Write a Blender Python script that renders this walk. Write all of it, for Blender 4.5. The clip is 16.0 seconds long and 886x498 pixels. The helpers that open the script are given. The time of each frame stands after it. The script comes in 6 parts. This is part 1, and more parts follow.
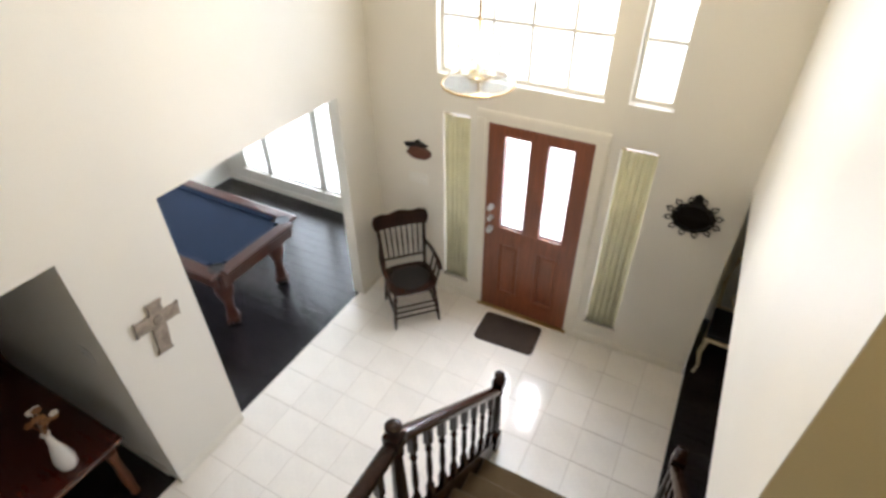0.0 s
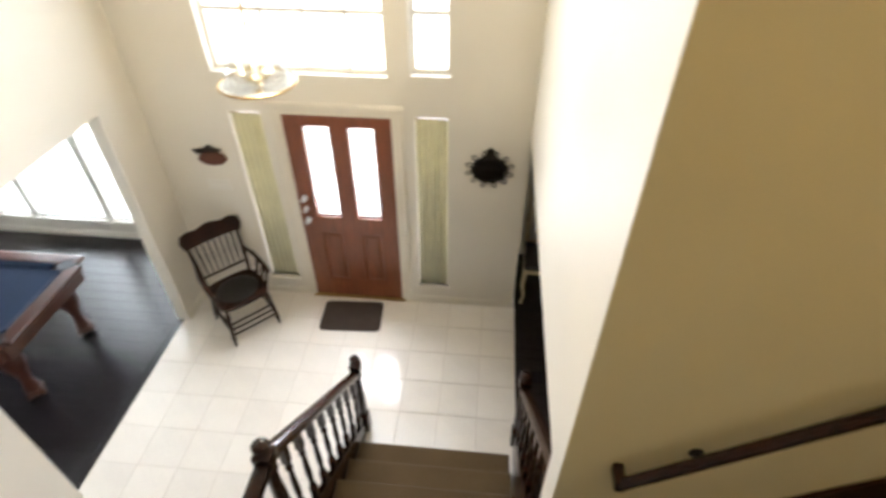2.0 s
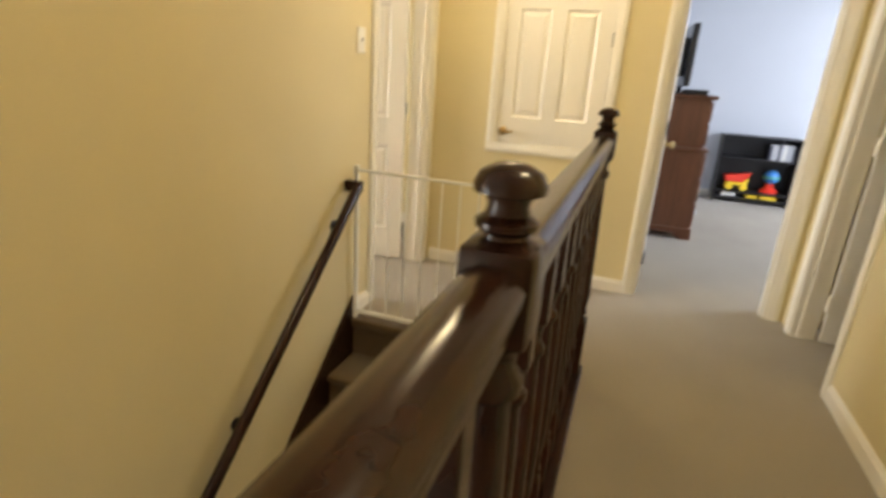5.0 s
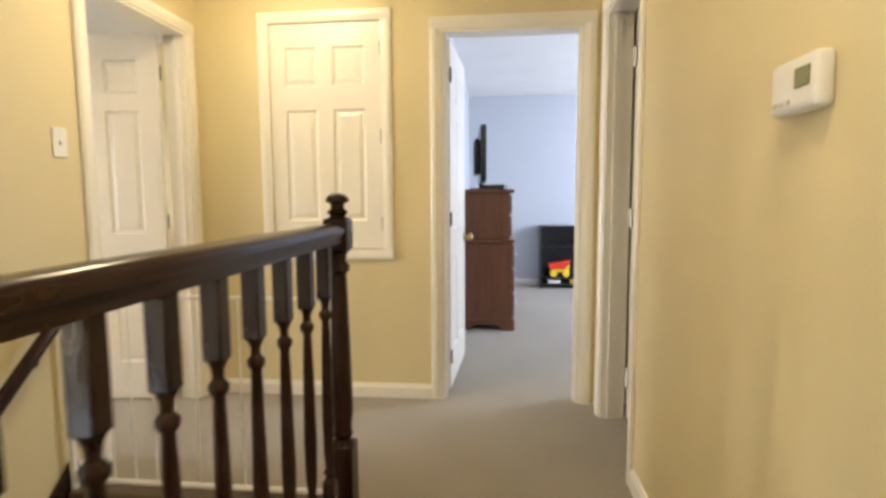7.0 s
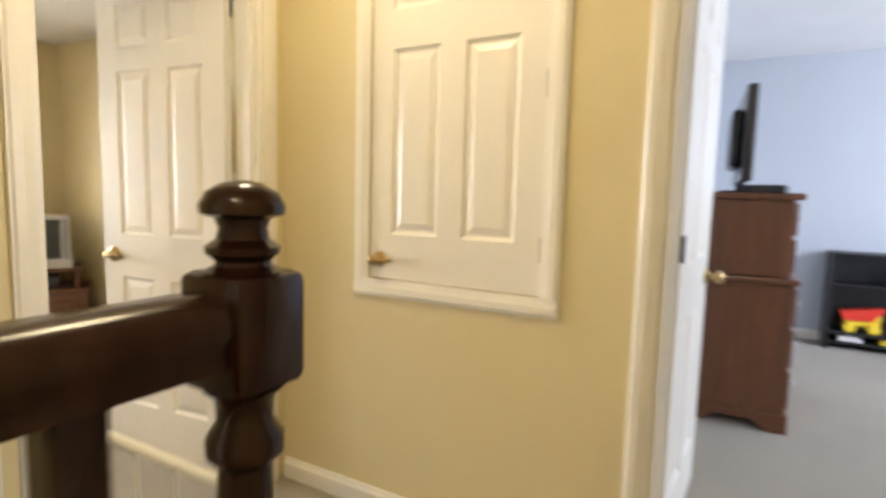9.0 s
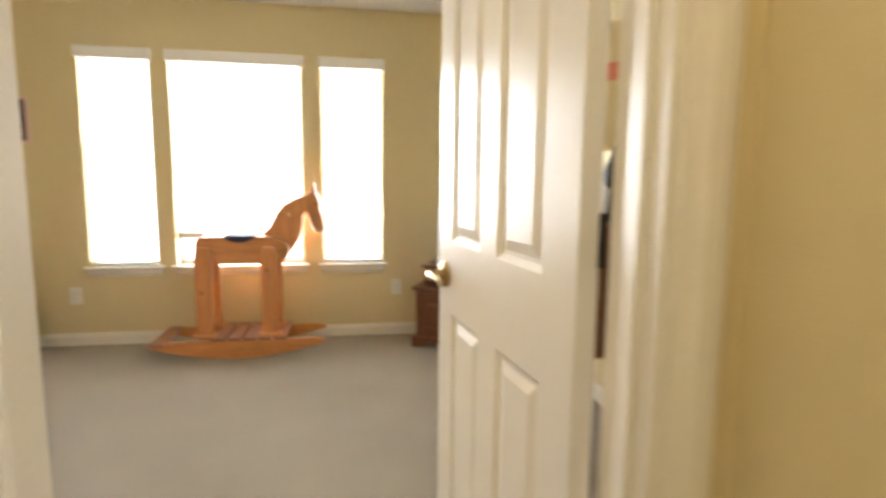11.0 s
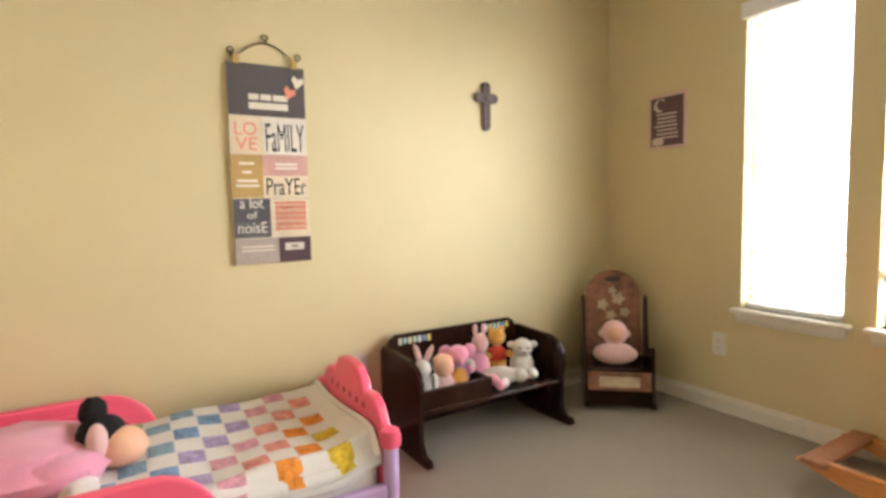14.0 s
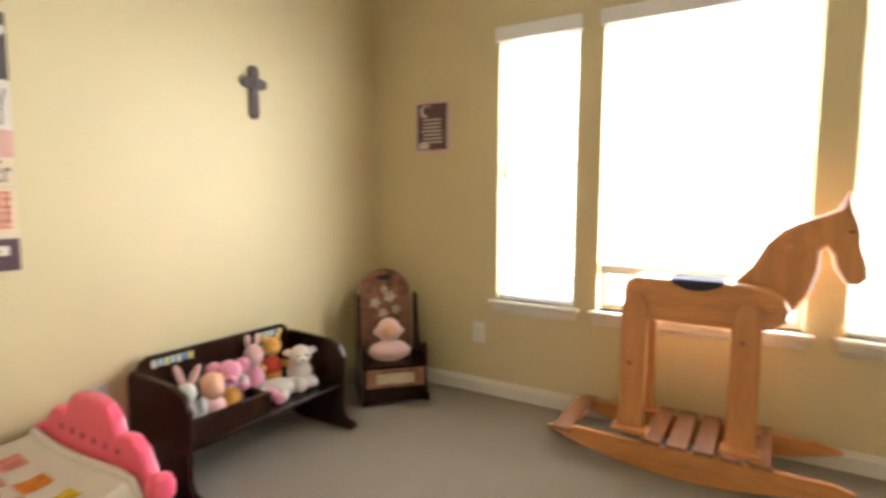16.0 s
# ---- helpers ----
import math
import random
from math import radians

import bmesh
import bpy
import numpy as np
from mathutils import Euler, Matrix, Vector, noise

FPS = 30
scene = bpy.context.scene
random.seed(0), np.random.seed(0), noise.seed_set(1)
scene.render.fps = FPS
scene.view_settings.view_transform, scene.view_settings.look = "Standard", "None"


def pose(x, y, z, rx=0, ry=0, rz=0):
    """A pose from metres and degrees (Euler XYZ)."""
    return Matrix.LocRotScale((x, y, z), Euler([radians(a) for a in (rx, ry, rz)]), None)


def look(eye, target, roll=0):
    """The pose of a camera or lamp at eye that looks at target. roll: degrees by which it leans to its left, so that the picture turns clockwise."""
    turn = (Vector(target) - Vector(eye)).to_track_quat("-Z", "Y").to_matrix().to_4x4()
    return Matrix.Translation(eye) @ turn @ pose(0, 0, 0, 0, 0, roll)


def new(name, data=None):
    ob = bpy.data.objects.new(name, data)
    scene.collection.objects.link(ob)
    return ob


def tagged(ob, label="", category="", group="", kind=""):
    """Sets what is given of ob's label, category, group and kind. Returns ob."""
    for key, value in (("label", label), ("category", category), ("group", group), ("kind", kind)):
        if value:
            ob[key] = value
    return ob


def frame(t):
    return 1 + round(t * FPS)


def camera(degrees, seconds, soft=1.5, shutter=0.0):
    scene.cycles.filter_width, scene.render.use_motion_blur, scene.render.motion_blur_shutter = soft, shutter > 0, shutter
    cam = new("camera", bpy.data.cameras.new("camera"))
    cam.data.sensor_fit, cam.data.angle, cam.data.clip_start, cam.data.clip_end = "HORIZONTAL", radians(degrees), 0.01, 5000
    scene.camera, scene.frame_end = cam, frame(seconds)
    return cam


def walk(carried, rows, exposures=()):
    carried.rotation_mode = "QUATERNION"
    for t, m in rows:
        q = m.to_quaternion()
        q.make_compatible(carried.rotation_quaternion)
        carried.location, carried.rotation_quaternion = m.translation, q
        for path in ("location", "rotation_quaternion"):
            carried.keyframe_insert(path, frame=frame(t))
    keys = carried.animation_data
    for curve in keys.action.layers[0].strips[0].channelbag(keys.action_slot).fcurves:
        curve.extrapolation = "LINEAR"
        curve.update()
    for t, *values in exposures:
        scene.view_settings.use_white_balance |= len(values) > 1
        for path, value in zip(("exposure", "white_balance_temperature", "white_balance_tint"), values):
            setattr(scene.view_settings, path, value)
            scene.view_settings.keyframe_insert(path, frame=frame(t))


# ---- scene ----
# ---- camera and walk ----
cam = camera(79.6, 16.0, soft=3.1, shutter=0.5)
PATH = [
    (0, (-3.446, -1.0, 1.02), (-4.21, 0.386, -0.203), -0.7),
    (0.5, (-3.478, -1.014, 1.04), (-4.179, 0.389, -0.2), -0.2),
    (1, (-3.528, -1.034, 1.07), (-4.1, 0.4, -0.201), 0.1),
    (1.5, (-3.504, -0.986, 1.118), (-3.892, 0.474, -0.192), -0.1),
    (2, (-3.418, -1.022, 1.099), (-3.559, 0.496, -0.195), 0.1),
    (2.5, (-3.375, -1.076, 1.081), (-3.171, 0.477, -0.162), 1.6),
    (3, (-3.345, -1.09, 1.118), (-2.758, 0.408, -0.07), 3.6),
    (3.5, (-3.273, -1.122, 1.193), (-2.329, 0.257, 0.094), 4.6),
    (4, (-3.383, -1.057, 1.201), (-1.985, 0.033, 0.275), 6.1),
    (4.6, (-3.468, -1.234, 1.258), (-1.79, -0.442, 0.512), 5.3),
    (5, (-3.444, -1.308, 1.282), (-1.647, -0.693, 0.658), 3.8),
    (7.3, (-2.857, -1.781, 1.177), (-0.875, -1.576, 1.0), -0.6),
    (7.5, (-2.721, -1.789, 1.18), (-0.742, -1.557, 1.003), -0.5),
    (8, (-2.332, -1.796, 1.202), (-0.378, -1.418, 1.011), 0.7),
    (8.2, (-2.195, -1.776, 1.197), (-0.252, -1.338, 1.013), 1.0),
    (9.3, (-1.3, -1.52, 1.19), (0.29, -0.32, 0.98), 2.0),
    (10.3, (-0.66, -1.07, 1.18), (0.312, 0.661, 0.943), 3.6),
    (10.5, (-0.622, -0.966, 1.16), (0.207, 0.837, 0.913), 2.8),
    (11, (-0.474, -0.566, 1.133), (-0.135, 1.389, 0.886), 0.6),
    (11.5, (-0.406, -0.137, 1.1), (-0.533, 1.847, 0.877), 0.1),
    (12, (-0.42, 0.12, 1.091), (-1.011, 2.021, 0.902), -0.2),
    (12.5, (-0.6, 0.33, 1.09), (-1.548, 2.08, 0.919), 0.1),
    (13, (-0.746, 0.481, 1.104), (-2.007, 2.024, 0.929), 0.2),
    (13.5, (-0.728, 0.682, 1.074), (-2.297, 1.912, 0.919), -0.8),
    (14, (-0.761, 0.778, 1.074), (-2.469, 1.806, 0.914), -1.3),
    (14.5, (-0.752, 0.865, 1.064), (-2.509, 1.806, 0.905), -1.7),
    (15, (-0.698, 0.972, 1.05), (-2.435, 1.951, 0.894), -2.1),
    (15.5, (-0.758, 0.841, 1.134), (-2.245, 2.163, 0.921), -0.5),
    (16, (-0.96, 0.72, 1.09), (-1.998, 2.424, 0.905), 0.3),
]
EXPOSURES = [(0, 0.17, 5700, 15), (2.0, 0.33, 5900, 14), (3.0, 0.5, 6400, 13), (4.0, 0.5, 6750, 11), (5.0, 0.42, 6350, 11), (8.2, 0.42, 5950, 13), (10.3, 0.36, 6250, 11), (11.5, 0.26, 5900, 14), (13.0, 0.16, 6050, 13), (16, 0.12, 6050, 13)]
walk(cam, [(t, look(eye, target, roll)) for t, eye, target, roll in PATH], EXPOSURES)

# ---- measures of the house (metres; upper floor is z = 0) ----
ZF = -2.97            # foyer floor
YF = 2.885            # front wall of the foyer
XE, XW = -3.07, -6.33  # foyer's east and west walls
CEIL, BCEIL = 2.50, 2.325
YS = -2.30            # hall's south wall
YR = -1.19            # banister of the hall
BN, BW, BE = 3.349, -3.05, 0.80   # bedroom north, west, east
ZL = -1.909           # stair landing
RISE = 0.2121


# ---- world and large lights ----
world = bpy.data.worlds.new("sky_world")
scene.world = world
world.use_nodes = True
wn = world.node_tree.nodes
sky = wn.new("ShaderNodeTexSky")
sky.sky_type = "NISHITA"
sky.sun_disc = False
sky.sun_elevation, sky.sun_rotation = radians(48), radians(150)
world.node_tree.links.new(sky.outputs["Color"], wn["Background"].inputs["Color"])
wn["Background"].inputs["Strength"].default_value = 0.12


def area_lamp(name, x, y, z, w, h, rx, ry, rz, watts, color):
    """A lamp that fills a window's opening and stands in for the sky behind it."""
    d = bpy.data.lights.new(name, "AREA")
    d.shape, d.size, d.size_y, d.energy, d.color = "RECTANGLE", w, h, watts, color
    ob = new(name, d)
    ob.matrix_world = pose(x, y, z, rx, ry, rz)
    return ob


DAY = (1.0, 0.98, 0.95)
SHADE = (0.92, 0.97, 1.0)   # north light of the foyer
sun = bpy.data.lights.new("sun", "SUN")
sun.energy, sun.angle, sun.color = 2.5, radians(0.5), (1.0, 0.95, 0.87)
new("sun", sun).matrix_world = pose(0, 0, 20, 42, 0, 30)


# ---- materials ----
def mk(name, base, rough=0.6, metal=0.0, vary=0.12, fine=60.0, coarse=3.0, bump=0.15, coat=0.0, spec=0.5,
       grain=None, jitter=0.0, transmission=0.0, alpha=None, emit=None, strength=0.0, sheen=0.0):
    """A surface with variation at two scales and fine relief. grain: stretch of the pattern on x, y, z."""
    m = bpy.data.materials.new(name)
    m.use_nodes = True
    nt = m.node_tree
    n, l = nt.nodes, nt.links
    b = n["Principled BSDF"]
    tc = n.new("ShaderNodeTexCoord")
    mp = n.new("ShaderNodeMapping")
    mp.inputs["Scale"].default_value = grain or (1, 1, 1)
    l.new(tc.outputs["Object"], mp.inputs["Vector"])
    cols = []
    for sc, det in ((coarse, 4.0), (fine, 3.0)):
        t = n.new("ShaderNodeTexNoise")
        t.inputs["Scale"].default_value, t.inputs["Detail"].default_value = sc, det
        l.new(mp.outputs["Vector"], t.inputs["Vector"])
        cols.append(t)
    mix = n.new("ShaderNodeMix")
    mix.data_type = "FLOAT"
    mix.inputs["Factor"].default_value = 0.45
    l.new(cols[0].outputs["Fac"], mix.inputs["A"])
    l.new(cols[1].outputs["Fac"], mix.inputs["B"])
    fac = mix.outputs["Result"]
    if jitter:
        oi = n.new("ShaderNodeObjectInfo")
        ma = n.new("ShaderNodeMath")
        ma.operation = "MULTIPLY_ADD"
        ma.inputs[1].default_value = jitter
        l.new(oi.outputs["Random"], ma.inputs[0])
        l.new(fac, ma.inputs[2])
        fac = ma.outputs["Value"]
    ramp = n.new("ShaderNodeValToRGB")
    lo = [max(0, c * (1 - vary)) for c in base[:3]]
    hi = [min(1, c * (1 + vary)) for c in base[:3]]
    ramp.color_ramp.elements[0].position, ramp.color_ramp.elements[1].position = 0.3, 0.72
    ramp.color_ramp.elements[0].color, ramp.color_ramp.elements[1].color = (*lo, 1), (*hi, 1)
    l.new(fac, ramp.inputs["Fac"])
    l.new(ramp.outputs["Color"], b.inputs["Base Color"])
    b.inputs["Roughness"].default_value, b.inputs["Metallic"].default_value = rough, metal
    b.inputs["Specular IOR Level"].default_value = spec
    b.inputs["Coat Weight"].default_value = coat
    b.inputs["Coat Roughness"].default_value = 0.12
    b.inputs["Sheen Weight"].default_value = sheen
    b.inputs["Transmission Weight"].default_value = transmission
    if bump:
        bp = n.new("ShaderNodeBump")
        bp.inputs["Strength"].default_value, bp.inputs["Distance"].default_value = bump, 0.004
        l.new(cols[1].outputs["Fac"], bp.inputs["Height"])
        l.new(bp.outputs["Normal"], b.inputs["Normal"])
    if emit:
        b.inputs["Emission Color"].default_value, b.inputs["Emission Strength"].default_value = (*emit, 1), strength
    return m


PAINT = mk("tan_wall_paint", (0.660, 0.563, 0.324), 0.55, vary=0.05, fine=220, coarse=1.5, bump=0.25)
PAINT_FOYER = mk("cream_wall_paint", (0.77, 0.735, 0.655), 0.5, vary=0.04, fine=220, coarse=1.5, bump=0.25)
PAINT_BLUE = mk("grey_blue_wall_paint", (0.50, 0.52, 0.56), 0.6, vary=0.04, fine=220, coarse=1.5, bump=0.2)
CEILING = mk("ceiling_white", (0.78, 0.77, 0.75), 0.85, vary=0.05, fine=140, coarse=2, bump=0.5)
TRIM = mk("white_trim_paint", (0.78, 0.74, 0.65), 0.32, vary=0.04, fine=90, coarse=4, bump=0.05)
DOORPAINT = mk("white_door_paint", (0.77, 0.73, 0.65), 0.3, vary=0.04, fine=120, coarse=3, bump=0.08, grain=(1, 1, 0.1))
CARPET = mk("taupe_carpet", (0.295, 0.25, 0.185), 0.95, vary=0.16, fine=420, coarse=2, bump=1.0, sheen=0.3, spec=0.1)
# Same taupe carpet as the hall; stairwell shade is put into this darker base.
CARPET_SHADED = mk("shaded_stair_carpet", (0.115, 0.075, 0.034), 0.95, vary=0.2, fine=420, coarse=4, bump=1.0, sheen=0.25, spec=0.1)
TILE = mk("cream_ceramic_tile", (0.80, 0.76, 0.69), 0.14, vary=0.06, fine=35, coarse=4, bump=0.03, jitter=0.25)
GROUT = mk("grey_grout", (0.66, 0.61, 0.53), 0.9, vary=0.15, fine=150, coarse=8, bump=0.4)
DARKFLOOR = mk("dark_floorboard", (0.012, 0.010, 0.011), 0.22, vary=0.5, fine=40, coarse=5, bump=0.1, grain=(1, 12, 1), jitter=0.35)
ESPRESSO = mk("espresso_stained_wood", (0.024, 0.009, 0.005), 0.22, vary=0.45, fine=40, coarse=6, bump=0.04, coat=0.1, spec=0.25, grain=(1, 1, 0.25))
MAHOGANY = mk("red_brown_door_wood", (0.20, 0.058, 0.022), 0.35, vary=0.4, fine=30, coarse=6, bump=0.08, grain=(6, 6, 0.4), coat=0.2)
OAK = mk("medium_brown_wood", (0.14, 0.05, 0.019), 0.4, vary=0.35, fine=30, coarse=5, bump=0.1, grain=(5, 5, 0.5), coat=0.15)
PINE = mk("orange_pine_wood", (0.58, 0.245, 0.075), 0.38, vary=0.28, fine=24, coarse=4, bump=0.08, grain=(0.6, 6, 6), coat=0.2)
PINE_UP = mk("orange_pine_upright", (0.58, 0.245, 0.075), 0.38, vary=0.28, fine=24, coarse=4, bump=0.08, grain=(6, 6, 0.6), coat=0.2)
SLATWOOD = mk("worn_brown_slat_wood", (0.30, 0.13, 0.06), 0.5, vary=0.35, fine=30, coarse=6, bump=0.1, grain=(6, 0.6, 6))
BRASS = mk("antique_brass", (0.42, 0.30, 0.13), 0.36, metal=1.0, vary=0.25, fine=60, coarse=10, bump=0.05)
IRON = mk("black_iron", (0.02, 0.018, 0.016), 0.45, metal=0.6, vary=0.3, fine=80, coarse=8, bump=0.2)
WIRE = mk("bronze_wire", (0.10, 0.06, 0.035), 0.4, metal=0.9, vary=0.3, fine=80, coarse=8, bump=0.1)
GATE = mk("white_enamel_steel", (0.78, 0.77, 0.73), 0.3, vary=0.04, fine=60, coarse=8, bump=0.05)
PLASTIC_W = mk("white_plastic", (0.78, 0.76, 0.70), 0.35, vary=0.03, fine=90, coarse=8, bump=0.03)
PLASTIC_K = mk("black_plastic", (0.012, 0.012, 0.014), 0.3, vary=0.2, fine=90, coarse=8, bump=0.03)
SILVER = mk("silver_plastic", (0.60, 0.60, 0.62), 0.35, metal=0.2, vary=0.05, fine=90, coarse=8, bump=0.03)
SCREEN = mk("dark_screen_glass", (0.01, 0.012, 0.016), 0.08, vary=0.1, fine=20, coarse=3, bump=0.0)
FELT = mk("navy_pool_felt", (0.005, 0.016, 0.043), 0.95, vary=0.15, fine=300, coarse=4, bump=0.4, sheen=0.1, spec=0.1)
MATMAT = mk("dark_brown_doormat", (0.055, 0.04, 0.032), 0.95, vary=0.3, fine=350, coarse=6, bump=0.8)
CURTAIN = mk("pale_green_sheer_curtain", (0.74, 0.72, 0.50), 0.85, vary=0.12, fine=150, coarse=6, bump=0.2)
PINK = mk("hot_pink_plastic", (0.88, 0.12, 0.21), 0.32, vary=0.06, fine=60, coarse=5, bump=0.03)
LILAC = mk("lilac_plastic", (0.52, 0.36, 0.62), 0.35, vary=0.06, fine=60, coarse=5, bump=0.03)
SHEET = mk("white_cotton", (0.80, 0.77, 0.74), 0.9, vary=0.06, fine=200, coarse=7, bump=0.4, sheen=0.2)
PLUSH_W = mk("white_plush", (0.80, 0.76, 0.70), 0.95, vary=0.1, fine=260, coarse=12, bump=1.0, sheen=0.5)
PLUSH_P = mk("pink_plush", (0.85, 0.35, 0.50), 0.95, vary=0.14, fine=260, coarse=12, bump=1.0, sheen=0.5)
PLUSH_LP = mk("pale_pink_plush", (0.85, 0.55, 0.52), 0.95, vary=0.1, fine=260, coarse=12, bump=1.0, sheen=0.5)
PLUSH_Y = mk("honey_plush", (0.80, 0.42, 0.06), 0.95, vary=0.14, fine=260, coarse=12, bump=1.0, sheen=0.5)
PLUSH_R = mk("red_cloth", (0.62, 0.06, 0.03), 0.9, vary=0.14, fine=260, coarse=12, bump=0.7)
PLUSH_K = mk("black_plush", (0.012, 0.011, 0.012), 0.95, vary=0.2, fine=260, coarse=12, bump=0.8)
PEACH = mk("peach_vinyl", (0.80, 0.46, 0.30), 0.5, vary=0.06, fine=60, coarse=8, bump=0.05)


def thin_glass(name, gloss, tone):
    """Thin clear glass: it lets light straight through and mirrors a share of it."""
    m = bpy.data.materials.new(name)
    m.use_nodes = True
    n, l = m.node_tree.nodes, m.node_tree.links
    n.remove(n["Principled BSDF"])
    t, g, x = n.new("ShaderNodeBsdfTransparent"), n.new("ShaderNodeBsdfGlossy"), n.new("ShaderNodeMixShader")
    t.inputs["Color"].default_value = (*tone, 1)
    g.inputs["Roughness"].default_value = 0.04
    x.inputs["Fac"].default_value = gloss
    l.new(t.outputs["BSDF"], x.inputs[1])
    l.new(g.outputs["BSDF"], x.inputs[2])
    l.new(x.outputs["Shader"], n["Material Output"].inputs["Surface"])
    return m


GLASS = thin_glass("clear_thin_glass", 0.06, (0.97, 0.98, 0.97))
CLEARSHADE = thin_glass("clear_lamp_glass", 0.22, (0.93, 0.94, 0.93))
BLIND = mk("white_blind_slat", (0.84, 0.83, 0.80), 0.5, vary=0.03, fine=60, coarse=6, bump=0.03)
PORCELAIN = mk("white_porcelain", (0.78, 0.76, 0.72), 0.2, vary=0.04, fine=60, coarse=6, bump=0.03)
CREAMWOOD = mk("cream_carved_wood", (0.66, 0.56, 0.38), 0.45, vary=0.12, fine=40, coarse=6, bump=0.1)
REDTOP = mk("red_mahogany_tabletop", (0.055, 0.010, 0.006), 0.18, vary=0.35, fine=30, coarse=5, bump=0.04, coat=0.5, grain=(1, 6, 1))
BLACKPAINT = mk("black_painted_wood", (0.012, 0.011, 0.012), 0.4, vary=0.3, fine=50, coarse=6, bump=0.08)
WHITEGLOW = mk("frosted_lamp_glass", (0.9, 0.85, 0.75), 0.4, vary=0.02, bump=0.0, emit=(1.0, 0.785, 0.44), strength=46.0)


def flat(name, c, rough=0.6, vary=0.08):
    return mk(name, c, rough, vary=vary, fine=90, coarse=9, bump=0.05)


# ---- mesh helpers ----
def finish(name, bm, mats, smooth=False):
    bmesh.ops.recalc_face_normals(bm, faces=bm.faces)
    me = bpy.data.meshes.new(name)
    bm.to_mesh(me)
    bm.free()
    for m in (mats if isinstance(mats, (list, tuple)) else [mats]):
        me.materials.append(m)
    if smooth:
        for p in me.polygons:
            p.use_smooth = True
        me.set_sharp_from_angle(angle=radians(40))
    return me


def thing(name, label, category, m=None, group="", kind=""):
    ob = new(name)
    ob.empty_display_size = 0.1
    if m is not None:
        ob.matrix_world = m
    return tagged(ob, label, category, group, kind)


def part(name, bm, mat, parent, label="", smooth=False, m=None):
    ob = new(name, finish(name, bm, mat, smooth))
    ob.parent = parent
    if m is not None:
        ob.matrix_basis = m
    if label:
        tagged(ob, label)
    return ob


def solo(name, bm, mat, label, category, m=None, smooth=False, group="", kind=""):
    ob = new(name, finish(name, bm, mat, smooth))
    if m is not None:
        ob.matrix_world = m
    return tagged(ob, label, category, group, kind)


def box(x0, x1, y0, y1, z0, z1, bevel=0.0, seg=2, bm=None, mi=0):
    own = bmesh.new()
    r = bmesh.ops.create_cube(own, size=1.0)
    for v in r["verts"]:
        v.co = Vector(((x0 + x1) / 2 + v.co.x * (x1 - x0), (y0 + y1) / 2 + v.co.y * (y1 - y0), (z0 + z1) / 2 + v.co.z * (z1 - z0)))
    if bevel:
        bmesh.ops.bevel(own, geom=list(own.edges), offset=bevel, segments=seg, affect="EDGES", profile=0.5)
    for f in own.faces:
        f.material_index = mi
    if bm is None:
        return own
    join(bm, own)
    return bm


def join(bm, other, m=None):
    if m is not None:
        other.transform(m)
    me = bpy.data.meshes.new("tmp")
    other.to_mesh(me)
    other.free()
    bm.from_mesh(me)
    bpy.data.meshes.remove(me)
    return bm


def lathe(profile, seg=20, bm=None, m=None, mi=0, closed=True):
    """A turned solid about z from (radius, height) pairs."""
    own = bmesh.new()
    rings = []
    for r, z in profile:
        rings.append([own.verts.new((r * math.cos(2 * math.pi * k / seg), r * math.sin(2 * math.pi * k / seg), z)) for k in range(seg)])
    for a, b in zip(rings, rings[1:]):
        for k in range(seg):
            own.faces.new((a[k], a[(k + 1) % seg], b[(k + 1) % seg], b[k]))
    if closed:
        own.faces.new(rings[0][::-1])
        own.faces.new(rings[-1])
    for f in own.faces:
        f.material_index = mi
    if m is not None:
        own.transform(m)
    if bm is None:
        return own
    return join(bm, own)


def prism(outline, depth, bm=None, m=None, mi=0, bevel=0.0):
    """A flat outline in x, z pulled out along y by depth (centred)."""
    own = bmesh.new()
    a = [own.verts.new((x, -depth / 2, z)) for x, z in outline]
    b = [own.verts.new((x, depth / 2, z)) for x, z in outline]
    own.faces.new(a)
    own.faces.new(b[::-1])
    for k in range(len(a)):
        own.faces.new((a[k], b[k], b[(k + 1) % len(a)], a[(k + 1) % len(a)]))
    bmesh.ops.recalc_face_normals(own, faces=own.faces)
    if bevel:
        caps = [e for e in own.edges if abs(e.verts[0].co.y - e.verts[1].co.y) < 1e-6]
        bmesh.ops.bevel(own, geom=caps, offset=bevel, segments=2, affect="EDGES", profile=0.5)
    for f in own.faces:
        f.material_index = mi
    if m is not None:
        own.transform(m)
    if bm is None:
        return own
    return join(bm, own)


def tube(points, r, seg=8, bm=None, mi=0):
    """A round bar along a line of points."""
    own = bmesh.new()
    pts = [Vector(p) for p in points]
    rings = []
    for i, p in enumerate(pts):
        d = (pts[min(i + 1, len(pts) - 1)] - pts[max(i - 1, 0)]).normalized()
        u = d.cross(Vector((0, 0, 1)) if abs(d.z) < 0.95 else Vector((1, 0, 0))).normalized()
        w = d.cross(u)
        rr = r[i] if isinstance(r, (list, tuple)) else r
        rings.append([own.verts.new(p + (u * math.cos(2 * math.pi * k / seg) + w * math.sin(2 * math.pi * k / seg)) * rr) for k in range(seg)])
    for a, b in zip(rings, rings[1:]):
        for k in range(seg):
            own.faces.new((a[k], a[(k + 1) % seg], b[(k + 1) % seg], b[k]))
    own.faces.new(rings[0][::-1])
    own.faces.new(rings[-1])
    for f in own.faces:
        f.material_index = mi
    if bm is None:
        return own
    return join(bm, own)


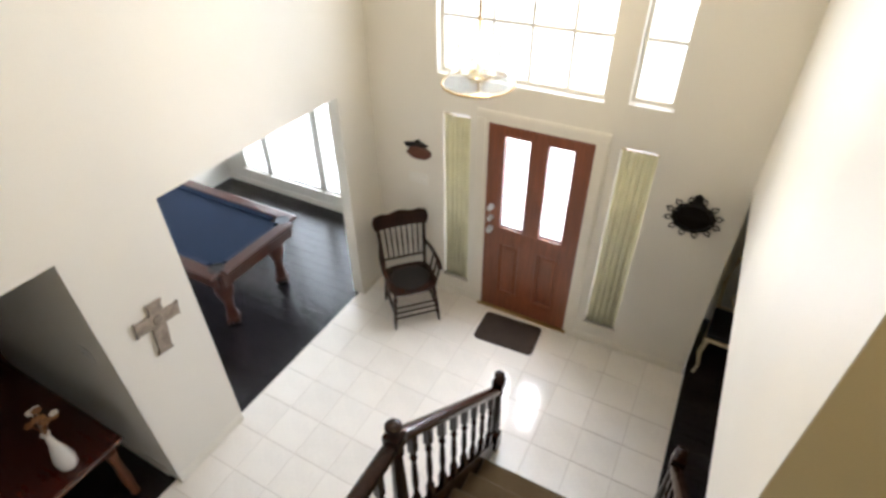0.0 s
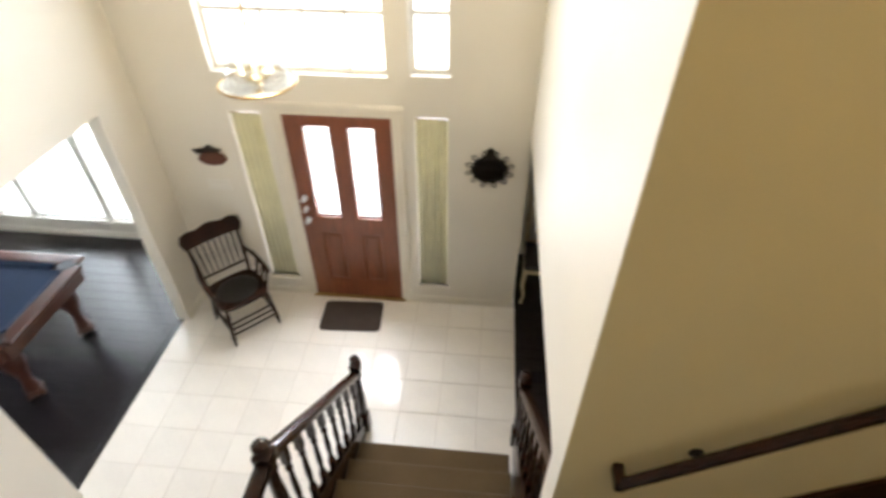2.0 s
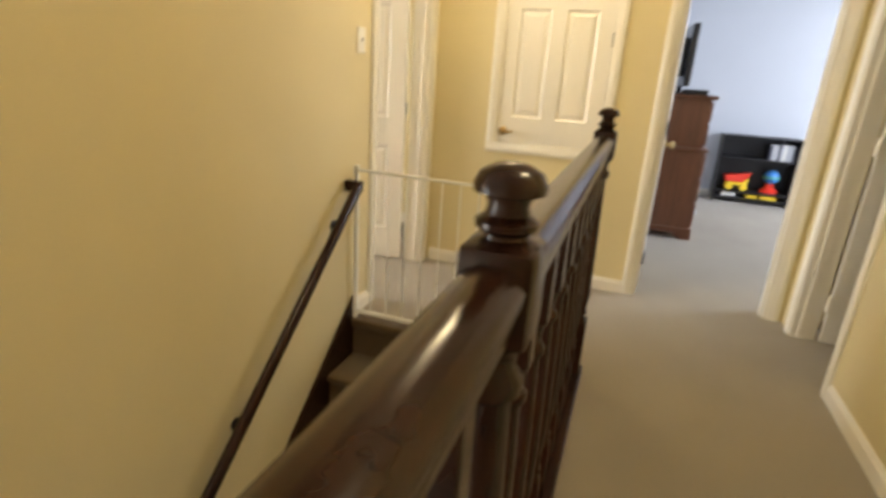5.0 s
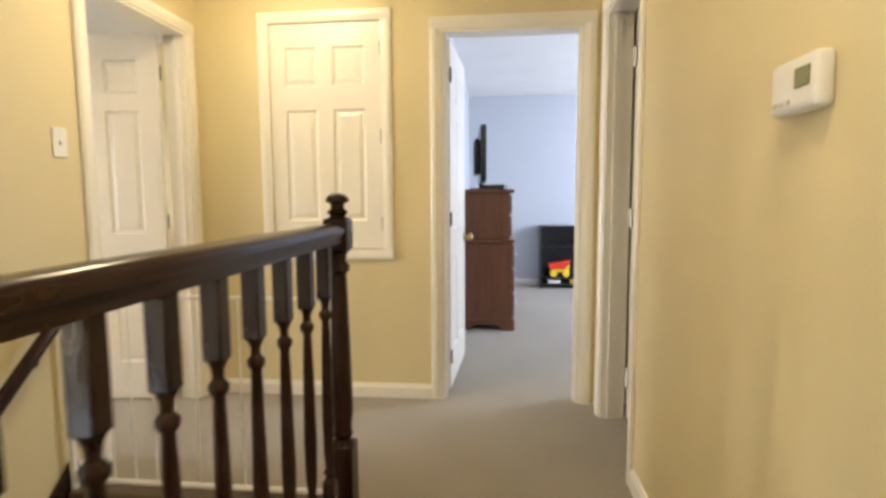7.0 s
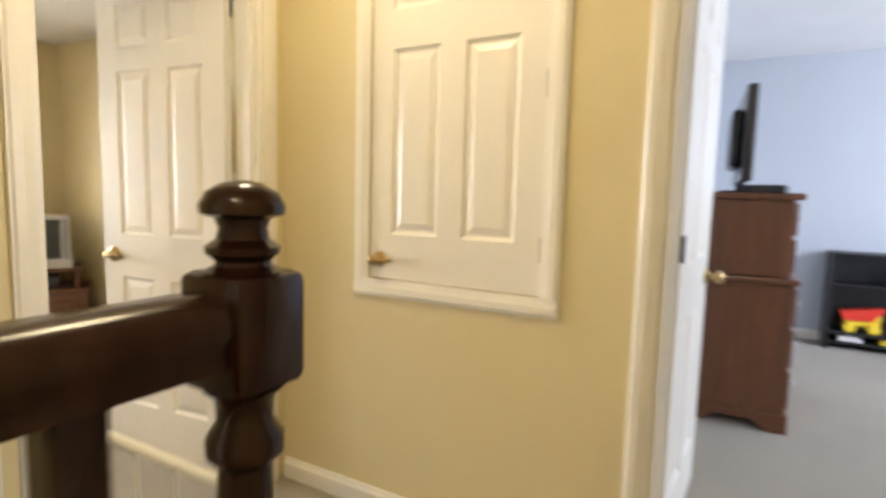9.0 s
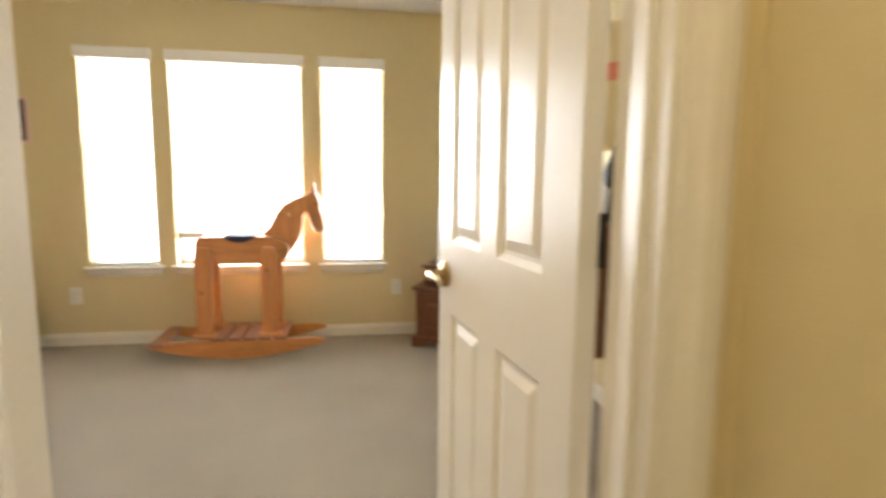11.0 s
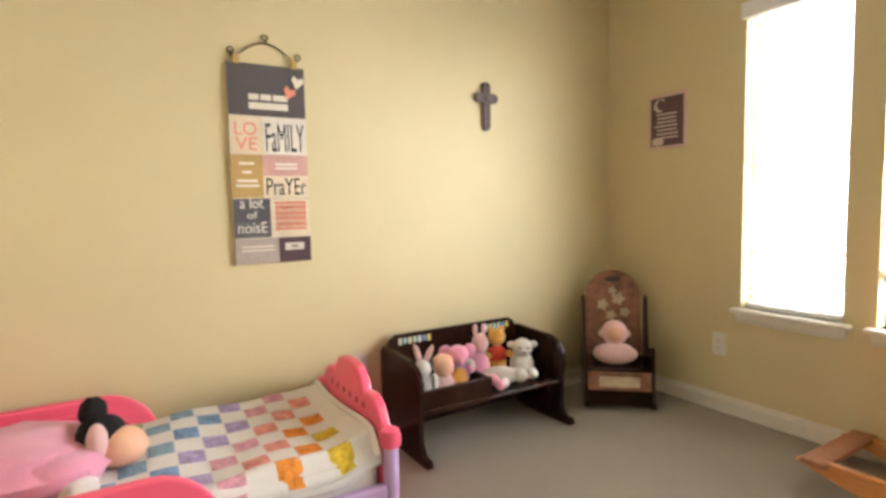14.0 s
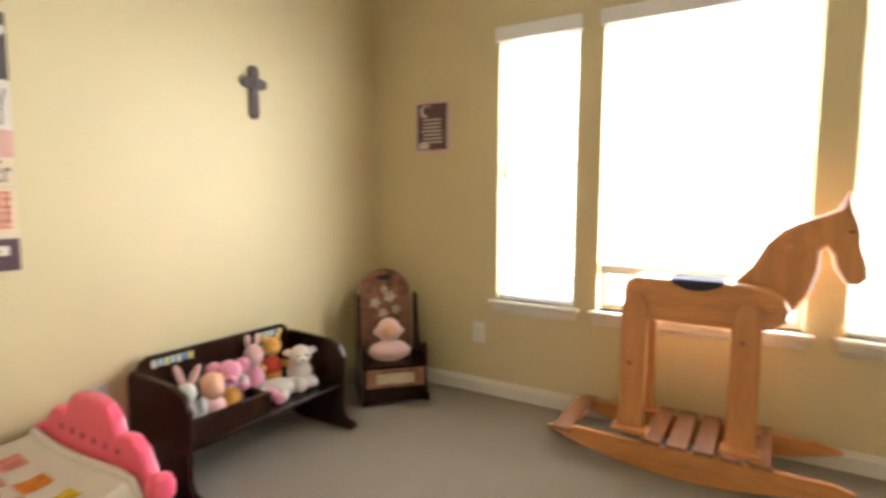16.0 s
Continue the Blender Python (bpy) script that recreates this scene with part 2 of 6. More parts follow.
def blob(cx, cy, cz, rx, ry, rz, bm=None, mi=0, lump=0.0, seg=16, turn=None):
    own = bmesh.new()
    bmesh.ops.create_uvsphere(own, u_segments=seg, v_segments=max(8, seg * 2 // 3), radius=1.0)
    for v in own.verts:
        k = 1 + lump * noise.noise(v.co * 2.3 + Vector((cx, cy, cz)) * 7)
        v.co = Vector((v.co.x * rx * k, v.co.y * ry * k, v.co.z * rz * k))
    if turn:
        own.transform(turn)
    own.transform(Matrix.Translation((cx, cy, cz)))
    for f in own.faces:
        f.material_index = mi
        f.smooth = True
    if bm is None:
        return own
    return join(bm, own)


def lettering(text, size, mat, parent, m, depth=0.001, name="lettering"):
    """Raised letters in the built-in font, as a mesh."""
    c = bpy.data.curves.new(name, "FONT")
    c.body, c.size, c.extrude, c.align_x, c.align_y = text, size, depth, "CENTER", "CENTER"
    t = bpy.data.objects.new("tmp_text", c)
    scene.collection.objects.link(t)
    dg = bpy.context.evaluated_depsgraph_get()
    me = bpy.data.meshes.new_from_object(t.evaluated_get(dg))
    bpy.data.objects.remove(t)
    bpy.data.curves.remove(c)
    me.materials.clear()
    me.materials.append(mat)
    ob = new(name, me)
    ob.parent, ob.matrix_basis = parent, m
    return ob


# ---- walls ----
def wall(name, axis, c0, c1, u0, u1, z0, z1, holes, mats, label, rules=None):
    """An upright wall with thickness c0..c1 on x or y, running u0..u1, with openings (u0, u1, z0, z1) through it.
    mats: paint of the c0 side, of the c1 side; the reveals take the first."""
    us = sorted({u0, u1, *(min(max(h[k], u0), u1) for h in holes for k in (0, 1))})
    zs = sorted({z0, z1, *(min(max(h[k], z0), z1) for h in holes for k in (2, 3))})
    bm = bmesh.new()

    def solid(i, j):
        if not (0 <= i < len(us) - 1 and 0 <= j < len(zs) - 1):
            return False
        u, z = (us[i] + us[i + 1]) / 2, (zs[j] + zs[j + 1]) / 2
        return not any(h[0] < u < h[1] and h[2] < z < h[3] for h in holes)

    def quad(ps, mi):
        f = bm.faces.new([bm.verts.new((c, u, z) if axis == "x" else (u, c, z)) for c, u, z in ps])
        f.material_index = mi

    for i in range(len(us) - 1):
        for j in range(len(zs) - 1):
            if not solid(i, j):
                continue
            a, b, p, q = us[i], us[i + 1], zs[j], zs[j + 1]
            quad([(c0, a, p), (c0, b, p), (c0, b, q), (c0, a, q)], 0)
            quad([(c1, a, p), (c1, b, p), (c1, b, q), (c1, a, q)], 1)
            if not solid(i - 1, j):
                quad([(c0, a, p), (c1, a, p), (c1, a, q), (c0, a, q)], 0)
            if not solid(i + 1, j):
                quad([(c0, b, p), (c1, b, p), (c1, b, q), (c0, b, q)], 0)
            if not solid(i, j - 1):
                quad([(c0, a, p), (c1, a, p), (c1, b, p), (c0, b, p)], 0)
            if not solid(i, j + 1):
                quad([(c0, a, q), (c1, a, q), (c1, b, q), (c0, b, q)], 0)
    bmesh.ops.remove_doubles(bm, verts=bm.verts, dist=1e-5)
    return solo(name, bm, mats, label, "wall", kind="structure")


FRONT_WIN = [(-5.62, -4.21, -0.545, 1.55), (-4.035, -3.72, -0.525, 1.55)]
SIDE_LIGHT = [(-5.572, -5.30, -2.72, -0.875), (-4.018, -3.735, -2.72, -0.86)]
FRONT_DOOR = (-5.16, -4.18, ZF, -0.85)
YP = 3.60             # front wall of the billiard room, in a bay
POOL_WIN = [(-7.73, -6.86, -2.70, -0.75), (-8.68, -7.84, -2.70, -0.75), (-9.18, -8.78, -2.70, -0.75)]
wall("wall_front", "y", YF, YF + 0.15, XW, XE + 0.018, ZF, CEIL, FRONT_WIN + SIDE_LIGHT + [FRONT_DOOR], [PAINT_FOYER, PAINT_FOYER],
     "cream painted front wall with door and windows")
wall("wall_pool_north", "y", YP, YP + 0.15, -9.6, XW, ZF, -0.25, POOL_WIN, [PAINT_FOYER, PAINT_FOYER], "cream painted billiard room wall with low windows")
YD = 3.75             # front wall of the dining room
wall("wall_dining_west", "x", XE - 0.1, XE + 0.018, YF + 0.15, YD, ZF, -0.3, [], [PAINT_FOYER, PAINT_FOYER], "cream painted dining room wall")
wall("wall_dining_north", "y", YD, YD + 0.15, XE - 0.1, -0.2, ZF, -0.3, [], [PAINT_FOYER, PAINT_FOYER], "cream painted dining room wall")
OPEN_POOL = (0.59, 2.395, ZF, -0.715)
OPEN_WEST = (-1.75, -0.07, ZF, -0.765)
wall("wall_foyer_west", "x", XW - 0.12, XW, -3.6, YP, ZF, CEIL, [OPEN_POOL, OPEN_WEST], [PAINT_FOYER, PAINT_FOYER],
     "cream painted foyer wall with two openings")
wall("wall_foyer_east", "x", XE, XE + 0.018, 0.12, YF, ZF, CEIL, [(0.16, YF, ZF, -0.98)], [PAINT_FOYER, PAINT_FOYER],
     "cream painted foyer wall above the dining opening")
BED_DOOR = (-0.86, -0.10, -0.02, 2.11)
wall("wall_stair_north", "y", 0.0, 0.12, XE + 0.004, 0.92, ZF, CEIL, [BED_DOOR], [PAINT, PAINT], "tan painted wall along the stairs")
EAST_DOOR = (-2.215, -1.43, -0.02, 2.11)
HATCH = (-1.09, -0.44, 0.885, 2.17)
wall("wall_hall_east", "x", 0.0, 0.12, -5.2, 0.0, -0.3, CEIL + 0.1, [EAST_DOOR, HATCH], [PAINT, PAINT_BLUE], "tan painted end wall of the hall")
SOUTH_DOOR = (-0.83, -0.18, -0.02, 2.11)
wall("wall_hall_south", "y", YS - 0.12, YS, -4.6, 0.0, -0.3, CEIL, [SOUTH_DOOR], [PAINT, PAINT], "tan painted hall wall")
wall("wall_hall_west", "x", -4.72, -4.60, -3.6, YR - 0.07, -0.3, CEIL, [], [PAINT, PAINT], "tan painted wall closing the hall")
BED_WIN = [(-2.215, -1.785, 0.545, 1.985), (-1.665, -0.807, 0.545, 1.985), (-0.672, -0.250, 0.545, 1.985)]
wall("wall_bedroom_north", "y", BN, BN + 0.14, BW - 0.02, BE + 0.1, -0.3, BCEIL + 0.1, BED_WIN, [PAINT, PAINT_FOYER], "tan painted bedroom wall with three windows")
wall("wall_bedroom_west", "x", BW - 0.001, BW, 0.12, BN, 0.0, BCEIL, [], [PAINT, PAINT], "tan painted bedroom wall")
wall("wall_bedroom_east", "x", BE, BE + 0.12, 0.12, BN, -0.3, BCEIL, [], [PAINT, PAINT], "tan painted bedroom wall")
# grey bedroom beyond the hall
wall("wall_grey_room_north", "y", -1.37, -1.25, 0.12, 4.15, -0.3, CEIL + 0.1, [], [PAINT_BLUE, PAINT_BLUE], "pale grey painted wall")
wall("wall_grey_room_east", "x", 4.15, 4.27, -5.2, -1.25, -0.3, CEIL + 0.1, [], [PAINT_BLUE, PAINT_BLUE], "pale grey painted wall")
wall("wall_grey_room_south", "y", -5.2, -5.08, 0.12, 4.15, -0.3, CEIL + 0.1, [(1.2, 3.2, 0.8, 2.1)], [PAINT_BLUE, PAINT_BLUE], "pale grey painted wall with a window")
# rooms below
wall("wall_pool_west", "x", -9.72, -9.6, -3.6, YP + 0.15, ZF, CEIL, [], [PAINT_FOYER, PAINT_FOYER], "cream painted wall closing the house")
wall("wall_pool_south", "y", -0.07, 0.05, -9.6, XW - 0.12, ZF, -0.25, [], [PAINT_FOYER, PAINT_FOYER], "grey-white partition wall between two rooms")
wall("wall_lower_south", "y", -3.72, -3.6, -9.72, 0.0, ZF, CEIL, [], [PAINT_FOYER, PAINT_FOYER], "cream painted wall closing the house")
wall("wall_dining_east", "x", -0.32, -0.2, 0.12, YD, ZF, -0.3, [], [PAINT, PAINT], "tan painted dining room wall")


def slab(name, x0, x1, y0, y1, z0, z1, mat, label, category):
    return solo(name, box(x0, x1, y0, y1, z0, z1), mat, label, category, kind="structure")


slab("wall_corner_face", XE, XE + 0.004, 0.0, 0.12, ZF, CEIL, PAINT_FOYER, "cream painted end of the stair wall", "wall")
slab("floor_hall", -4.60, 0.06, -3.6, YR, -0.3, 0.0, CARPET, "taupe cut-pile carpet of the upper hall", "floor")
slab("floor_stair_head", -1.075, 0.06, YR, 0.06, -0.3, -0.001, CARPET, "taupe carpet at the head of the stairs", "floor")
slab("floor_bedroom", BW, BE, 0.06, BN, -0.3, 0.0, CARPET, "taupe cut-pile carpet of the bedroom", "floor")
slab("floor_grey_room", 0.06, 4.15, -5.08, -1.37, -0.3, -0.001, CARPET, "taupe cut-pile carpet of the grey room", "floor")
slab("ceiling_hall", -9.6, 0.06, -3.6, YF, CEIL, CEIL + 0.1, CEILING, "white textured ceiling", "ceiling")
slab("ceiling_bedroom", BW, BE, 0.12, BN, BCEIL, BCEIL + 0.1, CEILING, "white textured ceiling", "ceiling")
slab("ceiling_grey_room", 0.12, 4.15, -5.08, -1.37, CEIL, CEIL + 0.1, CEILING, "white textured ceiling", "ceiling")
slab("ceiling_lower_west", -9.6, XW - 0.12, -3.6, YP, -0.35, -0.25, CEILING, "white textured ceiling of the lower rooms", "ceiling")
slab("ceiling_dining", XE + 0.03, -0.32, 0.12, YD, -0.42, -0.32, CEILING, "white textured ceiling of the dining room", "ceiling")
slab("ground", -60, 60, -60, 60, ZF - 0.4, ZF - 0.25, GROUT, "pale ground outside the house", "ground")
XT = -3.03            # where tile meets planks
slab("floor_foyer", XW - 0.06, XT, -3.6, YF, ZF - 0.2, ZF - 0.004, GROUT, "cream ceramic tile floor with grey grout", "floor")
slab("floor_pool_room", -9.6, XW - 0.06, -3.6, YP, ZF - 0.2, ZF - 0.006, DARKFLOOR, "dark stained wooden plank floor", "floor")
slab("floor_dining", XT, -0.2, 0.12, YD, ZF - 0.2, ZF - 0.006, DARKFLOOR, "dark stained wooden plank floor", "floor")

# ---- window lamps ----
area_lamp("window_light_main", -4.915, YF + 0.12, 0.53, 1.39, 2.03, -90, 0, 0, 35, SHADE)
area_lamp("window_light_narrow", -3.875, YF + 0.12, 0.53, 0.29, 2.0, -90, 0, 0, 6, SHADE)
for k, w in enumerate(POOL_WIN):
    area_lamp("pool_window_light", (w[0] + w[1]) / 2, YP + 0.12, (w[2] + w[3]) / 2, w[1] - w[0], w[3] - w[2], -90, 0, 0, 85 * (w[1] - w[0]), SHADE)
for k, w in enumerate(BED_WIN):
    area_lamp("bedroom_window_light", (w[0] + w[1]) / 2, BN + 0.135, (w[2] + w[3]) / 2, w[1] - w[0], w[3] - w[2], -90, 0, 0, (60, 98, 145)[k] * (w[1] - w[0]), DAY)
area_lamp("grey_room_window_light", 2.2, -5.12, 1.45, 2.0, 1.3, 90, 0, 0, 125, (0.84, 0.90, 1.0))
for gx in (-4.852, -4.472):
    area_lamp("door_glass_light", gx, YF + 0.11, -1.46, 0.21, 0.92, -90, 0, 0, 24, DAY)
# ---- sky glow behind the windows ----
SKYGLOW = mk("bright_sky_backdrop", (0.9, 0.92, 0.95), 1.0, vary=0.02, bump=0.0, emit=(1.0, 0.99, 0.97), strength=1.7)
solo("backdrop_pool", box(-10.6, XW - 0.14, YP + 0.62, YP + 0.66, ZF - 0.2, 0), SKYGLOW, "overexposed white daylight outside the billiard room", "backdrop", kind="structure")
solo("backdrop_front", box(XW + 0.02, -3.1, YF + 0.62, YF + 0.66, ZF - 0.2, CEIL), SKYGLOW, "overexposed white daylight outside the front windows", "backdrop", kind="structure")
solo("backdrop_bedroom", box(BW, BE, BN + 0.62, BN + 0.66, -0.3, CEIL), SKYGLOW, "overexposed white daylight outside the bedroom windows", "backdrop", kind="structure")


# ---- trim ----
def base_run(name, axis, c, d, u0, u1, z, h=0.085, t=0.014, mat=None):
    """A skirting board on a wall face c, standing out towards d (+1 or -1)."""
    bm = bmesh.new()
    prof = [(0, 0), (t, 0), (t, h * 0.72), (t * 0.6, h * 0.86), (t * 0.35, h), (0, h)]
    a = [bm.verts.new((c + d * p, u0, z + q) if axis == "x" else (u0, c + d * p, z + q)) for p, q in prof]
    b = [bm.verts.new((c + d * p, u1, z + q) if axis == "x" else (u1, c + d * p, z + q)) for p, q in prof]
    bm.faces.new(a)
    bm.faces.new(b[::-1])
    for k in range(len(a)):
        bm.faces.new((a[k], b[k], b[(k + 1) % len(a)], a[(k + 1) % len(a)]))
    return solo(name, bm, mat or TRIM, "white painted skirting board", "baseboard", kind="structure")


base_run("baseboard", "y", BN, -1, BW, BE, 0)
base_run("baseboard", "x", BW, 1, 0.12, BN - 0.015, 0)
base_run("baseboard", "x", BE, -1, 0.12, BN - 0.015, 0)
base_run("baseboard", "y", 0.12, 1, BW + 0.015, -0.925, 0)
base_run("baseboard", "x", 0.0, -1, -1.375, -0.02, 0)
base_run("baseboard", "y", YS, 1, -4.6, -0.895, 0)
base_run("baseboard", "y", 0.0, -1, -1.065, -0.925, 0)
base_run("baseboard", "x", 4.15, -1, -5.08, -1.38, 0)
base_run("baseboard", "y", -1.37, -1, 0.2, 4.14, 0)
base_run("baseboard", "x", XW, 1, -0.07, 0.59, ZF)
base_run("baseboard", "x", XW, 1, 2.395, YF - 0.015, ZF)
base_run("baseboard", "y", YF, -1, -4.13, XE + 0.01, ZF)
base_run("baseboard", "y", YF, -1, XW + 0.015, -5.215, ZF)
base_run("baseboard", "y", YP, -1, -9.59, XW - 0.13, ZF)
base_run("baseboard", "y", -0.07, -1, -9.5, XW - 0.13, ZF)


def casing(name, axis, c, d, u0, u1, z0, z1, w=0.062, t=0.017, sides="lrt", label="white moulded door casing", cat="trim"):
    """A moulded frame round an opening on the wall face c, standing out towards d. Butt-jointed boards with a bead."""
    top = thing(name, label, cat, kind="structure")

    def board(a0, a1, b0, b1, upright):
        bm = bmesh.new()
        n = [(0, 0), (0, t * 0.6), (0.25, t * 0.75), (0.45, t), (0.8, t), (0.92, t * 0.7), (1, t * 0.7), (1, 0)]
        ends = []
        for e in (0, 1):
            ring = []
            for p, q in n:
                if upright:
                    u, z = a0 + (a1 - a0) * p, (b0, b1)[e]
                else:
                    u, z = (a0, a1)[e], b0 + (b1 - b0) * p
                ring.append(bm.verts.new((c + d * q, u, z) if axis == "x" else (u, c + d * q, z)))
            ends.append(ring)
        bm.faces.new(ends[0])
        bm.faces.new(ends[1][::-1])
        for k in range(len(n)):
            bm.faces.new((ends[0][k], ends[1][k], ends[1][(k + 1) % len(n)], ends[0][(k + 1) % len(n)]))
        part("casing_board", bm, TRIM, top)

    if "l" in sides:
        board(u0, u0 - w, z0, z1, True)
    if "r" in sides:
        board(u1, u1 + w, z0, z1, True)
    if "t" in sides:
        board(u0 - w, u1 + w, z1, z1 + w, False)
    if "b" in sides:
        board(u0 - w, u1 + w, z0, z0 - w, False)
    return top


def jamb(name, axis, c0, c1, u0, u1, z1, t=0.018, stop=None):
    """The lining of a doorway through a wall c0..c1, with a door stop."""
    top = thing(name, "white painted door jamb lining", "trim", kind="structure")

    def bx(a0, a1, b0, b1, z0, zz):
        return box(b0, b1, a0, a1, z0, zz) if axis == "x" else box(a0, a1, b0, b1, z0, zz)

    part("jamb_side", bx(u0, u0 + t, c0 - 0.002, c1 + 0.002, 0, z1), TRIM, top)
    part("jamb_side", bx(u1 - t, u1, c0 - 0.002, c1 + 0.002, 0, z1), TRIM, top)
    part("jamb_head", bx(u0 + t, u1 - t, c0 - 0.002, c1 + 0.002, z1 - t, z1), TRIM, top)
    s = (c0 + c1) / 2 if stop is None else stop
    part("door_stop", bx(u0 + t, u0 + t + 0.011, s - 0.017, s + 0.017, 0, z1 - t), TRIM, top)
    part("door_stop", bx(u1 - t - 0.011, u1 - t, s - 0.017, s + 0.017, 0, z1 - t), TRIM, top)
    return top


jamb("jamb_bedroom", "y", 0.0, 0.12, BED_DOOR[0], BED_DOOR[1], 2.11, stop=0.05)
jamb("jamb_grey_room", "x", 0.0, 0.12, EAST_DOOR[0], EAST_DOOR[1], 2.11, stop=0.05)
jamb("jamb_south", "y", YS - 0.12, YS, SOUTH_DOOR[0], SOUTH_DOOR[1], 2.11, stop=YS - 0.05)
casing("casing_bedroom_hall", "y", 0.0, -1, -0.86, -0.10, 0, 2.11)
casing("casing_bedroom_room", "y", 0.12, 1, -0.86, -0.10, 0, 2.11)
casing("casing_grey_hall", "x", 0.0, -1, -2.215, -1.43, 0, 2.11, sides="lrt")
casing("casing_grey_room", "x", 0.12, 1, -2.215, -1.43, 0, 2.11, sides="lrt")
casing("casing_south_hall", "y", YS, 1, -0.83, -0.18, 0, 2.11)


# ---- panel doors ----
def panel_leaf(w, h, t, panels, bm=None, depth=0.009):
    """A door leaf in x 0..w, z 0..h, y -t/2..t/2 with raised panels (x0, x1, z0, z1) on both faces."""
    own = bmesh.new()
    xs = sorted({0, w, *(p[k] for p in panels for k in (0, 1))})
    zs = sorted({0, h, *(p[k] for p in panels for k in (2, 3))})

    def ring(x0, x1, z0, z1, y):
        return [own.verts.new(q) for q in ((x0, y, z0), (x1, y, z0), (x1, y, z1), (x0, y, z1))]

    for s in (-1, 1):
        y = s * t / 2
        for i in range(len(xs) - 1):
            for j in range(len(zs) - 1):
                x0, x1, z0, z1 = xs[i], xs[i + 1], zs[j], zs[j + 1]
                if any(abs(p[0] - x0) < 1e-6 and abs(p[1] - x1) < 1e-6 and abs(p[2] - z0) < 1e-6 and abs(p[3] - z1) < 1e-6 for p in panels):
                    prev = ring(x0, x1, z0, z1, y)
                    for k, dd in ((0.012, depth), (0.020, depth), (0.042, 0.0025)):
                        nxt = ring(x0 + k, x1 - k, z0 + k, z1 - k, y - s * dd)
                        for a in range(4):
                            own.faces.new((prev[a], prev[(a + 1) % 4], nxt[(a + 1) % 4], nxt[a]))
                        prev = nxt
                    own.faces.new(prev)
                else:
                    own.faces.new(ring(x0, x1, z0, z1, y))
    for a, b in (((0, 0), (w, 0)), ((w, 0), (w, h)), ((w, h), (0, h)), ((0, h), (0, 0))):
        own.faces.new([own.verts.new(q) for q in ((a[0], -t / 2, a[1]), (b[0], -t / 2, b[1]), (b[0], t / 2, b[1]), (a[0], t / 2, a[1]))])
    bmesh.ops.remove_doubles(own, verts=own.verts, dist=1e-5)
    return own


def six(w, h):
    """Panels of a six-panel door: two short ones at the top, two tall, two middling at the bottom."""
    st, mid = 0.115 * w / 0.74, 0.10 * w / 0.74
    pw = (w - 2 * st - mid) / 2
    cols = ((st, st + pw), (st + pw + mid, w - st))
    rows = ((0.105 * h, 0.38 * h), (0.468 * h, 0.80 * h), (0.845 * h, 0.935 * h))
    return [(a, b, c, d) for a, b in cols for c, d in rows]


def knob_set(parent, x, z, t, lever=False, mat=None, flip=1):
    for s in (-1, 1):
        bm = lathe([(0.0325, 0), (0.0325, 0.006), (0.026, 0.011), (0.013, 0.014), (0.011, 0.03), (0.014, 0.036)] if not lever else
                   [(0.034, 0), (0.034, 0.006), (0.028, 0.013), (0.014, 0.017), (0.012, 0.045)], 20)
        if lever:
            tube([(0, 0, 0.045), (0.03 * flip, 0, 0.05), (0.07 * flip, -0.004, 0.047), (0.105 * flip, 0.004, 0.046)], [0.012, 0.011, 0.009, 0.008], 10, bm)
        else:
            lathe([(0.014, 0.036), (0.024, 0.042), (0.028, 0.052), (0.026, 0.062), (0.016, 0.068), (0.002, 0.069)], 20, bm)
        part("lever_handle" if lever else "door_knob", bm, mat or BRASS, parent, "antique brass " + ("lever handle" if lever else "round knob"), True,
             pose(x, s * t / 2, z, 90 if s < 0 else -90, 0, 0))


def hinge(parent, x, y, z):
    bm = tube([(x, y, z - 0.04), (x, y, z + 0.04)], 0.006, 8)
    box(x - 0.002, x + 0.03, y - 0.002, y + 0.002, z - 0.04, z + 0.04, bm=bm)
    part("hinge", bm, IRON, parent, "dark steel hinge")


def door(name, w, h, m, label, t=0.035, lever=False, knob_x=None, hinges=True):
    d = thing(name, label, "door", m, kind="structure")
    part("door_leaf", panel_leaf(w, h, t, six(w, h)), DOORPAINT, d)
    knob_set(d, w - 0.062 if knob_x is None else knob_x, 0.885, t, lever, flip=-1)
    if hinges:
        for z in (0.2, h / 2, h - 0.2):
            hinge(d, 0.0, -t / 2 - 0.004, z)
    return d


# hinged on the east jamb, swung 79 degrees into the bedroom
door("door_1", 0.70, 2.08, pose(-0.136, 0.150, 0.012, 0, 0, 97.0), "white six-panel bedroom door standing open into the room", lever=True)
# the grey room's door, swung against its north wall
door("door_2", 0.745, 2.08, pose(0.135, -1.452, 0.012, 0, 0, -3), "white six-panel door standing open into the grey room")
# the south room's door, hinged beside the corner and swung inwards
closet = door("door_3", 0.61, 2.08, pose(SOUTH_DOOR[1] - 0.038, YS - 0.134, 0.012, 0, 0, -93), "white six-panel door standing open into the south room", hinges=False)
for z in (0.22, 1.06, 1.86):
    kn = tube([(-0.006, -0.022, z - 0.045), (-0.006, -0.022, z + 0.045)], 0.0065, 8)
    box(-0.012, 0.0, -0.02, 0.016, z - 0.045, z + 0.045, bm=kn)
    part("hinge", kn, TRIM, closet, "painted hinge")
wall("wall_closet_west", "x", -1.6, -1.5, -3.6, YS - 0.12, -0.3, CEIL, [], [PAINT, PAINT], "tan painted closet wall")

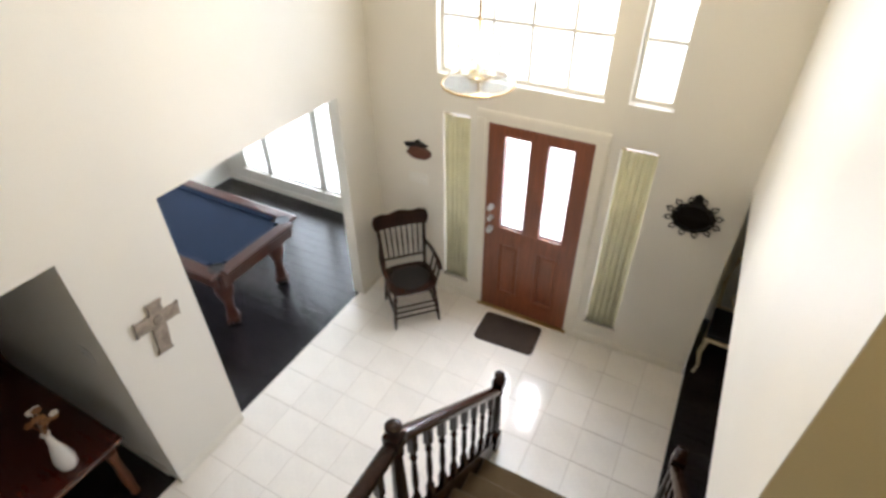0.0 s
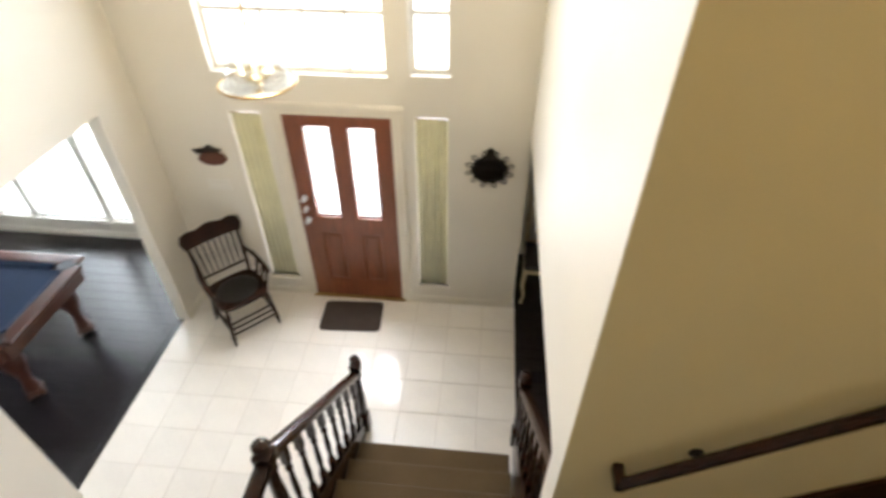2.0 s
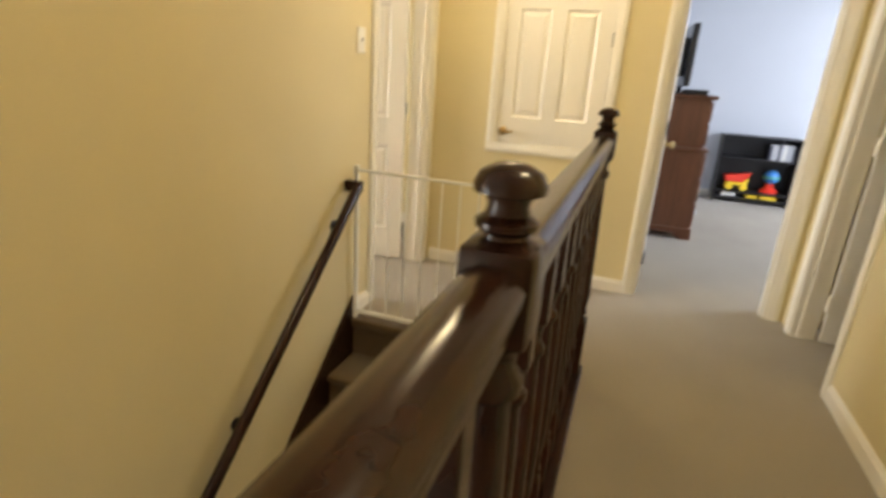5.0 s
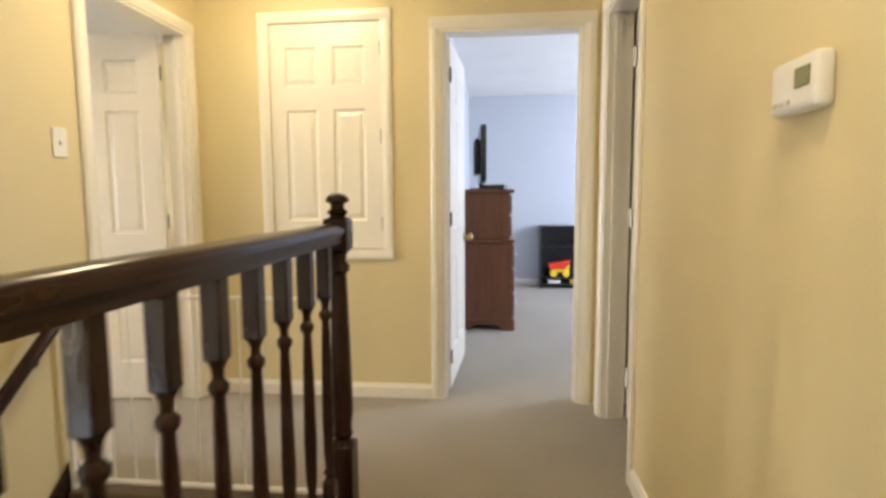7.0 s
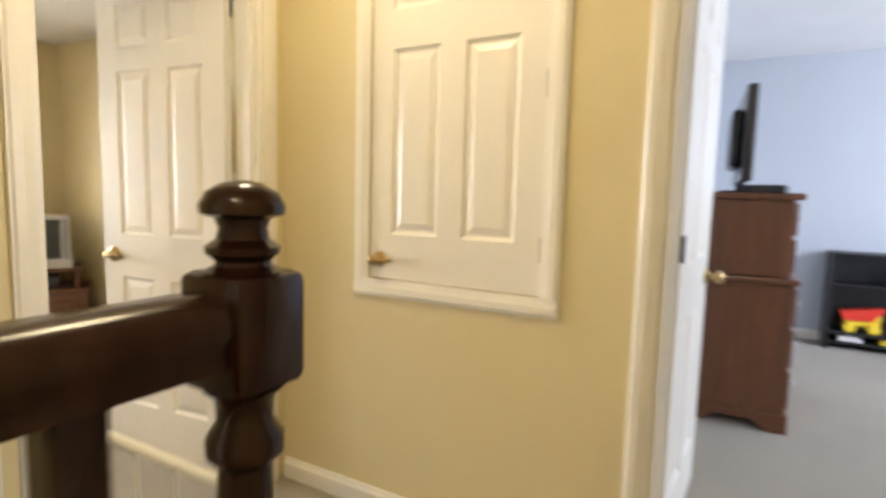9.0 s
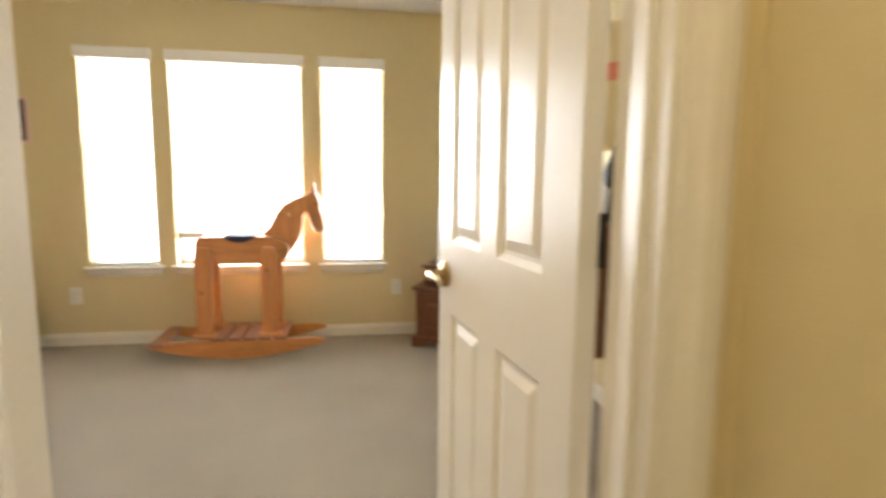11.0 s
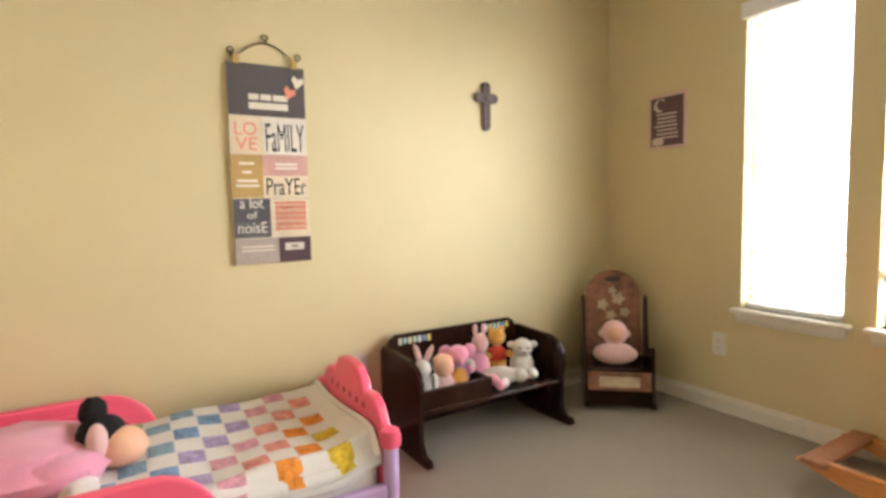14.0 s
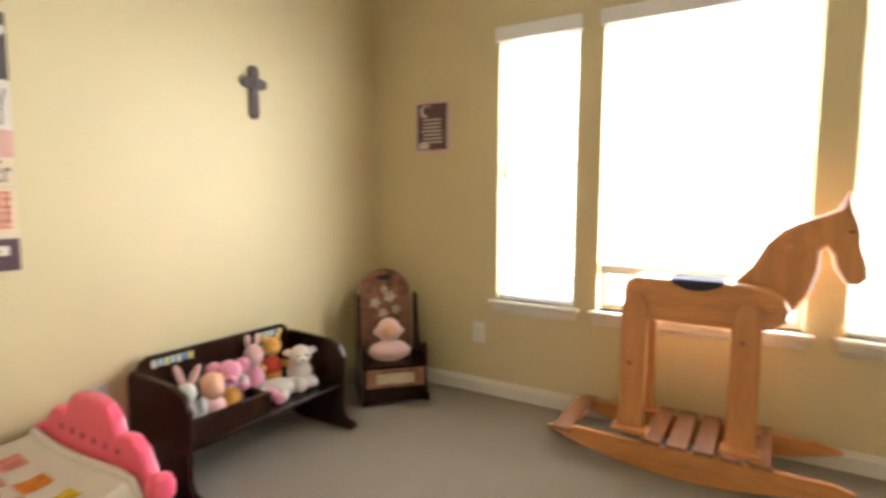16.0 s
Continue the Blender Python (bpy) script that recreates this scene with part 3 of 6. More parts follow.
# attic hatch door set high in the hall's end wall
hatch = thing("attic_door", "short white six-panel attic door framed in the wall", "door", kind="structure")
hb = panel_leaf(0.644, 1.278, 0.035, [(a, b, c, d) for a, b in ((0.085, 0.275), (0.365, 0.555)) for c, d in ((0.16, 0.80), (0.93, 1.15))])
part("door_leaf", hb, DOORPAINT, hatch, m=pose(0.020, -0.443, 0.888, 0, 0, -90))
lev = lathe([(0.031, 0), (0.031, 0.006), (0.025, 0.014), (0.012, 0.018), (0.011, 0.045)], 20)
blob(0, 0, 0.05, 0.023, 0.023, 0.018, lev)
tube([(0, 0, 0.05), (0.03, 0, 0.054), (0.06, -0.003, 0.05), (0.088, 0.004, 0.05)], [0.012, 0.011, 0.009, 0.008], 10, lev)
part("lever_handle", lev, BRASS, hatch, "antique brass lever handle", True, Matrix(((0, 0, -0.85, 0.003), (-0.85, 0, 0, -0.482), (0, 0.85, 0, 0.958), (0, 0, 0, 1))))
part("backing", box(0.05, 0.056, -1.09, -0.44, 0.885, 2.17), TRIM, hatch)
for z in (1.03, 1.53, 2.02):
    bm = tube([(0.002, -1.088, z - 0.04), (0.002, -1.088, z + 0.04)], 0.005, 8)
    part("hinge", bm, IRON, hatch)
casing("casing_attic", "x", 0.0, -1, -1.09, -0.44, 0.885, 2.17, sides="lrtb", label="white moulded casing round the attic door")

# ---- front door ----
fdoor = thing("door_front", "red-brown wooden front door with two tall glass lights", "door", kind="structure")
X0, X1 = FRONT_DOOR[0] + 0.03, FRONT_DOOR[1] - 0.03
W, HH = X1 - X0, 2.07
GL = [(-4.965 - X0, -4.745 - X0), (-4.58 - X0, -4.365 - X0)]


def front_leaf():
    bm = bmesh.new()
    z0, z1 = 1.03, 1.965
    for a0, a1, b0, b1 in ((0, W, 0, 0.20), (0, W, z1, HH), (0, GL[0][0], 0.20, z1), (GL[1][1], W, 0.20, z1), (GL[0][1], GL[1][0], 0.20, z1),
                           (GL[0][0], GL[0][1], 0.84, z0), (GL[1][0], GL[1][1], 0.84, z0)):
        box(a0, a1, -0.022, 0.022, b0, b1, bm=bm)
    return bm


fm = pose(X0, YF + 0.03, ZF + 0.015)
part("door_leaf", front_leaf(), MAHOGANY, fdoor, m=fm)
for a, b in GL:
    part("door_panel", panel_leaf(b - a, 0.64, 0.03, [(0.012, b - a - 0.012, 0.012, 0.628)], depth=0.012), MAHOGANY, fdoor, m=fm @ pose(a, 0, 0.20))
    fr = bmesh.new()
    for q in ((a - 0.016, a, 1.014, 1.981), (b, b + 0.016, 1.014, 1.981), (a, b, 1.014, 1.03), (a, b, 1.965, 1.981)):
        box(q[0], q[1], -0.03, 0.03, q[2], q[3], 0.004, 1, fr)
    part("glazing_bead", fr, MAHOGANY, fdoor, m=fm)
    g = part("glass_light", box(a, b, -0.003, 0.003, 1.03, 1.965), GLASS, fdoor, "bright frosted glass", m=fm)
    g.visible_shadow = False
for z, r in ((1.24, 0.028), (1.12, 0.024), (0.99, 0.03)):
    bm = lathe([(r, 0), (r, 0.008), (r * 0.8, 0.014), (r * 0.45, 0.02), (r * 0.5, 0.035), (r * 0.9, 0.045), (r * 0.8, 0.06), (0.002, 0.062)], 18)
    part("deadbolt" if z > 1.05 else "door_knob", bm, SILVER, fdoor, "polished metal lock", True, fm @ pose(0.065, -0.022, z, 90, 0, 0))
casing("casing_front_door", "y", YF, -1, FRONT_DOOR[0], FRONT_DOOR[1], ZF, -0.85, w=0.075)
part("threshold", box(FRONT_DOOR[0], FRONT_DOOR[1], YF - 0.03, YF + 0.1, ZF - 0.003, ZF + 0.014, 0.003), BRASS, fdoor)
fr = bmesh.new()
for q in ((FRONT_DOOR[0], X0, ZF, -0.85), (X1, FRONT_DOOR[1], ZF, -0.85), (X0, X1, ZF + 0.015 + HH, -0.85)):
    box(q[0], q[1], YF, YF + 0.11, q[2], q[3], bm=fr)
part("door_frame", fr, TRIM, fdoor)


# ---- windows ----
def window(name, x0, x1, z0, z1, y, label, bars_z=(), bars_x=(), sill=True, blinds=0.0, raised=0.0):
    """A window in a wall whose room face is at y; the frame sits deeper in the wall."""
    w = thing(name, label, "window", kind="structure")
    yf = y + 0.075
    fr = bmesh.new()
    f = 0.032
    for q in ((x0, x0 + f, z0, z1), (x1 - f, x1, z0, z1), (x0 + f, x1 - f, z0, z0 + f), (x0 + f, x1 - f, z1 - f, z1)):
        box(q[0], q[1], yf, yf + 0.04, q[2], q[3], 0.003, 1, fr)
    part("window_frame", fr, TRIM, w)
    for z in bars_z:
        part("meeting_rail", box(x0 + f, x1 - f, yf + 0.004, yf + 0.036, z - 0.014, z + 0.014), TRIM, w)
    for x in bars_x:
        part("mullion", box(x - 0.012, x + 0.012, yf + 0.006, yf + 0.034, z0 + f, z1 - f), TRIM, w)
    g = part("pane", box(x0 + f, x1 - f, yf + 0.017, yf + 0.021, z0 + f, z1 - f), GLASS, w)
    g.visible_shadow = False
    if sill:
        sb = box(x0 - 0.035, x1 + 0.035, y - 0.045, y + 0.07, z0 - 0.022, z0, 0.006, 2)
        part("window_sill", sb, TRIM, w)
        ap = prism([(0, 0), (0, -0.05), (-0.006, -0.05), (-0.016, -0.03), (-0.018, 0)], x1 - x0 + 0.03)
        part("apron", ap, TRIM, w, m=Matrix.Translation(((x0 + x1) / 2, y, z0 - 0.022)) @ pose(0, 0, 0, 0, 0, 90))
    if blinds:
        zb = z0 + raised
        n = int((z1 - zb - 0.06) / 0.043)
        sm = finish("slat", box(-(x1 - x0) / 2 + 0.012, (x1 - x0) / 2 - 0.012, -0.024, 0.024, -0.0013, 0.0013), BLIND)
        for k in range(n):
            s = new("slat", sm)
            s.parent = w
            s.matrix_basis = pose((x0 + x1) / 2, y + 0.038, z1 - 0.075 - k * 0.043, blinds, 0, 0)
        part("bottom_rail", box(x0 + 0.012, x1 - 0.012, y + 0.012, y + 0.064, zb + 0.004, zb + (0.05 if raised else 0.022), 0.004), BLIND, w)
        for x in (x0 + (x1 - x0) * 0.2, x1 - (x1 - x0) * 0.2):
            part("ladder_cord", tube([(x, y + 0.012, zb + 0.02), (x, y + 0.012, z1 - 0.06)], 0.0015, 6), BLIND, w)
        part("valance", box(x0 - 0.018, x1 + 0.018, y - 0.024, y + 0.03, z1 - 0.068, z1 + 0.006, 0.006), BLIND, w, "white moulded blind valance")
    return w


for k, (a, b, c, d) in enumerate(BED_WIN):
    window("window_%d" % (k + 1), a, b, c, d, BN, "white framed bedroom window with open slatted blinds", bars_z=((c + d) / 2,), blinds=10, raised=0.18 if k == 1 else 0.0)
window("window_4", *FRONT_WIN[0], YF, "large white framed window above the front door", bars_z=(-0.09, 0.72), bars_x=(-5.16, -4.84, -4.52), sill=False)
window("window_5", *FRONT_WIN[1], YF, "narrow white framed window above the sidelight", bars_z=(-0.08, 0.72), sill=False)
for k, q in enumerate(POOL_WIN):
    window("window_%d" % (k + 6), *q, YP, "white framed billiard room window", bars_z=(), blinds=8)


def sidelight(name, x0, x1, z0, z1):
    w = thing(name, "narrow sidelight window with a pale green sheer curtain", "window", kind="structure")
    fr = bmesh.new()
    for q in ((x0, x0 + 0.02, z0, z1), (x1 - 0.02, x1, z0, z1), (x0 + 0.02, x1 - 0.02, z0, z0 + 0.02), (x0 + 0.02, x1 - 0.02, z1 - 0.02, z1)):
        box(q[0], q[1], YF + 0.08, YF + 0.12, q[2], q[3], bm=fr)
    part("window_frame", fr, TRIM, w)
    cu = bmesh.new()
    n = 44
    rows = []
    for z in (z0 + 0.003, z1 - 0.025):
        rows.append([cu.verts.new((x0 + 0.01 + (x1 - x0 - 0.02) * i / n, YF + 0.022 + 0.010 * math.sin(i * 0.72) + 0.004 * math.sin(i * 1.9 + z), z)) for i in range(n + 1)])
    for i in range(n):
        cu.faces.new((rows[0][i], rows[0][i + 1], rows[1][i + 1], rows[1][i]))
    ob = part("curtain", cu, CURTAIN, w, smooth=True)
    so = ob.modifiers.new("thick", "SOLIDIFY")
    so.thickness = 0.002
    part("curtain_rod", tube([(x0, YF + 0.022, z1 - 0.02), (x1, YF + 0.022, z1 - 0.02)], 0.005), BRASS, w)
    part("window_sill", box(x0 - 0.02, x1 + 0.02, YF - 0.03, YF + 0.08, z0 - 0.05, z0, 0.006), TRIM, w)


sidelight("sidelight_1", *SIDE_LIGHT[0])
sidelight("sidelight_2", *SIDE_LIGHT[1])

# ---- stairs ----
stair = thing("staircase", "carpeted staircase with a dark stained skirt board and landing", "staircase", kind="structure")
RUN = (XE + 0.0 - (-1.115)) / 8.0
YA, YB = YR + 0.06, -0.022


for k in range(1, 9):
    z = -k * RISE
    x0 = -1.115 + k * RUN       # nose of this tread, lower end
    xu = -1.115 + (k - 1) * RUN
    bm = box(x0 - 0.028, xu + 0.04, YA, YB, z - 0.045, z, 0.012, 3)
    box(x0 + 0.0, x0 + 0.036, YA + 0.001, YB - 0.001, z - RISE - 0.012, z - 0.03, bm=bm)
    part("step", bm, CARPET_SHADED, stair)
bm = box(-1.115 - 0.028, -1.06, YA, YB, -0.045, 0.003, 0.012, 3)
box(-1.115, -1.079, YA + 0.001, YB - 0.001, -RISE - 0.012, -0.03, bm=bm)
part("step", bm, CARPET_SHADED, stair)
part("landing", box(-4.30, XE + 0.03, YR, 0.06, ZL - 0.2, ZL, 0.012, 2), CARPET_SHADED, stair)
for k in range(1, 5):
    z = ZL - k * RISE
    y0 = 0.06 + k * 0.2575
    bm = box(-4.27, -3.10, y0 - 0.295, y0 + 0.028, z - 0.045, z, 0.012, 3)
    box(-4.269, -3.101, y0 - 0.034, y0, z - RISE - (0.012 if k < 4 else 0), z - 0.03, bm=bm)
    part("step", bm, CARPET_SHADED, stair)
part("riser", box(-4.269, -3.101, 0.03, 0.058, ZL - RISE - 0.012, ZL - 0.03), CARPET_SHADED, stair)
# skirt board against the tan wall, stepped line above the noses
sl = RISE / -RUN
sk = bmesh.new()
pts = [(-1.07, 0.10), (-1.10, 0.115), (XE + 0.02, (XE + 1.115) * sl + 0.115), (XE + 0.02, (XE + 1.115) * sl - 0.30), (-1.10, -0.30), (-1.07, -0.28)]
prism(pts, 0.018, sk, Matrix.Translation((0, -0.011, 0)), bevel=0.003)
part("skirt_board", sk, ESPRESSO, stair)
sk = prism([(-1.07, 0.0), (XE, (XE + 1.115) * sl + 0.03), (XE, (XE + 1.115) * sl - 0.32), (-1.07, -0.32)], 0.03)
part("string_board", sk, ESPRESSO, stair, m=Matrix.Translation((0, YA - 0.016, 0)))
for xx in (-4.295, -3.035):
    pts = [(0.02, ZL + 0.06), (0.10, ZL + 0.06), (1.31, ZF + 0.16), (1.31, ZF), (0.8, ZF), (0.02, ZL - 0.25)]
    part("string_board", prism(pts, 0.045, bevel=0.004), ESPRESSO, stair, m=Matrix.Translation((xx, 0, 0)) @ pose(0, 0, 0, 0, 0, 90))
part("landing_fascia", box(-4.318, -4.272, YR, 0.02, ZL - 0.25, ZL + 0.05, 0.004), ESPRESSO, stair)


# ---- banisters ----
def newel_bm(h, square=0.088, block=(0.80, 0.965)):
    """A turned newel post of height h: square foot, turned shaft, square block and a mushroom cap."""
    s = square / 2
    bm = box(-s, s, -s, s, 0, h * 0.22, 0.006, 1)
    r = s * 0.92
    lathe([(r * 0.95, h * 0.22), (r * 0.7, h * 0.235), (r * 0.95, h * 0.25), (r * 0.8, h * 0.27), (r * 0.98, h * 0.32), (r * 0.88, h * 0.5), (r * 0.70, h * 0.73),
           (r * 0.66, h * 0.755), (r * 0.95, h * 0.765), (r * 0.95, h * 0.78), (r * 0.68, h * 0.795), (r * 0.72, h * 0.815), (r * 1.0, h * 0.825)], 20, bm)
    box(-s, s, -s, s, h * 0.825, h * 0.925, 0.012, 2, bm)
    lathe([(s * 0.9, h * 0.924), (s * 0.62, h * 0.929), (s * 0.60, h * 0.933), (s * 0.80, h * 0.939), (s * 0.82, h * 0.945), (s * 0.58, h * 0.951), (s * 0.52, h * 0.960),
           (s * 0.60, h * 0.968), (s * 0.90, h * 0.972), (s * 0.92, h * 0.979), (s * 0.78, h * 0.990), (s * 0.42, h * 0.998), (0.003, h)], 24, bm)
    return bm


def baluster_bm(z0, z1, sq=0.042, top=0.17, foot=0.20):
    """A turned baluster with a square top and foot block."""
    h = z1 - z0
    s = sq / 2
    zt, zf = z1 - top, z0 + foot
    bm = box(-s, s, -s, s, zt, z1, 0.004, 1)
    box(-s, s, -s, s, z0, zf, 0.004, 1, bm)
    lathe([(s * 0.9, zf), (s * 0.55, zf + 0.012), (s * 0.95, zf + 0.028), (s * 0.6, zf + 0.045), (s * 0.82, zf + 0.10), (s * 0.95, zf + (zt - zf) * 0.35), (s * 0.75, zf + (zt - zf) * 0.7),
           (s * 0.6, zt - 0.075), (s * 0.98, zt - 0.062), (s * 1.0, zt - 0.05), (s * 0.55, zt - 0.038), (s * 0.6, zt - 0.018), (s * 0.98, zt)], 14, bm)
    return bm


RAILPROF = [(-0.030, 0), (0.030, 0), (0.030, 0.018), (0.036, 0.028), (0.038, 0.045), (0.030, 0.060), (0.014, 0.068), (-0.014, 0.068), (-0.030, 0.060), (-0.038, 0.045), (-0.036, 0.028), (-0.030, 0.018)]


def rail_bm(a, b):
    """A moulded handrail from a to b (underside centre line)."""
    a, b = Vector(a), Vector(b)
    d = (b - a).normalized()
    u = d.cross(Vector((0, 0, 1))).normalized()
    w = Vector((0, 0, 1))
    bm = bmesh.new()
    ra = [bm.verts.new(a + u * p + w * q) for p, q in RAILPROF]
    rb = [bm.verts.new(b + u * p + w * q) for p, q in RAILPROF]
    bm.faces.new(ra)
    bm.faces.new(rb[::-1])
    for k in range(len(ra)):
        bm.faces.new((ra[k], rb[k], rb[(k + 1) % len(ra)], ra[(k + 1) % len(ra)]))
    return bm


ban = thing("hall_banister", "espresso-stained wooden banister with turned balusters and newels", "banister")
RZ = 1.028
part("curb", box(-4.32, -1.14, YR - 0.055, YR + 0.055, -0.02, 0.035, 0.006), ESPRESSO, ban)
for x in (-1.20, -2.89, -4.32):
    part("newel_post", newel_bm(1.165), ESPRESSO, ban, "turned newel with a mushroom cap", True, pose(x, YR, 0.035))
for a, b in ((-1.245, -2.845), (-2.935, -4.275)):
    part("handrail", rail_bm((a, YR, RZ), (b, YR, RZ)), ESPRESSO, ban, smooth=True)
bal = finish("baluster", baluster_bm(0.035, RZ), ESPRESSO, True)
for x0, n in ((-1.362, 9), (-3.055, 7)):
    for k in range(n):
        ob = new("baluster", bal)
        ob.parent, ob.matrix_basis = ban, pose(x0 - 0.1675 * k, YR, 0)

low = thing("stair_banister", "espresso-stained banister beside the lower stairs", "banister")
NA, NB, NH = 1.365, 0.075, 0.94
RA, RB = ZF + 0.755, ZL + 0.765


def raked(host, x, ya, yb, n):
    """A sloping handrail with its balusters between two newels."""
    part("handrail", rail_bm((x, ya, RA), (x, yb, RB)), ESPRESSO, host, smooth=True)
    for k in range(n):
        f = (k + 0.6) / (n + 0.2)
        zb = ZF + 0.17 + f * (ZL + 0.06 - ZF - 0.17)
        part("baluster", baluster_bm(zb, RA + f * (RB - RA), top=0.15, foot=0.11), ESPRESSO, host, smooth=True, m=pose(x, ya + f * (yb - ya), 0))


part("newel_post", newel_bm(NH), ESPRESSO, low, smooth=True, m=pose(-4.295, NA, ZF))
part("newel_post", newel_bm(NH), ESPRESSO, low, smooth=True, m=pose(-4.295, NB, ZL))
raked(low, -4.295, NA - 0.045, NB + 0.045, 8)
part("handrail", rail_bm((-4.295, NB - 0.045, RB), (-4.295, YR + 0.04, RB)), ESPRESSO, low, smooth=True)
for k in range(7):
    part("baluster", baluster_bm(ZL + 0.05, RB, top=0.17, foot=0.16), ESPRESSO, low, smooth=True, m=pose(-4.295, NB - 0.15 - 0.155 * k, 0))
low2 = thing("stair_banister", "espresso-stained banister between the stairs and the dining opening", "banister")
part("newel_post", newel_bm(NH), ESPRESSO, low2, smooth=True, m=pose(-3.035, NA - 0.02, ZF))
raked(low2, -3.035, NA - 0.065, 0.165, 7)

# wall handrail on brackets
wr = thing("wall_handrail", "dark stained handrail on brackets along the tan wall", "handrail")
HA, HB = Vector((-1.165, -0.072, 0.735)), Vector((-2.875, -0.072, -0.755))
dd = (HB - HA).normalized()
hb = bmesh.new()
u, w2 = Vector((0, 1, 0)), dd.cross(Vector((0, 1, 0)))
rings = []
for p in (HA, HB):
    rings.append([hb.verts.new(p + u * (0.021 * math.cos(a)) + w2 * (0.029 * math.sin(a))) for a in [math.pi * k / 8 for k in range(16)]])
hb.faces.new(rings[0])
hb.faces.new(rings[1][::-1])
for k in range(16):
    hb.faces.new((rings[0][k], rings[1][k], rings[1][(k + 1) % 16], rings[0][(k + 1) % 16]))
part("rail", hb, ESPRESSO, wr, smooth=True)
for p in (HA, HB):
    part("rail_return", box(p.x - 0.02, p.x + 0.02, -0.088, -0.001, p.z - 0.026, p.z + 0.026, 0.006), ESPRESSO, wr)
for f in (0.07, 0.5, 0.86):
    p = HA.lerp(HB, f)
    bm = tube([(p.x, -0.002, p.z - 0.075), (p.x, -0.04, p.z - 0.07), (p.x, -0.068, p.z - 0.05), (p.x, -0.072, p.z - 0.02)], 0.008)
    lathe([(0.026, 0), (0.026, 0.004), (0.012, 0.009)], 16, bm, Matrix.Translation((p.x, -0.001, p.z - 0.075)) @ pose(0, 0, 0, 90, 0, 0))
    part("bracket", bm, IRON, wr, smooth=True)

# ---- safety gate ----
gate = thing("safety_gate", "white metal stair gate closing the head of the stairs", "safety gate")
GX = -1.115
part("top_rail", tube([(GX, -0.03, 0.805), (GX, YR + 0.06, 0.805)], 0.008), GATE, gate)
part("bottom_rail", tube([(GX, -0.03, 0.045), (GX, YR + 0.06, 0.045)], 0.011), GATE, gate)
for y in (-0.034, YR + 0.068):
    part("end_post", box(GX - 0.011, GX + 0.011, y - 0.011, y + 0.011, 0.004, 0.83, 0.004), GATE, gate)
gb = finish("bar", tube([(0, 0, 0.045), (0, 0, 0.805)], 0.0036), GATE, True)
n = 12
for k in range(1, n):
    ob = new("bar", gb)
    ob.parent, ob.matrix_basis = gate, pose(GX, -0.03 + (YR + 0.09) * k / n, 0)


# ---- small wall things ----
def plate(name, m, label, kind="outlet", w=0.072, h=0.116):
    """A cover plate on a wall facing -y in its own frame."""
    t = thing(name, label, kind, m)
    part("cover_plate", box(-w / 2, w / 2, -0.006, 0, -h / 2, h / 2, 0.003, 2), PLASTIC_W, t)
    if kind == "outlet":
        for s in (-1, 1):
            bm = lathe([(0.017, 0), (0.017, 0.0025), (0.014, 0.003)], 18, None, pose(0, -0.006, s * 0.02, 90))
            part("socket", bm, PLASTIC_W, t)
            for q in (-0.006, 0.006):
                part("slot", box(q - 0.0012, q + 0.0012, -0.0105, -0.0088, s * 0.02 - 0.005, s * 0.02 + 0.005), PLASTIC_K, t)
    else:
        n = max(1, round(w / 0.06))
        for k in range(n):
            x = (k - (n - 1) / 2) * 0.046
            part("toggle", box(x - 0.005, x + 0.005, -0.016, -0.005, -0.008, 0.012, 0.002), PLASTIC_W, t)
    return t


plate("outlet", pose(-2.32, BN, 0.345), "white double outlet on the tan wall")
plate("outlet", pose(-0.148, BN, 0.36), "white double outlet on the tan wall beside the cabinet")
plate("outlet", pose(BW, 1.689, 0.34, 0, 0, 90), "white double outlet on the tan wall behind the bed")
plate("light_switch", pose(-1.03, 0.0, 1.41), "white light switch at the head of the stairs", "light switch")
plate("light_switch", pose(-5.852, YF, -1.62), "white triple light switch beside the front door", "light switch", w=0.21)
plate("light_switch", pose(-6.62, -0.07, -1.62), "white light switch on the partition", "light switch", w=0.12)

th = thing("thermostat", "white wall thermostat with a small green display", "thermostat", pose(-2.0, YS, 1.375, 0, 0, 180))
part("housing", box(-0.075, 0.075, -0.034, 0, -0.048, 0.048, 0.012, 3), PLASTIC_W, th)
part("display", box(0.012, 0.058, -0.0365, -0.033, -0.008, 0.026, 0.002), flat("green_lcd", (0.20, 0.21, 0.10), 0.2), th, "dim green display")
for k in range(3):
    part("button", box(-0.06 + k * 0.022, -0.046 + k * 0.022, -0.037, -0.033, -0.032, -0.024, 0.001), SILVER, th)

# Neither fixture is in view; the second is added to brighten the stair wall.
for hx, hy in ((-0.68, -0.66), (-2.5, -1.75)):
    hl = thing("ceiling_light", "round frosted glass ceiling light, lit, out of view", "lamp", pose(hx, hy, CEIL), group="hall ceiling lights")
    part("base", lathe([(0.17, -0.025), (0.175, -0.012), (0.17, 0.0)], 32), BRASS, hl, smooth=True)
    part("shade", lathe([(0.003, -0.10), (0.06, -0.095), (0.12, -0.07), (0.155, -0.035), (0.16, -0.025)], 32), WHITEGLOW, hl, smooth=True)

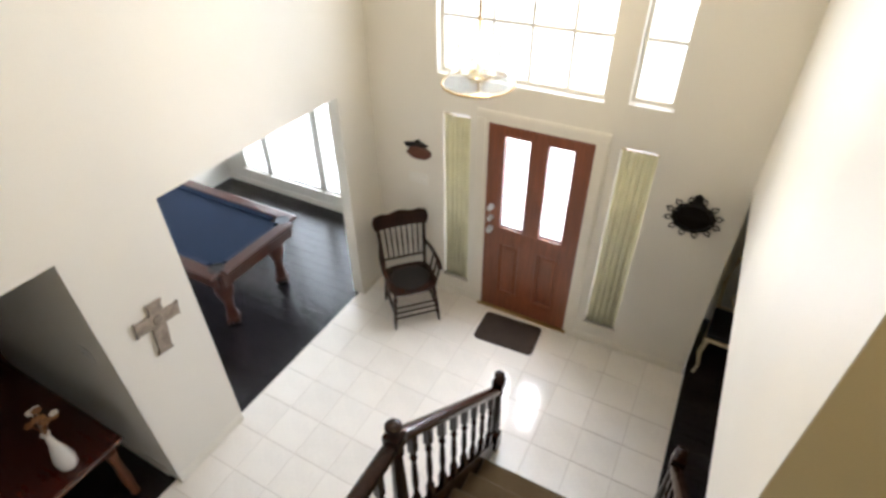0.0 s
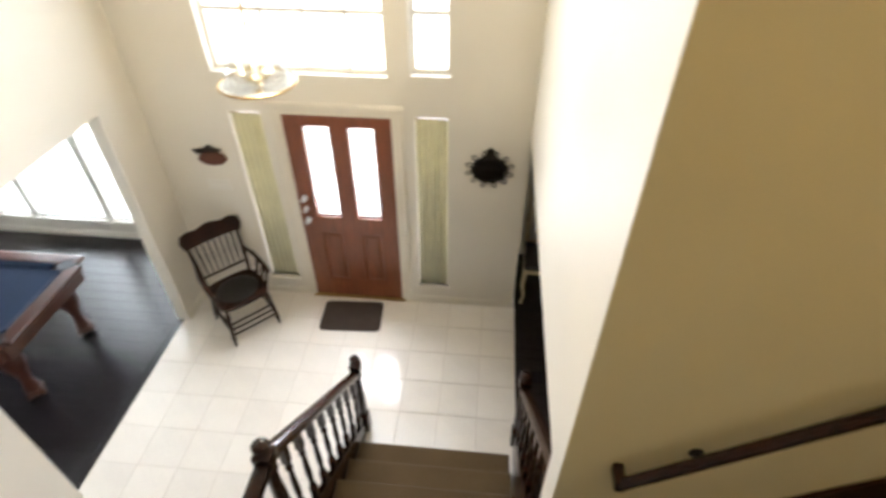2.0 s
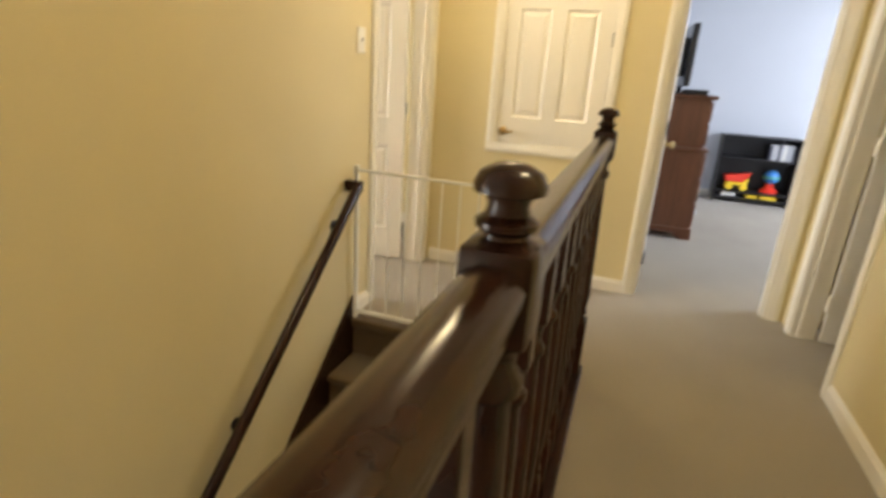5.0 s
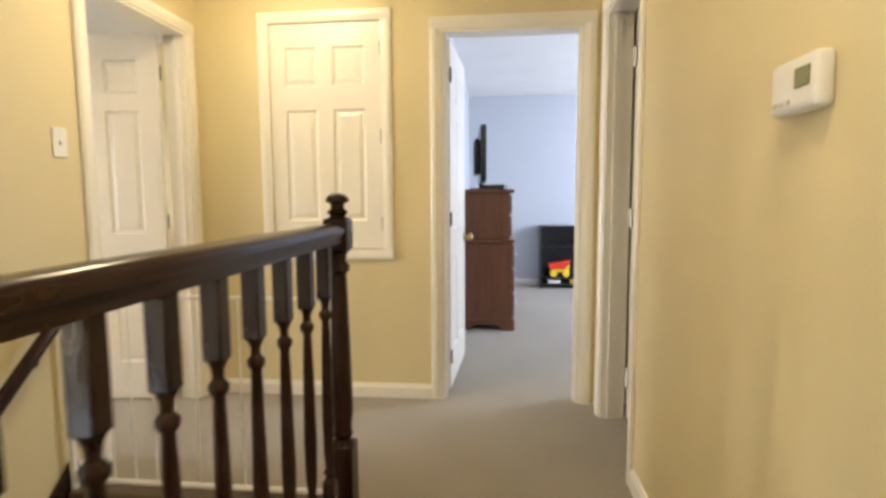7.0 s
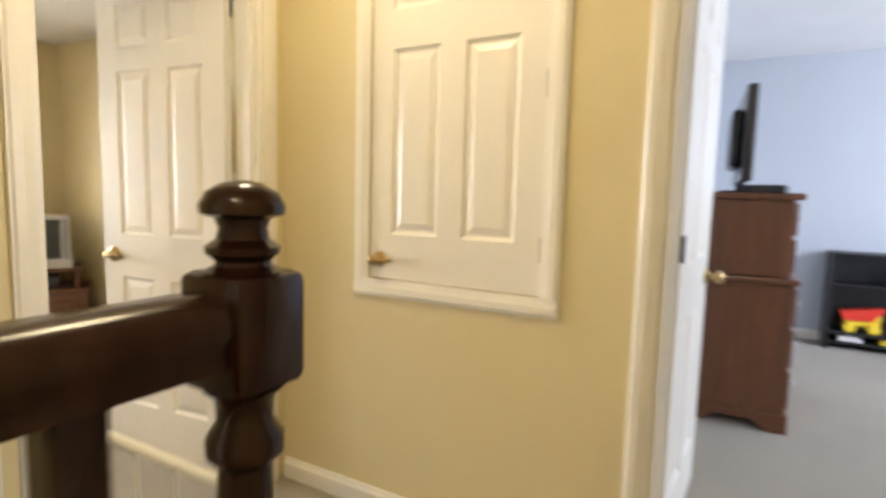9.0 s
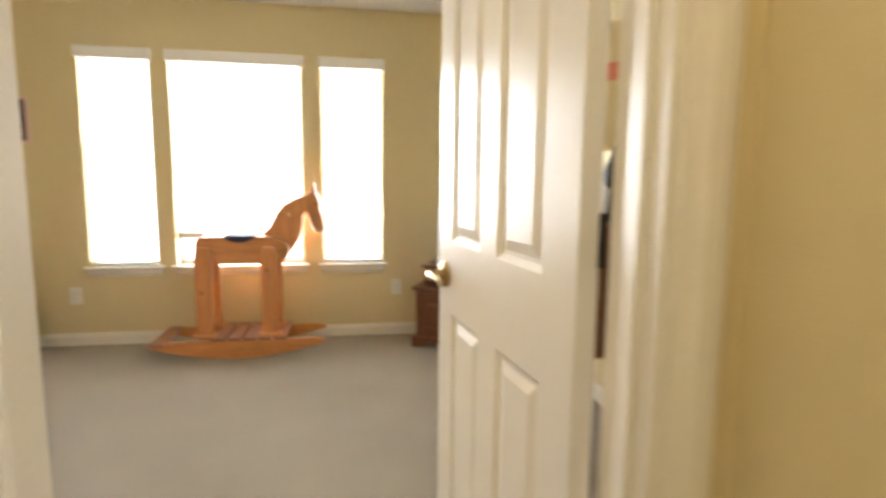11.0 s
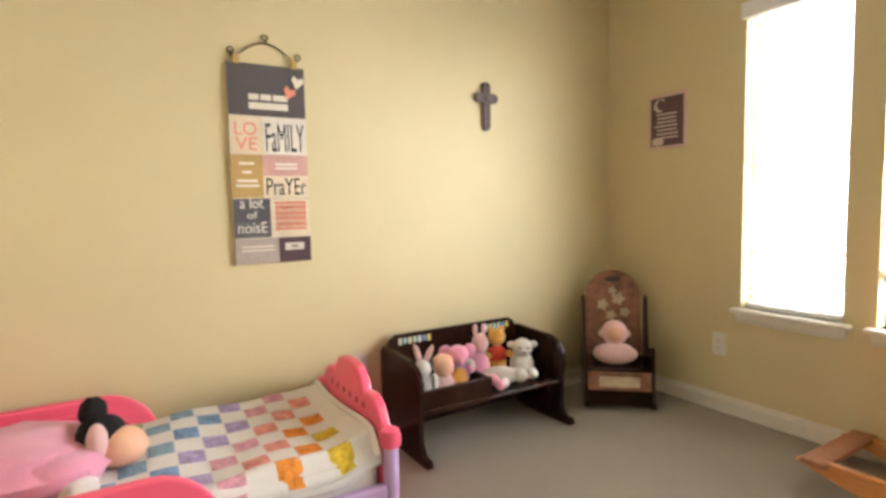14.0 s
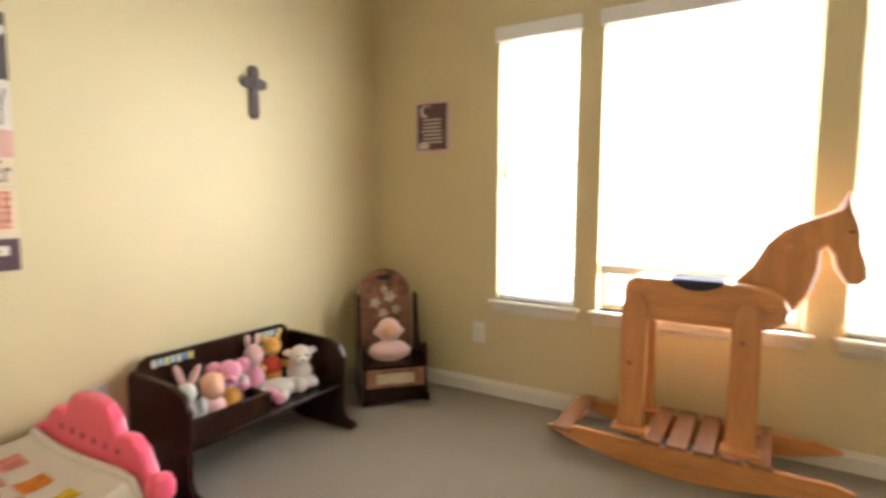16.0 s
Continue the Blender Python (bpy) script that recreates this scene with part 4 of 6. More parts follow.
# ================= foyer =================
TS = 0.335
tiles = bpy.data.objects["floor_foyer"]
tm = {}
for i in range(11):
    for j in range(13):
        x0, y1 = XT - 0.002 - i * TS, YF - 0.004 - j * TS
        w, h = min(TS, x0 - (XW - 0.06)), TS
        if w < 0.05 or y1 - h < -1.5:
            continue
        key = round(w, 3)
        if key not in tm:
            tm[key] = finish("tile", box(-w / 2 + 0.0025, w / 2 - 0.0025, -h / 2 + 0.0025, h / 2 - 0.0025, -0.008, 0.0, 0.0025, 1), TILE)
        ob = new("tile", tm[key])
        ob.parent, ob.matrix_basis = tiles, pose(x0 - w / 2, y1 - h / 2, ZF)

for fl, xa, xb, ya, yb in (("floor_pool_room", -9.58, XW - 0.12, 0.06, YP), ("floor_dining", XT + 0.002, -1.9, 0.13, YD)):
    host = bpy.data.objects[fl]
    pw = 0.128
    rng = random.Random(4)
    pm = finish("plank", box(-0.6, 0.6, -pw / 2 + 0.001, pw / 2 - 0.001, -0.006, 0.0, 0.0015, 1), DARKFLOOR)
    y = yb - pw / 2
    while y > ya:
        x = xa - rng.random() * 1.0
        while x < xb:
            a, b = max(x, xa), min(x + 1.2, xb)
            if b - a > 0.05:
                me = pm if b - a > 1.199 else finish("plank", box(-(b - a) / 2 + 0.001, (b - a) / 2 - 0.001, -pw / 2 + 0.001, pw / 2 - 0.001, -0.006, 0.0, 0.0015, 1), DARKFLOOR)
                ob = new("plank", me)
                ob.parent, ob.matrix_basis = host, pose((a + b) / 2, y, ZF)
            x += 1.2
        y -= pw

mat_ob = thing("doormat", "dark brown ribbed doormat with rounded corners", "doormat", pose(-4.69, 2.60, ZF, 0, 0, 3))
bm = bmesh.new()
ring = [(sx * 0.255 + 0.05 * math.cos(a0 + q * math.pi / 12), sy * 0.15 + 0.05 * math.sin(a0 + q * math.pi / 12))
        for sx, sy, a0 in ((1, 1, 0), (-1, 1, math.pi / 2), (-1, -1, math.pi), (1, -1, 1.5 * math.pi)) for q in range(7)]
low, top = [[bm.verts.new((px, py, pz)) for px, py in ring] for pz in (0.001, 0.011)]
bm.faces.new(low[::-1])
bm.faces.new(top)
for q in range(len(ring)):
    bm.faces.new((low[q], low[(q + 1) % len(ring)], top[(q + 1) % len(ring)], top[q]))
part("backing", bm, MATMAT, mat_ob)
for k in range(13):
    hw = 0.285 - (0.026 if k in (0, 12) else 0.006 if k in (1, 11) else 0)
    part("rib", box(-hw, hw, -0.174 + k * 0.029 - 0.009, -0.174 + k * 0.029 + 0.009, 0.010, 0.0145, 0.002, 1), MATMAT, mat_ob)


def arm_chair(m):
    c = thing("armchair", "black-brown wooden spindle armchair with a carved crest rail", "chair", m)
    st = bmesh.new()
    out = []
    for k in range(28):
        a = 2 * math.pi * k / 28
        out.append((0.255 * math.copysign(abs(math.cos(a)) ** 0.55, math.cos(a)), 0.235 * math.copysign(abs(math.sin(a)) ** 0.55, math.sin(a))))
    prism(out, 0.035, st, pose(0, 0, 0.44, 90, 0, 0), bevel=0.008)
    part("seat", st, ESPRESSO, c)
    part("seat_pad", blob(0, -0.005, 0.458, 0.20, 0.185, 0.012), mk("black_leather_pad", (0.012, 0.010, 0.009), 0.4, vary=0.3, fine=150, coarse=6, bump=0.3), c, "black upholstered seat pad")
    for sx in (-1, 1):
        for sy, zt in ((-1, 0.43), (1, 0.43)):
            p0, p1 = Vector((sx * 0.20, sy * 0.185, zt)), Vector((sx * 0.232, sy * 0.232, 0.0))
            pts = [p0.lerp(p1, f) for f in (0, 0.12, 0.2, 0.26, 0.5, 0.72, 0.78, 0.84, 1.0)]
            part("leg", tube(pts, [0.015, 0.018, 0.023, 0.016, 0.022, 0.017, 0.023, 0.016, 0.012], 10), ESPRESSO, c, smooth=True)
        part("back_post", tube([(sx * 0.215, 0.205, 0.45), (sx * 0.228, 0.25, 0.72), (sx * 0.24, 0.30, 1.0)], [0.017, 0.019, 0.015], 10), ESPRESSO, c, smooth=True)
        part("arm", tube([(sx * 0.232, 0.262, 0.70), (sx * 0.265, 0.10, 0.69), (sx * 0.275, -0.10, 0.675), (sx * 0.262, -0.20, 0.66)], [0.017, 0.02, 0.022, 0.026], 10), ESPRESSO, c, smooth=True)
        for y in (-0.16, -0.06, 0.05):
            part("arm_spindle", tube([(sx * 0.225, y, 0.45), (sx * 0.25, y, 0.56), (sx * 0.27, y, 0.675)], [0.010, 0.014, 0.009], 8), ESPRESSO, c, smooth=True)
        for z in (0.16, 0.24):
            part("stretcher", tube([(sx * 0.221, -0.215, z), (sx * 0.221, 0.215, z)], [0.010, 0.010], 8), ESPRESSO, c, smooth=True)
    for sy in (-1, 1):
        for z in (0.13, 0.20, 0.27):
            part("stretcher", tube([(-0.22, sy * 0.218, z), (0.22, sy * 0.218, z)], 0.010, 8), ESPRESSO, c, smooth=True)
    crest = [(-0.27, 0.90), (-0.29, 0.98), (-0.27, 1.05), (-0.20, 1.075), (-0.12, 1.065), (-0.05, 1.085), (0, 1.095), (0.05, 1.085), (0.12, 1.065), (0.20, 1.075), (0.27, 1.05), (0.29, 0.98), (0.27, 0.90), (0.12, 0.915), (-0.12, 0.915)]
    part("crest_rail", prism(crest, 0.026, bevel=0.006), ESPRESSO, c, m=pose(0, 0.152, 0, -8))
    part("back_rail", tube([(-0.215, 0.222, 0.56), (0.215, 0.222, 0.56)], 0.012, 8), ESPRESSO, c, smooth=True)
    for k in range(7):
        x = (k - 3) * 0.052
        part("back_spindle", tube([(x, 0.222, 0.56), (x * 1.05, 0.25, 0.74), (x * 1.1, 0.285, 0.93)], [0.007, 0.011, 0.007], 8), ESPRESSO, c, smooth=True)
    return c


arm_chair(pose(-5.73, 2.44, ZF, 0, 0, 46))

mir = thing("wall_mirror", "small oval mirror in a black scrolled iron frame", "mirror", pose(-3.385, YF, -1.31) @ Matrix.Diagonal((1.02, 1, 1.03, 1)))
part("glass", lathe([(0.001, 0), (0.128, 0), (0.128, 0.006), (0.001, 0.006)], 32), mk("mirror_glass", (0.07, 0.07, 0.075), 0.08, metal=1.0, vary=0.02, bump=0.0), mir, "dark reflecting oval glass", m=Matrix.Translation((0, -0.004, 0)) @ pose(0, 0, 0, 90) @ Matrix.Diagonal((1, 0.8, 1, 1)))
ring = [(0.14 * math.cos(a), -0.012, 0.112 * math.sin(a)) for a in [2 * math.pi * k / 32 for k in range(33)]]
part("frame", tube(ring, 0.014, 8), IRON, mir, smooth=True)
for k in range(12):
    a = 2 * math.pi * (k + 0.5) / 12
    cx, cz = 0.176 * math.cos(a), 0.146 * math.sin(a)
    pts = [(cx + 0.021 * math.cos(q * math.pi / 8), -0.010, cz + 0.019 * math.sin(q * math.pi / 8)) for q in range(17)]
    part("scroll", tube(pts, 0.0045, 6), IRON, mir, smooth=True)
    tip = blob(cx * 1.15, -0.010, cz * 1.17, 0.0085, 0.006, 0.0085)
    part("bead", tip, IRON, mir, smooth=True)
part("crest", prism([(-0.06, 0.12), (-0.03, 0.15), (-0.035, 0.18), (0, 0.205), (0.035, 0.18), (0.03, 0.15), (0.06, 0.12)], 0.014, bevel=0.003), IRON, mir, m=pose(0, -0.011, 0))

PLQ = mk("red_brown_carved_wood", (0.11, 0.035, 0.018), 0.5, vary=0.4, fine=40, coarse=8, bump=0.3)
pq = thing("wall_plaque", "red-brown carved wooden plaque with a black crest", "wall decoration", pose(-5.84, YF, -1.315))
part("body", prism([(-0.12, -0.03), (-0.06, -0.075), (0.02, -0.085), (0.10, -0.07), (0.145, -0.03), (0.14, 0.01), (0.09, 0.04), (0.0, 0.05), (-0.08, 0.03)], 0.03, bevel=0.008), PLQ, pq, m=pose(0, -0.016, 0))
part("crest", prism([(-0.15, 0.06), (-0.12, 0.02), (-0.03, 0.035), (0.08, 0.045), (0.12, 0.07), (0.05, 0.085), (0.0, 0.115), (-0.05, 0.08)], 0.02, bevel=0.004), IRON, pq, m=pose(0, -0.012, 0))

RUSTIC = mk("mottled_grey_brown_stoneware", (0.27, 0.22, 0.17), 0.7, vary=0.55, fine=26, coarse=10, bump=0.6)


def wall_cross(name, m, h, w, arm, t, mat, label, flare=0.25):
    c = thing(name, label, "cross", m)
    a = arm / 2
    f = a * (1 + flare)
    zc = h * 0.16
    o = [(-a, zc - a), (-a * 0.9, -h / 2 + 0.03), (-f, -h / 2), (f, -h / 2), (a * 0.9, -h / 2 + 0.03), (a, zc - a), (w / 2 - 0.025, zc - a * 0.9), (w / 2, zc - f), (w / 2, zc + f), (w / 2 - 0.025, zc + a * 0.9),
         (a, zc + a), (a * 0.9, h / 2 - 0.03), (f, h / 2), (-f, h / 2), (-a * 0.9, h / 2 - 0.03), (-a, zc + a), (-w / 2 + 0.025, zc + a * 0.9), (-w / 2, zc + f), (-w / 2, zc - f), (-w / 2 + 0.025, zc - a * 0.9)]
    part("cross_body", prism(o, t, bevel=t * 0.25), mat, c, m=pose(0, -t / 2, 0))
    part("boss", blob(0, -t, zc, a * 0.75, t * 0.4, a * 0.75), mat, c)
    return c


wall_cross("wall_cross", pose(XW, 0.278, -1.545, 0, 0, 90) @ pose(0, 0, 0, 0, 7.5, 0), 0.41, 0.325, 0.105, 0.022, RUSTIC, "mottled grey-brown ceramic cross on the foyer wall", 0.15)

# chandelier: glass bell on a brass rod
ch = thing("chandelier", "brass pendant chandelier with a clear glass bell shade", "lamp", pose(-4.48, 1.24, 0.045))
part("rod", tube([(0, 0, 0.0), (0, 0, CEIL - 0.045)], 0.008, 10), BRASS, ch, smooth=True)
part("finial", lathe([(0.003, -0.02), (0.014, -0.01), (0.02, 0.003), (0.012, 0.015), (0.008, 0.03)], 16), BRASS, ch, smooth=True)
part("rim", tube([(0.173 * math.cos(a), 0.173 * math.sin(a), 0.058) for a in [2 * math.pi * k / 40 for k in range(41)]], 0.006, 8), BRASS, ch, smooth=True)
gl = part("shade", lathe([(0.172, 0.058), (0.150, 0.085), (0.128, 0.125), (0.115, 0.18), (0.110, 0.25)], 40, closed=False), CLEARSHADE, ch, "clear glass bell", True)
part("glass_dish", lathe([(0.02, 0.03), (0.10, 0.04), (0.168, 0.06)], 40, closed=False), CLEARSHADE, ch, smooth=True)
so = gl.modifiers.new("thick", "SOLIDIFY")
so.thickness = 0.003
part("top_ring", tube([(0.110 * math.cos(a), 0.110 * math.sin(a), 0.25) for a in [2 * math.pi * k / 40 for k in range(41)]], 0.003, 8), BRASS, ch, smooth=True)
for k in range(4):
    a = math.pi * k / 2 + 0.4
    cx, cy = 0.065 * math.cos(a), 0.065 * math.sin(a)
    part("arm", tube([(0, 0, 0.09), (cx * 0.6, cy * 0.6, 0.075), (cx, cy, 0.10)], 0.005, 8), BRASS, ch, smooth=True)
    part("candle", lathe([(0.016, 0.10), (0.018, 0.108), (0.010, 0.112), (0.010, 0.19), (0.002, 0.192)], 14, None, pose(cx, cy, 0)), PORCELAIN, ch, smooth=True)
    part("bulb", lathe([(0.007, 0.19), (0.013, 0.205), (0.014, 0.22), (0.006, 0.245), (0.001, 0.26)], 14, None, pose(cx, cy, 0)), mk("lit_bulb", (0.9, 0.85, 0.7), 0.2, vary=0.0, bump=0, emit=(1, 0.78, 0.46), strength=1300.0), ch, smooth=True)

# billiard table
POOLWOOD = mk("dark_cherry_wood", (0.055, 0.016, 0.008), 0.3, vary=0.35, fine=30, coarse=5, bump=0.1, grain=(5, 5, 0.5), coat=0.3)
pt = thing("pool_table", "carved wooden billiard table with navy felt and black leather pockets", "pool table", pose(-8.18, 1.785, ZF, 0, 0, 0))
LX, LY, HT = 1.10, 0.525, 0.83
part("bed", box(-LX + 0.12, LX - 0.12, -LY + 0.12, LY - 0.12, HT - 0.06, HT - 0.028), FELT, pt, "navy blue felt")
for s in (-1, 1):
    part("long_rail", box(-LX + 0.0, LX - 0.0, s * LY - 0.065, s * LY + 0.065, HT - 0.05, HT, 0.016, 3), POOLWOOD, pt)
    part("end_rail", box(s * LX - 0.065, s * LX + 0.065, -LY + 0.066, LY - 0.066, HT - 0.05, HT, 0.016, 3), POOLWOOD, pt)
    part("long_cushion", prism([(0, 0), (0.055, -0.012), (0.055, -0.025), (0, -0.04)], 2 * LX - 0.42), FELT, pt, m=Matrix.Translation((0, s * (LY - 0.065), HT - 0.004)) @ pose(0, 0, 0, 0, 0, -90 * s))
    part("end_cushion", prism([(0, 0), (0.055, -0.012), (0.055, -0.025), (0, -0.04)], 2 * LY - 0.40), FELT, pt, m=Matrix.Translation((s * (LX - 0.065), 0, HT - 0.004)) @ pose(0, 0, 0, 0, 0, 180 if s > 0 else 0))
    part("long_apron", box(-LX + 0.05, LX - 0.05, s * (LY - 0.02) - 0.02, s * (LY - 0.02) + 0.02, HT - 0.20, HT - 0.05, 0.008), POOLWOOD, pt)
    part("end_apron", box(s * (LX - 0.02) - 0.02, s * (LX - 0.02) + 0.02, -LY + 0.05, LY - 0.05, HT - 0.20, HT - 0.05, 0.008), POOLWOOD, pt)
    for q in (-1, 1):
        leg = lathe([(0.075, HT - 0.06), (0.085, HT - 0.16), (0.070, HT - 0.22), (0.092, HT - 0.32), (0.095, HT - 0.40), (0.060, HT - 0.50), (0.045, HT - 0.60), (0.05, HT - 0.66), (0.065, 0.12), (0.06, 0.09)], 20)
        part("leg", leg, POOLWOOD, pt, "turned and carved leg", True, pose(s * (LX - 0.2), q * (LY - 0.16), 0))
        foot = blob(0, 0, 0.055, 0.07, 0.07, 0.055, lump=0.25)
        for a in range(4):
            tube([(0.04 * math.cos(a * 1.57), 0.04 * math.sin(a * 1.57), 0.09), (0.078 * math.cos(a * 1.57), 0.078 * math.sin(a * 1.57), 0.045), (0.072 * math.cos(a * 1.57), 0.072 * math.sin(a * 1.57), 0.012)], [0.018, 0.02, 0.012], 8, foot)
        part("claw_foot", foot, POOLWOOD, pt, smooth=True, m=pose(s * (LX - 0.2), q * (LY - 0.16), 0))
        part("pocket", lathe([(0.058, -0.03), (0.062, 0.002), (0.075, 0.004), (0.078, -0.004)], 20), BLACKPAINT, pt, "black leather pocket rim", True, pose(s * (LX - 0.075), q * (LY - 0.075), HT))
        part("pocket_bag", lathe([(0.054, 0.002), (0.05, -0.10), (0.01, -0.11)], 16), BLACKPAINT, pt, "black pocket", True, pose(s * (LX - 0.075), q * (LY - 0.075), HT))

# table and vase in the west room
wt = thing("side_table", "polished dark red mahogany table in the west room", "table", pose(-7.41, -0.81, ZF))
part("tabletop", box(-0.92, 0.92, -0.62, 0.62, 0.63, 0.665, 0.012, 3), REDTOP, wt)
part("apron", box(-0.84, 0.84, -0.54, 0.54, 0.53, 0.63, 0.004), OAK, wt)
for sx in (-1, 1):
    for sy in (-1, 1):
        part("leg", lathe([(0.035, 0), (0.03, 0.05), (0.04, 0.2), (0.032, 0.4), (0.045, 0.53)], 14), OAK, wt, smooth=True, m=pose(sx * 0.82, sy * 0.52, 0))
vs = thing("vase", "white porcelain bottle vase with dried brown flowers on the table", "vase", pose(-6.62, -0.50, ZF + 0.665))
part("bottle", lathe([(0.05, 0), (0.062, 0.02), (0.066, 0.09), (0.05, 0.17), (0.028, 0.25), (0.02, 0.33), (0.03, 0.36), (0.024, 0.36)], 24), PORCELAIN, vs, smooth=True)
rng = random.Random(8)
DRY = mk("dried_brown_flower", (0.24, 0.12, 0.05), 0.9, vary=0.4, fine=60, coarse=12, bump=0.4)
for k in range(9):
    a, r = rng.random() * 6.28, 0.03 + 0.07 * rng.random()
    tip = (r * math.cos(a), r * math.sin(a), 0.45 + 0.14 * rng.random())
    fb = tube([(0, 0, 0.34), (tip[0] * 0.4, tip[1] * 0.4, 0.42), tip], 0.003, 6)
    for q in range(6):
        b = q * 1.047
        blob(tip[0] + 0.016 * math.cos(b), tip[1] + 0.016 * math.sin(b), tip[2], 0.014, 0.014, 0.008, fb, 0, 0.3, 8)
    part("dried_flower", fb, DRY if k % 3 else PORCELAIN, vs)
hutch = thing("cabinet", "brown wooden cabinet against the partition wall", "cabinet", pose(-8.95, -0.30, ZF))
part("body", box(-0.55, 0.55, -0.21, 0.20, 0.06, 1.12, 0.008), OAK, hutch)
part("top", box(-0.58, 0.58, -0.24, 0.21, 1.12, 1.15, 0.008), OAK, hutch)
part("plinth", box(-0.53, 0.53, -0.19, 0.18, 0.0, 0.06), OAK, hutch)
for s in (-1, 1):
    dr = part("door", panel_leaf(0.52, 0.98, 0.02, [(0.07, 0.45, 0.08, 0.90)]), OAK, hutch, m=pose(-0.53 if s < 0 else 0.01, -0.221, 0.09))
    part("handle", blob(0.47 if s < 0 else 0.05, -0.02, 0.5, 0.012, 0.012, 0.012), BRASS, dr)

# dining chair glimpsed through the opening
dc = thing("dining_chair", "cream carved wooden dining chair with a dark seat", "chair", pose(-2.74, 3.17, ZF, 0, 0, -4))
part("seat", box(-0.22, 0.22, -0.21, 0.21, 0.44, 0.49, 0.018, 3), BLACKPAINT, dc, "dark upholstered seat")
part("seat_frame", box(-0.225, 0.225, -0.215, 0.215, 0.40, 0.44, 0.006), CREAMWOOD, dc)
for sx in (-1, 1):
    part("leg", tube([(sx * 0.20, -0.19, 0.41), (sx * 0.22, -0.21, 0.25), (sx * 0.19, -0.20, 0.08), (sx * 0.21, -0.23, 0.0)], [0.026, 0.022, 0.016, 0.02], 10), CREAMWOOD, dc, smooth=True)
    part("leg", tube([(sx * 0.20, 0.19, 0.41), (sx * 0.20, 0.25, 0.0)], [0.022, 0.016], 10), CREAMWOOD, dc, smooth=True)
    part("back_post", tube([(sx * 0.20, 0.20, 0.42), (sx * 0.225, 0.23, 0.75), (sx * 0.19, 0.28, 1.02), (sx * 0.06, 0.30, 1.10), (0, 0.30, 1.115)], 0.018, 10), CREAMWOOD, dc, smooth=True)
    part("back_splat", tube([(sx * 0.03, 0.21, 0.46), (sx * 0.13, 0.225, 0.62), (sx * 0.03, 0.24, 0.76), (sx * 0.12, 0.26, 0.92), (0, 0.295, 1.08)], 0.012, 8), CREAMWOOD, dc, smooth=True)
part("back_rail", tube([(-0.20, 0.20, 0.50), (0.20, 0.20, 0.50)], 0.014, 8), CREAMWOOD, dc, smooth=True)

# ================= grey room =================
ds = thing("chest_of_drawers", "tall two-tier brown wooden chest of drawers", "chest of drawers", pose(2.1, -1.64, 0))
part("lower_case", box(-0.45, 0.45, -0.24, 0.24, 0.08, 0.78, 0.006), OAK, ds)
part("waist_moulding", box(-0.47, 0.47, -0.262, 0.245, 0.78, 0.81, 0.01, 3), OAK, ds)
part("upper_case", box(-0.43, 0.43, -0.215, 0.24, 0.81, 1.215, 0.006), OAK, ds)
part("cornice", box(-0.46, 0.46, -0.255, 0.245, 1.215, 1.25, 0.012, 3), OAK, ds)
part("base_plinth", prism([(-0.46, 0.10), (0.46, 0.10), (0.46, 0.0), (0.34, 0.0), (0.28, 0.05), (-0.28, 0.05), (-0.34, 0.0), (-0.46, 0.0)], 0.03, bevel=0.004), OAK, ds, m=pose(0, -0.245, 0))
for s in (-1, 1):
    part("side_plinth", prism([(-0.25, 0.10), (0.24, 0.10), (0.24, 0.0), (0.14, 0.0), (0.08, 0.05), (-0.10, 0.05), (-0.16, 0.0), (-0.25, 0.0)], 0.024, bevel=0.004), OAK, ds, m=pose(s * 0.455, 0, 0, 0, 0, 90))
for z0, z1, yy in ((0.12, 0.32, -0.24), (0.34, 0.54, -0.24), (0.56, 0.76, -0.24), (0.84, 1.01, -0.215), (1.03, 1.20, -0.215)):
    dw = part("drawer", box(-0.41, 0.41, yy - 0.018, yy, z0, z1, 0.006), OAK, ds)
    for sx in (-1, 1):
        part("pull", lathe([(0.012, 0), (0.008, 0.012), (0.016, 0.022), (0.004, 0.03)], 12, None, pose(sx * 0.25, yy - 0.018, (z0 + z1) / 2, 90)), SILVER, dw, smooth=True)
tvf = thing("flat_television", "black flat television standing on the chest of drawers", "television", pose(2.08, -1.60, 1.25, 0, 0, 4))
part("screen_case", box(-0.42, 0.42, -0.02, 0.03, 0.06, 0.56, 0.008), PLASTIC_K, tvf)
part("screen", box(-0.40, 0.40, -0.0225, -0.019, 0.085, 0.54), SCREEN, tvf, "dark glossy screen")
part("rear_bulge", box(-0.25, 0.25, 0.03, 0.08, 0.14, 0.46, 0.02, 2), PLASTIC_K, tvf)
part("neck", box(-0.05, 0.05, -0.01, 0.03, 0.012, 0.08), PLASTIC_K, tvf)
part("stand", box(-0.2, 0.2, -0.11, 0.12, 0, 0.014, 0.006), PLASTIC_K, tvf)
part("set_top_box", box(-0.16, 0.16, -0.10, 0.10, 0, 0.04, 0.004), PLASTIC_K, thing("media_player", "flat black media box on the chest of drawers", "media player", pose(1.80, -1.72, 1.25, 0, 0, -6)))

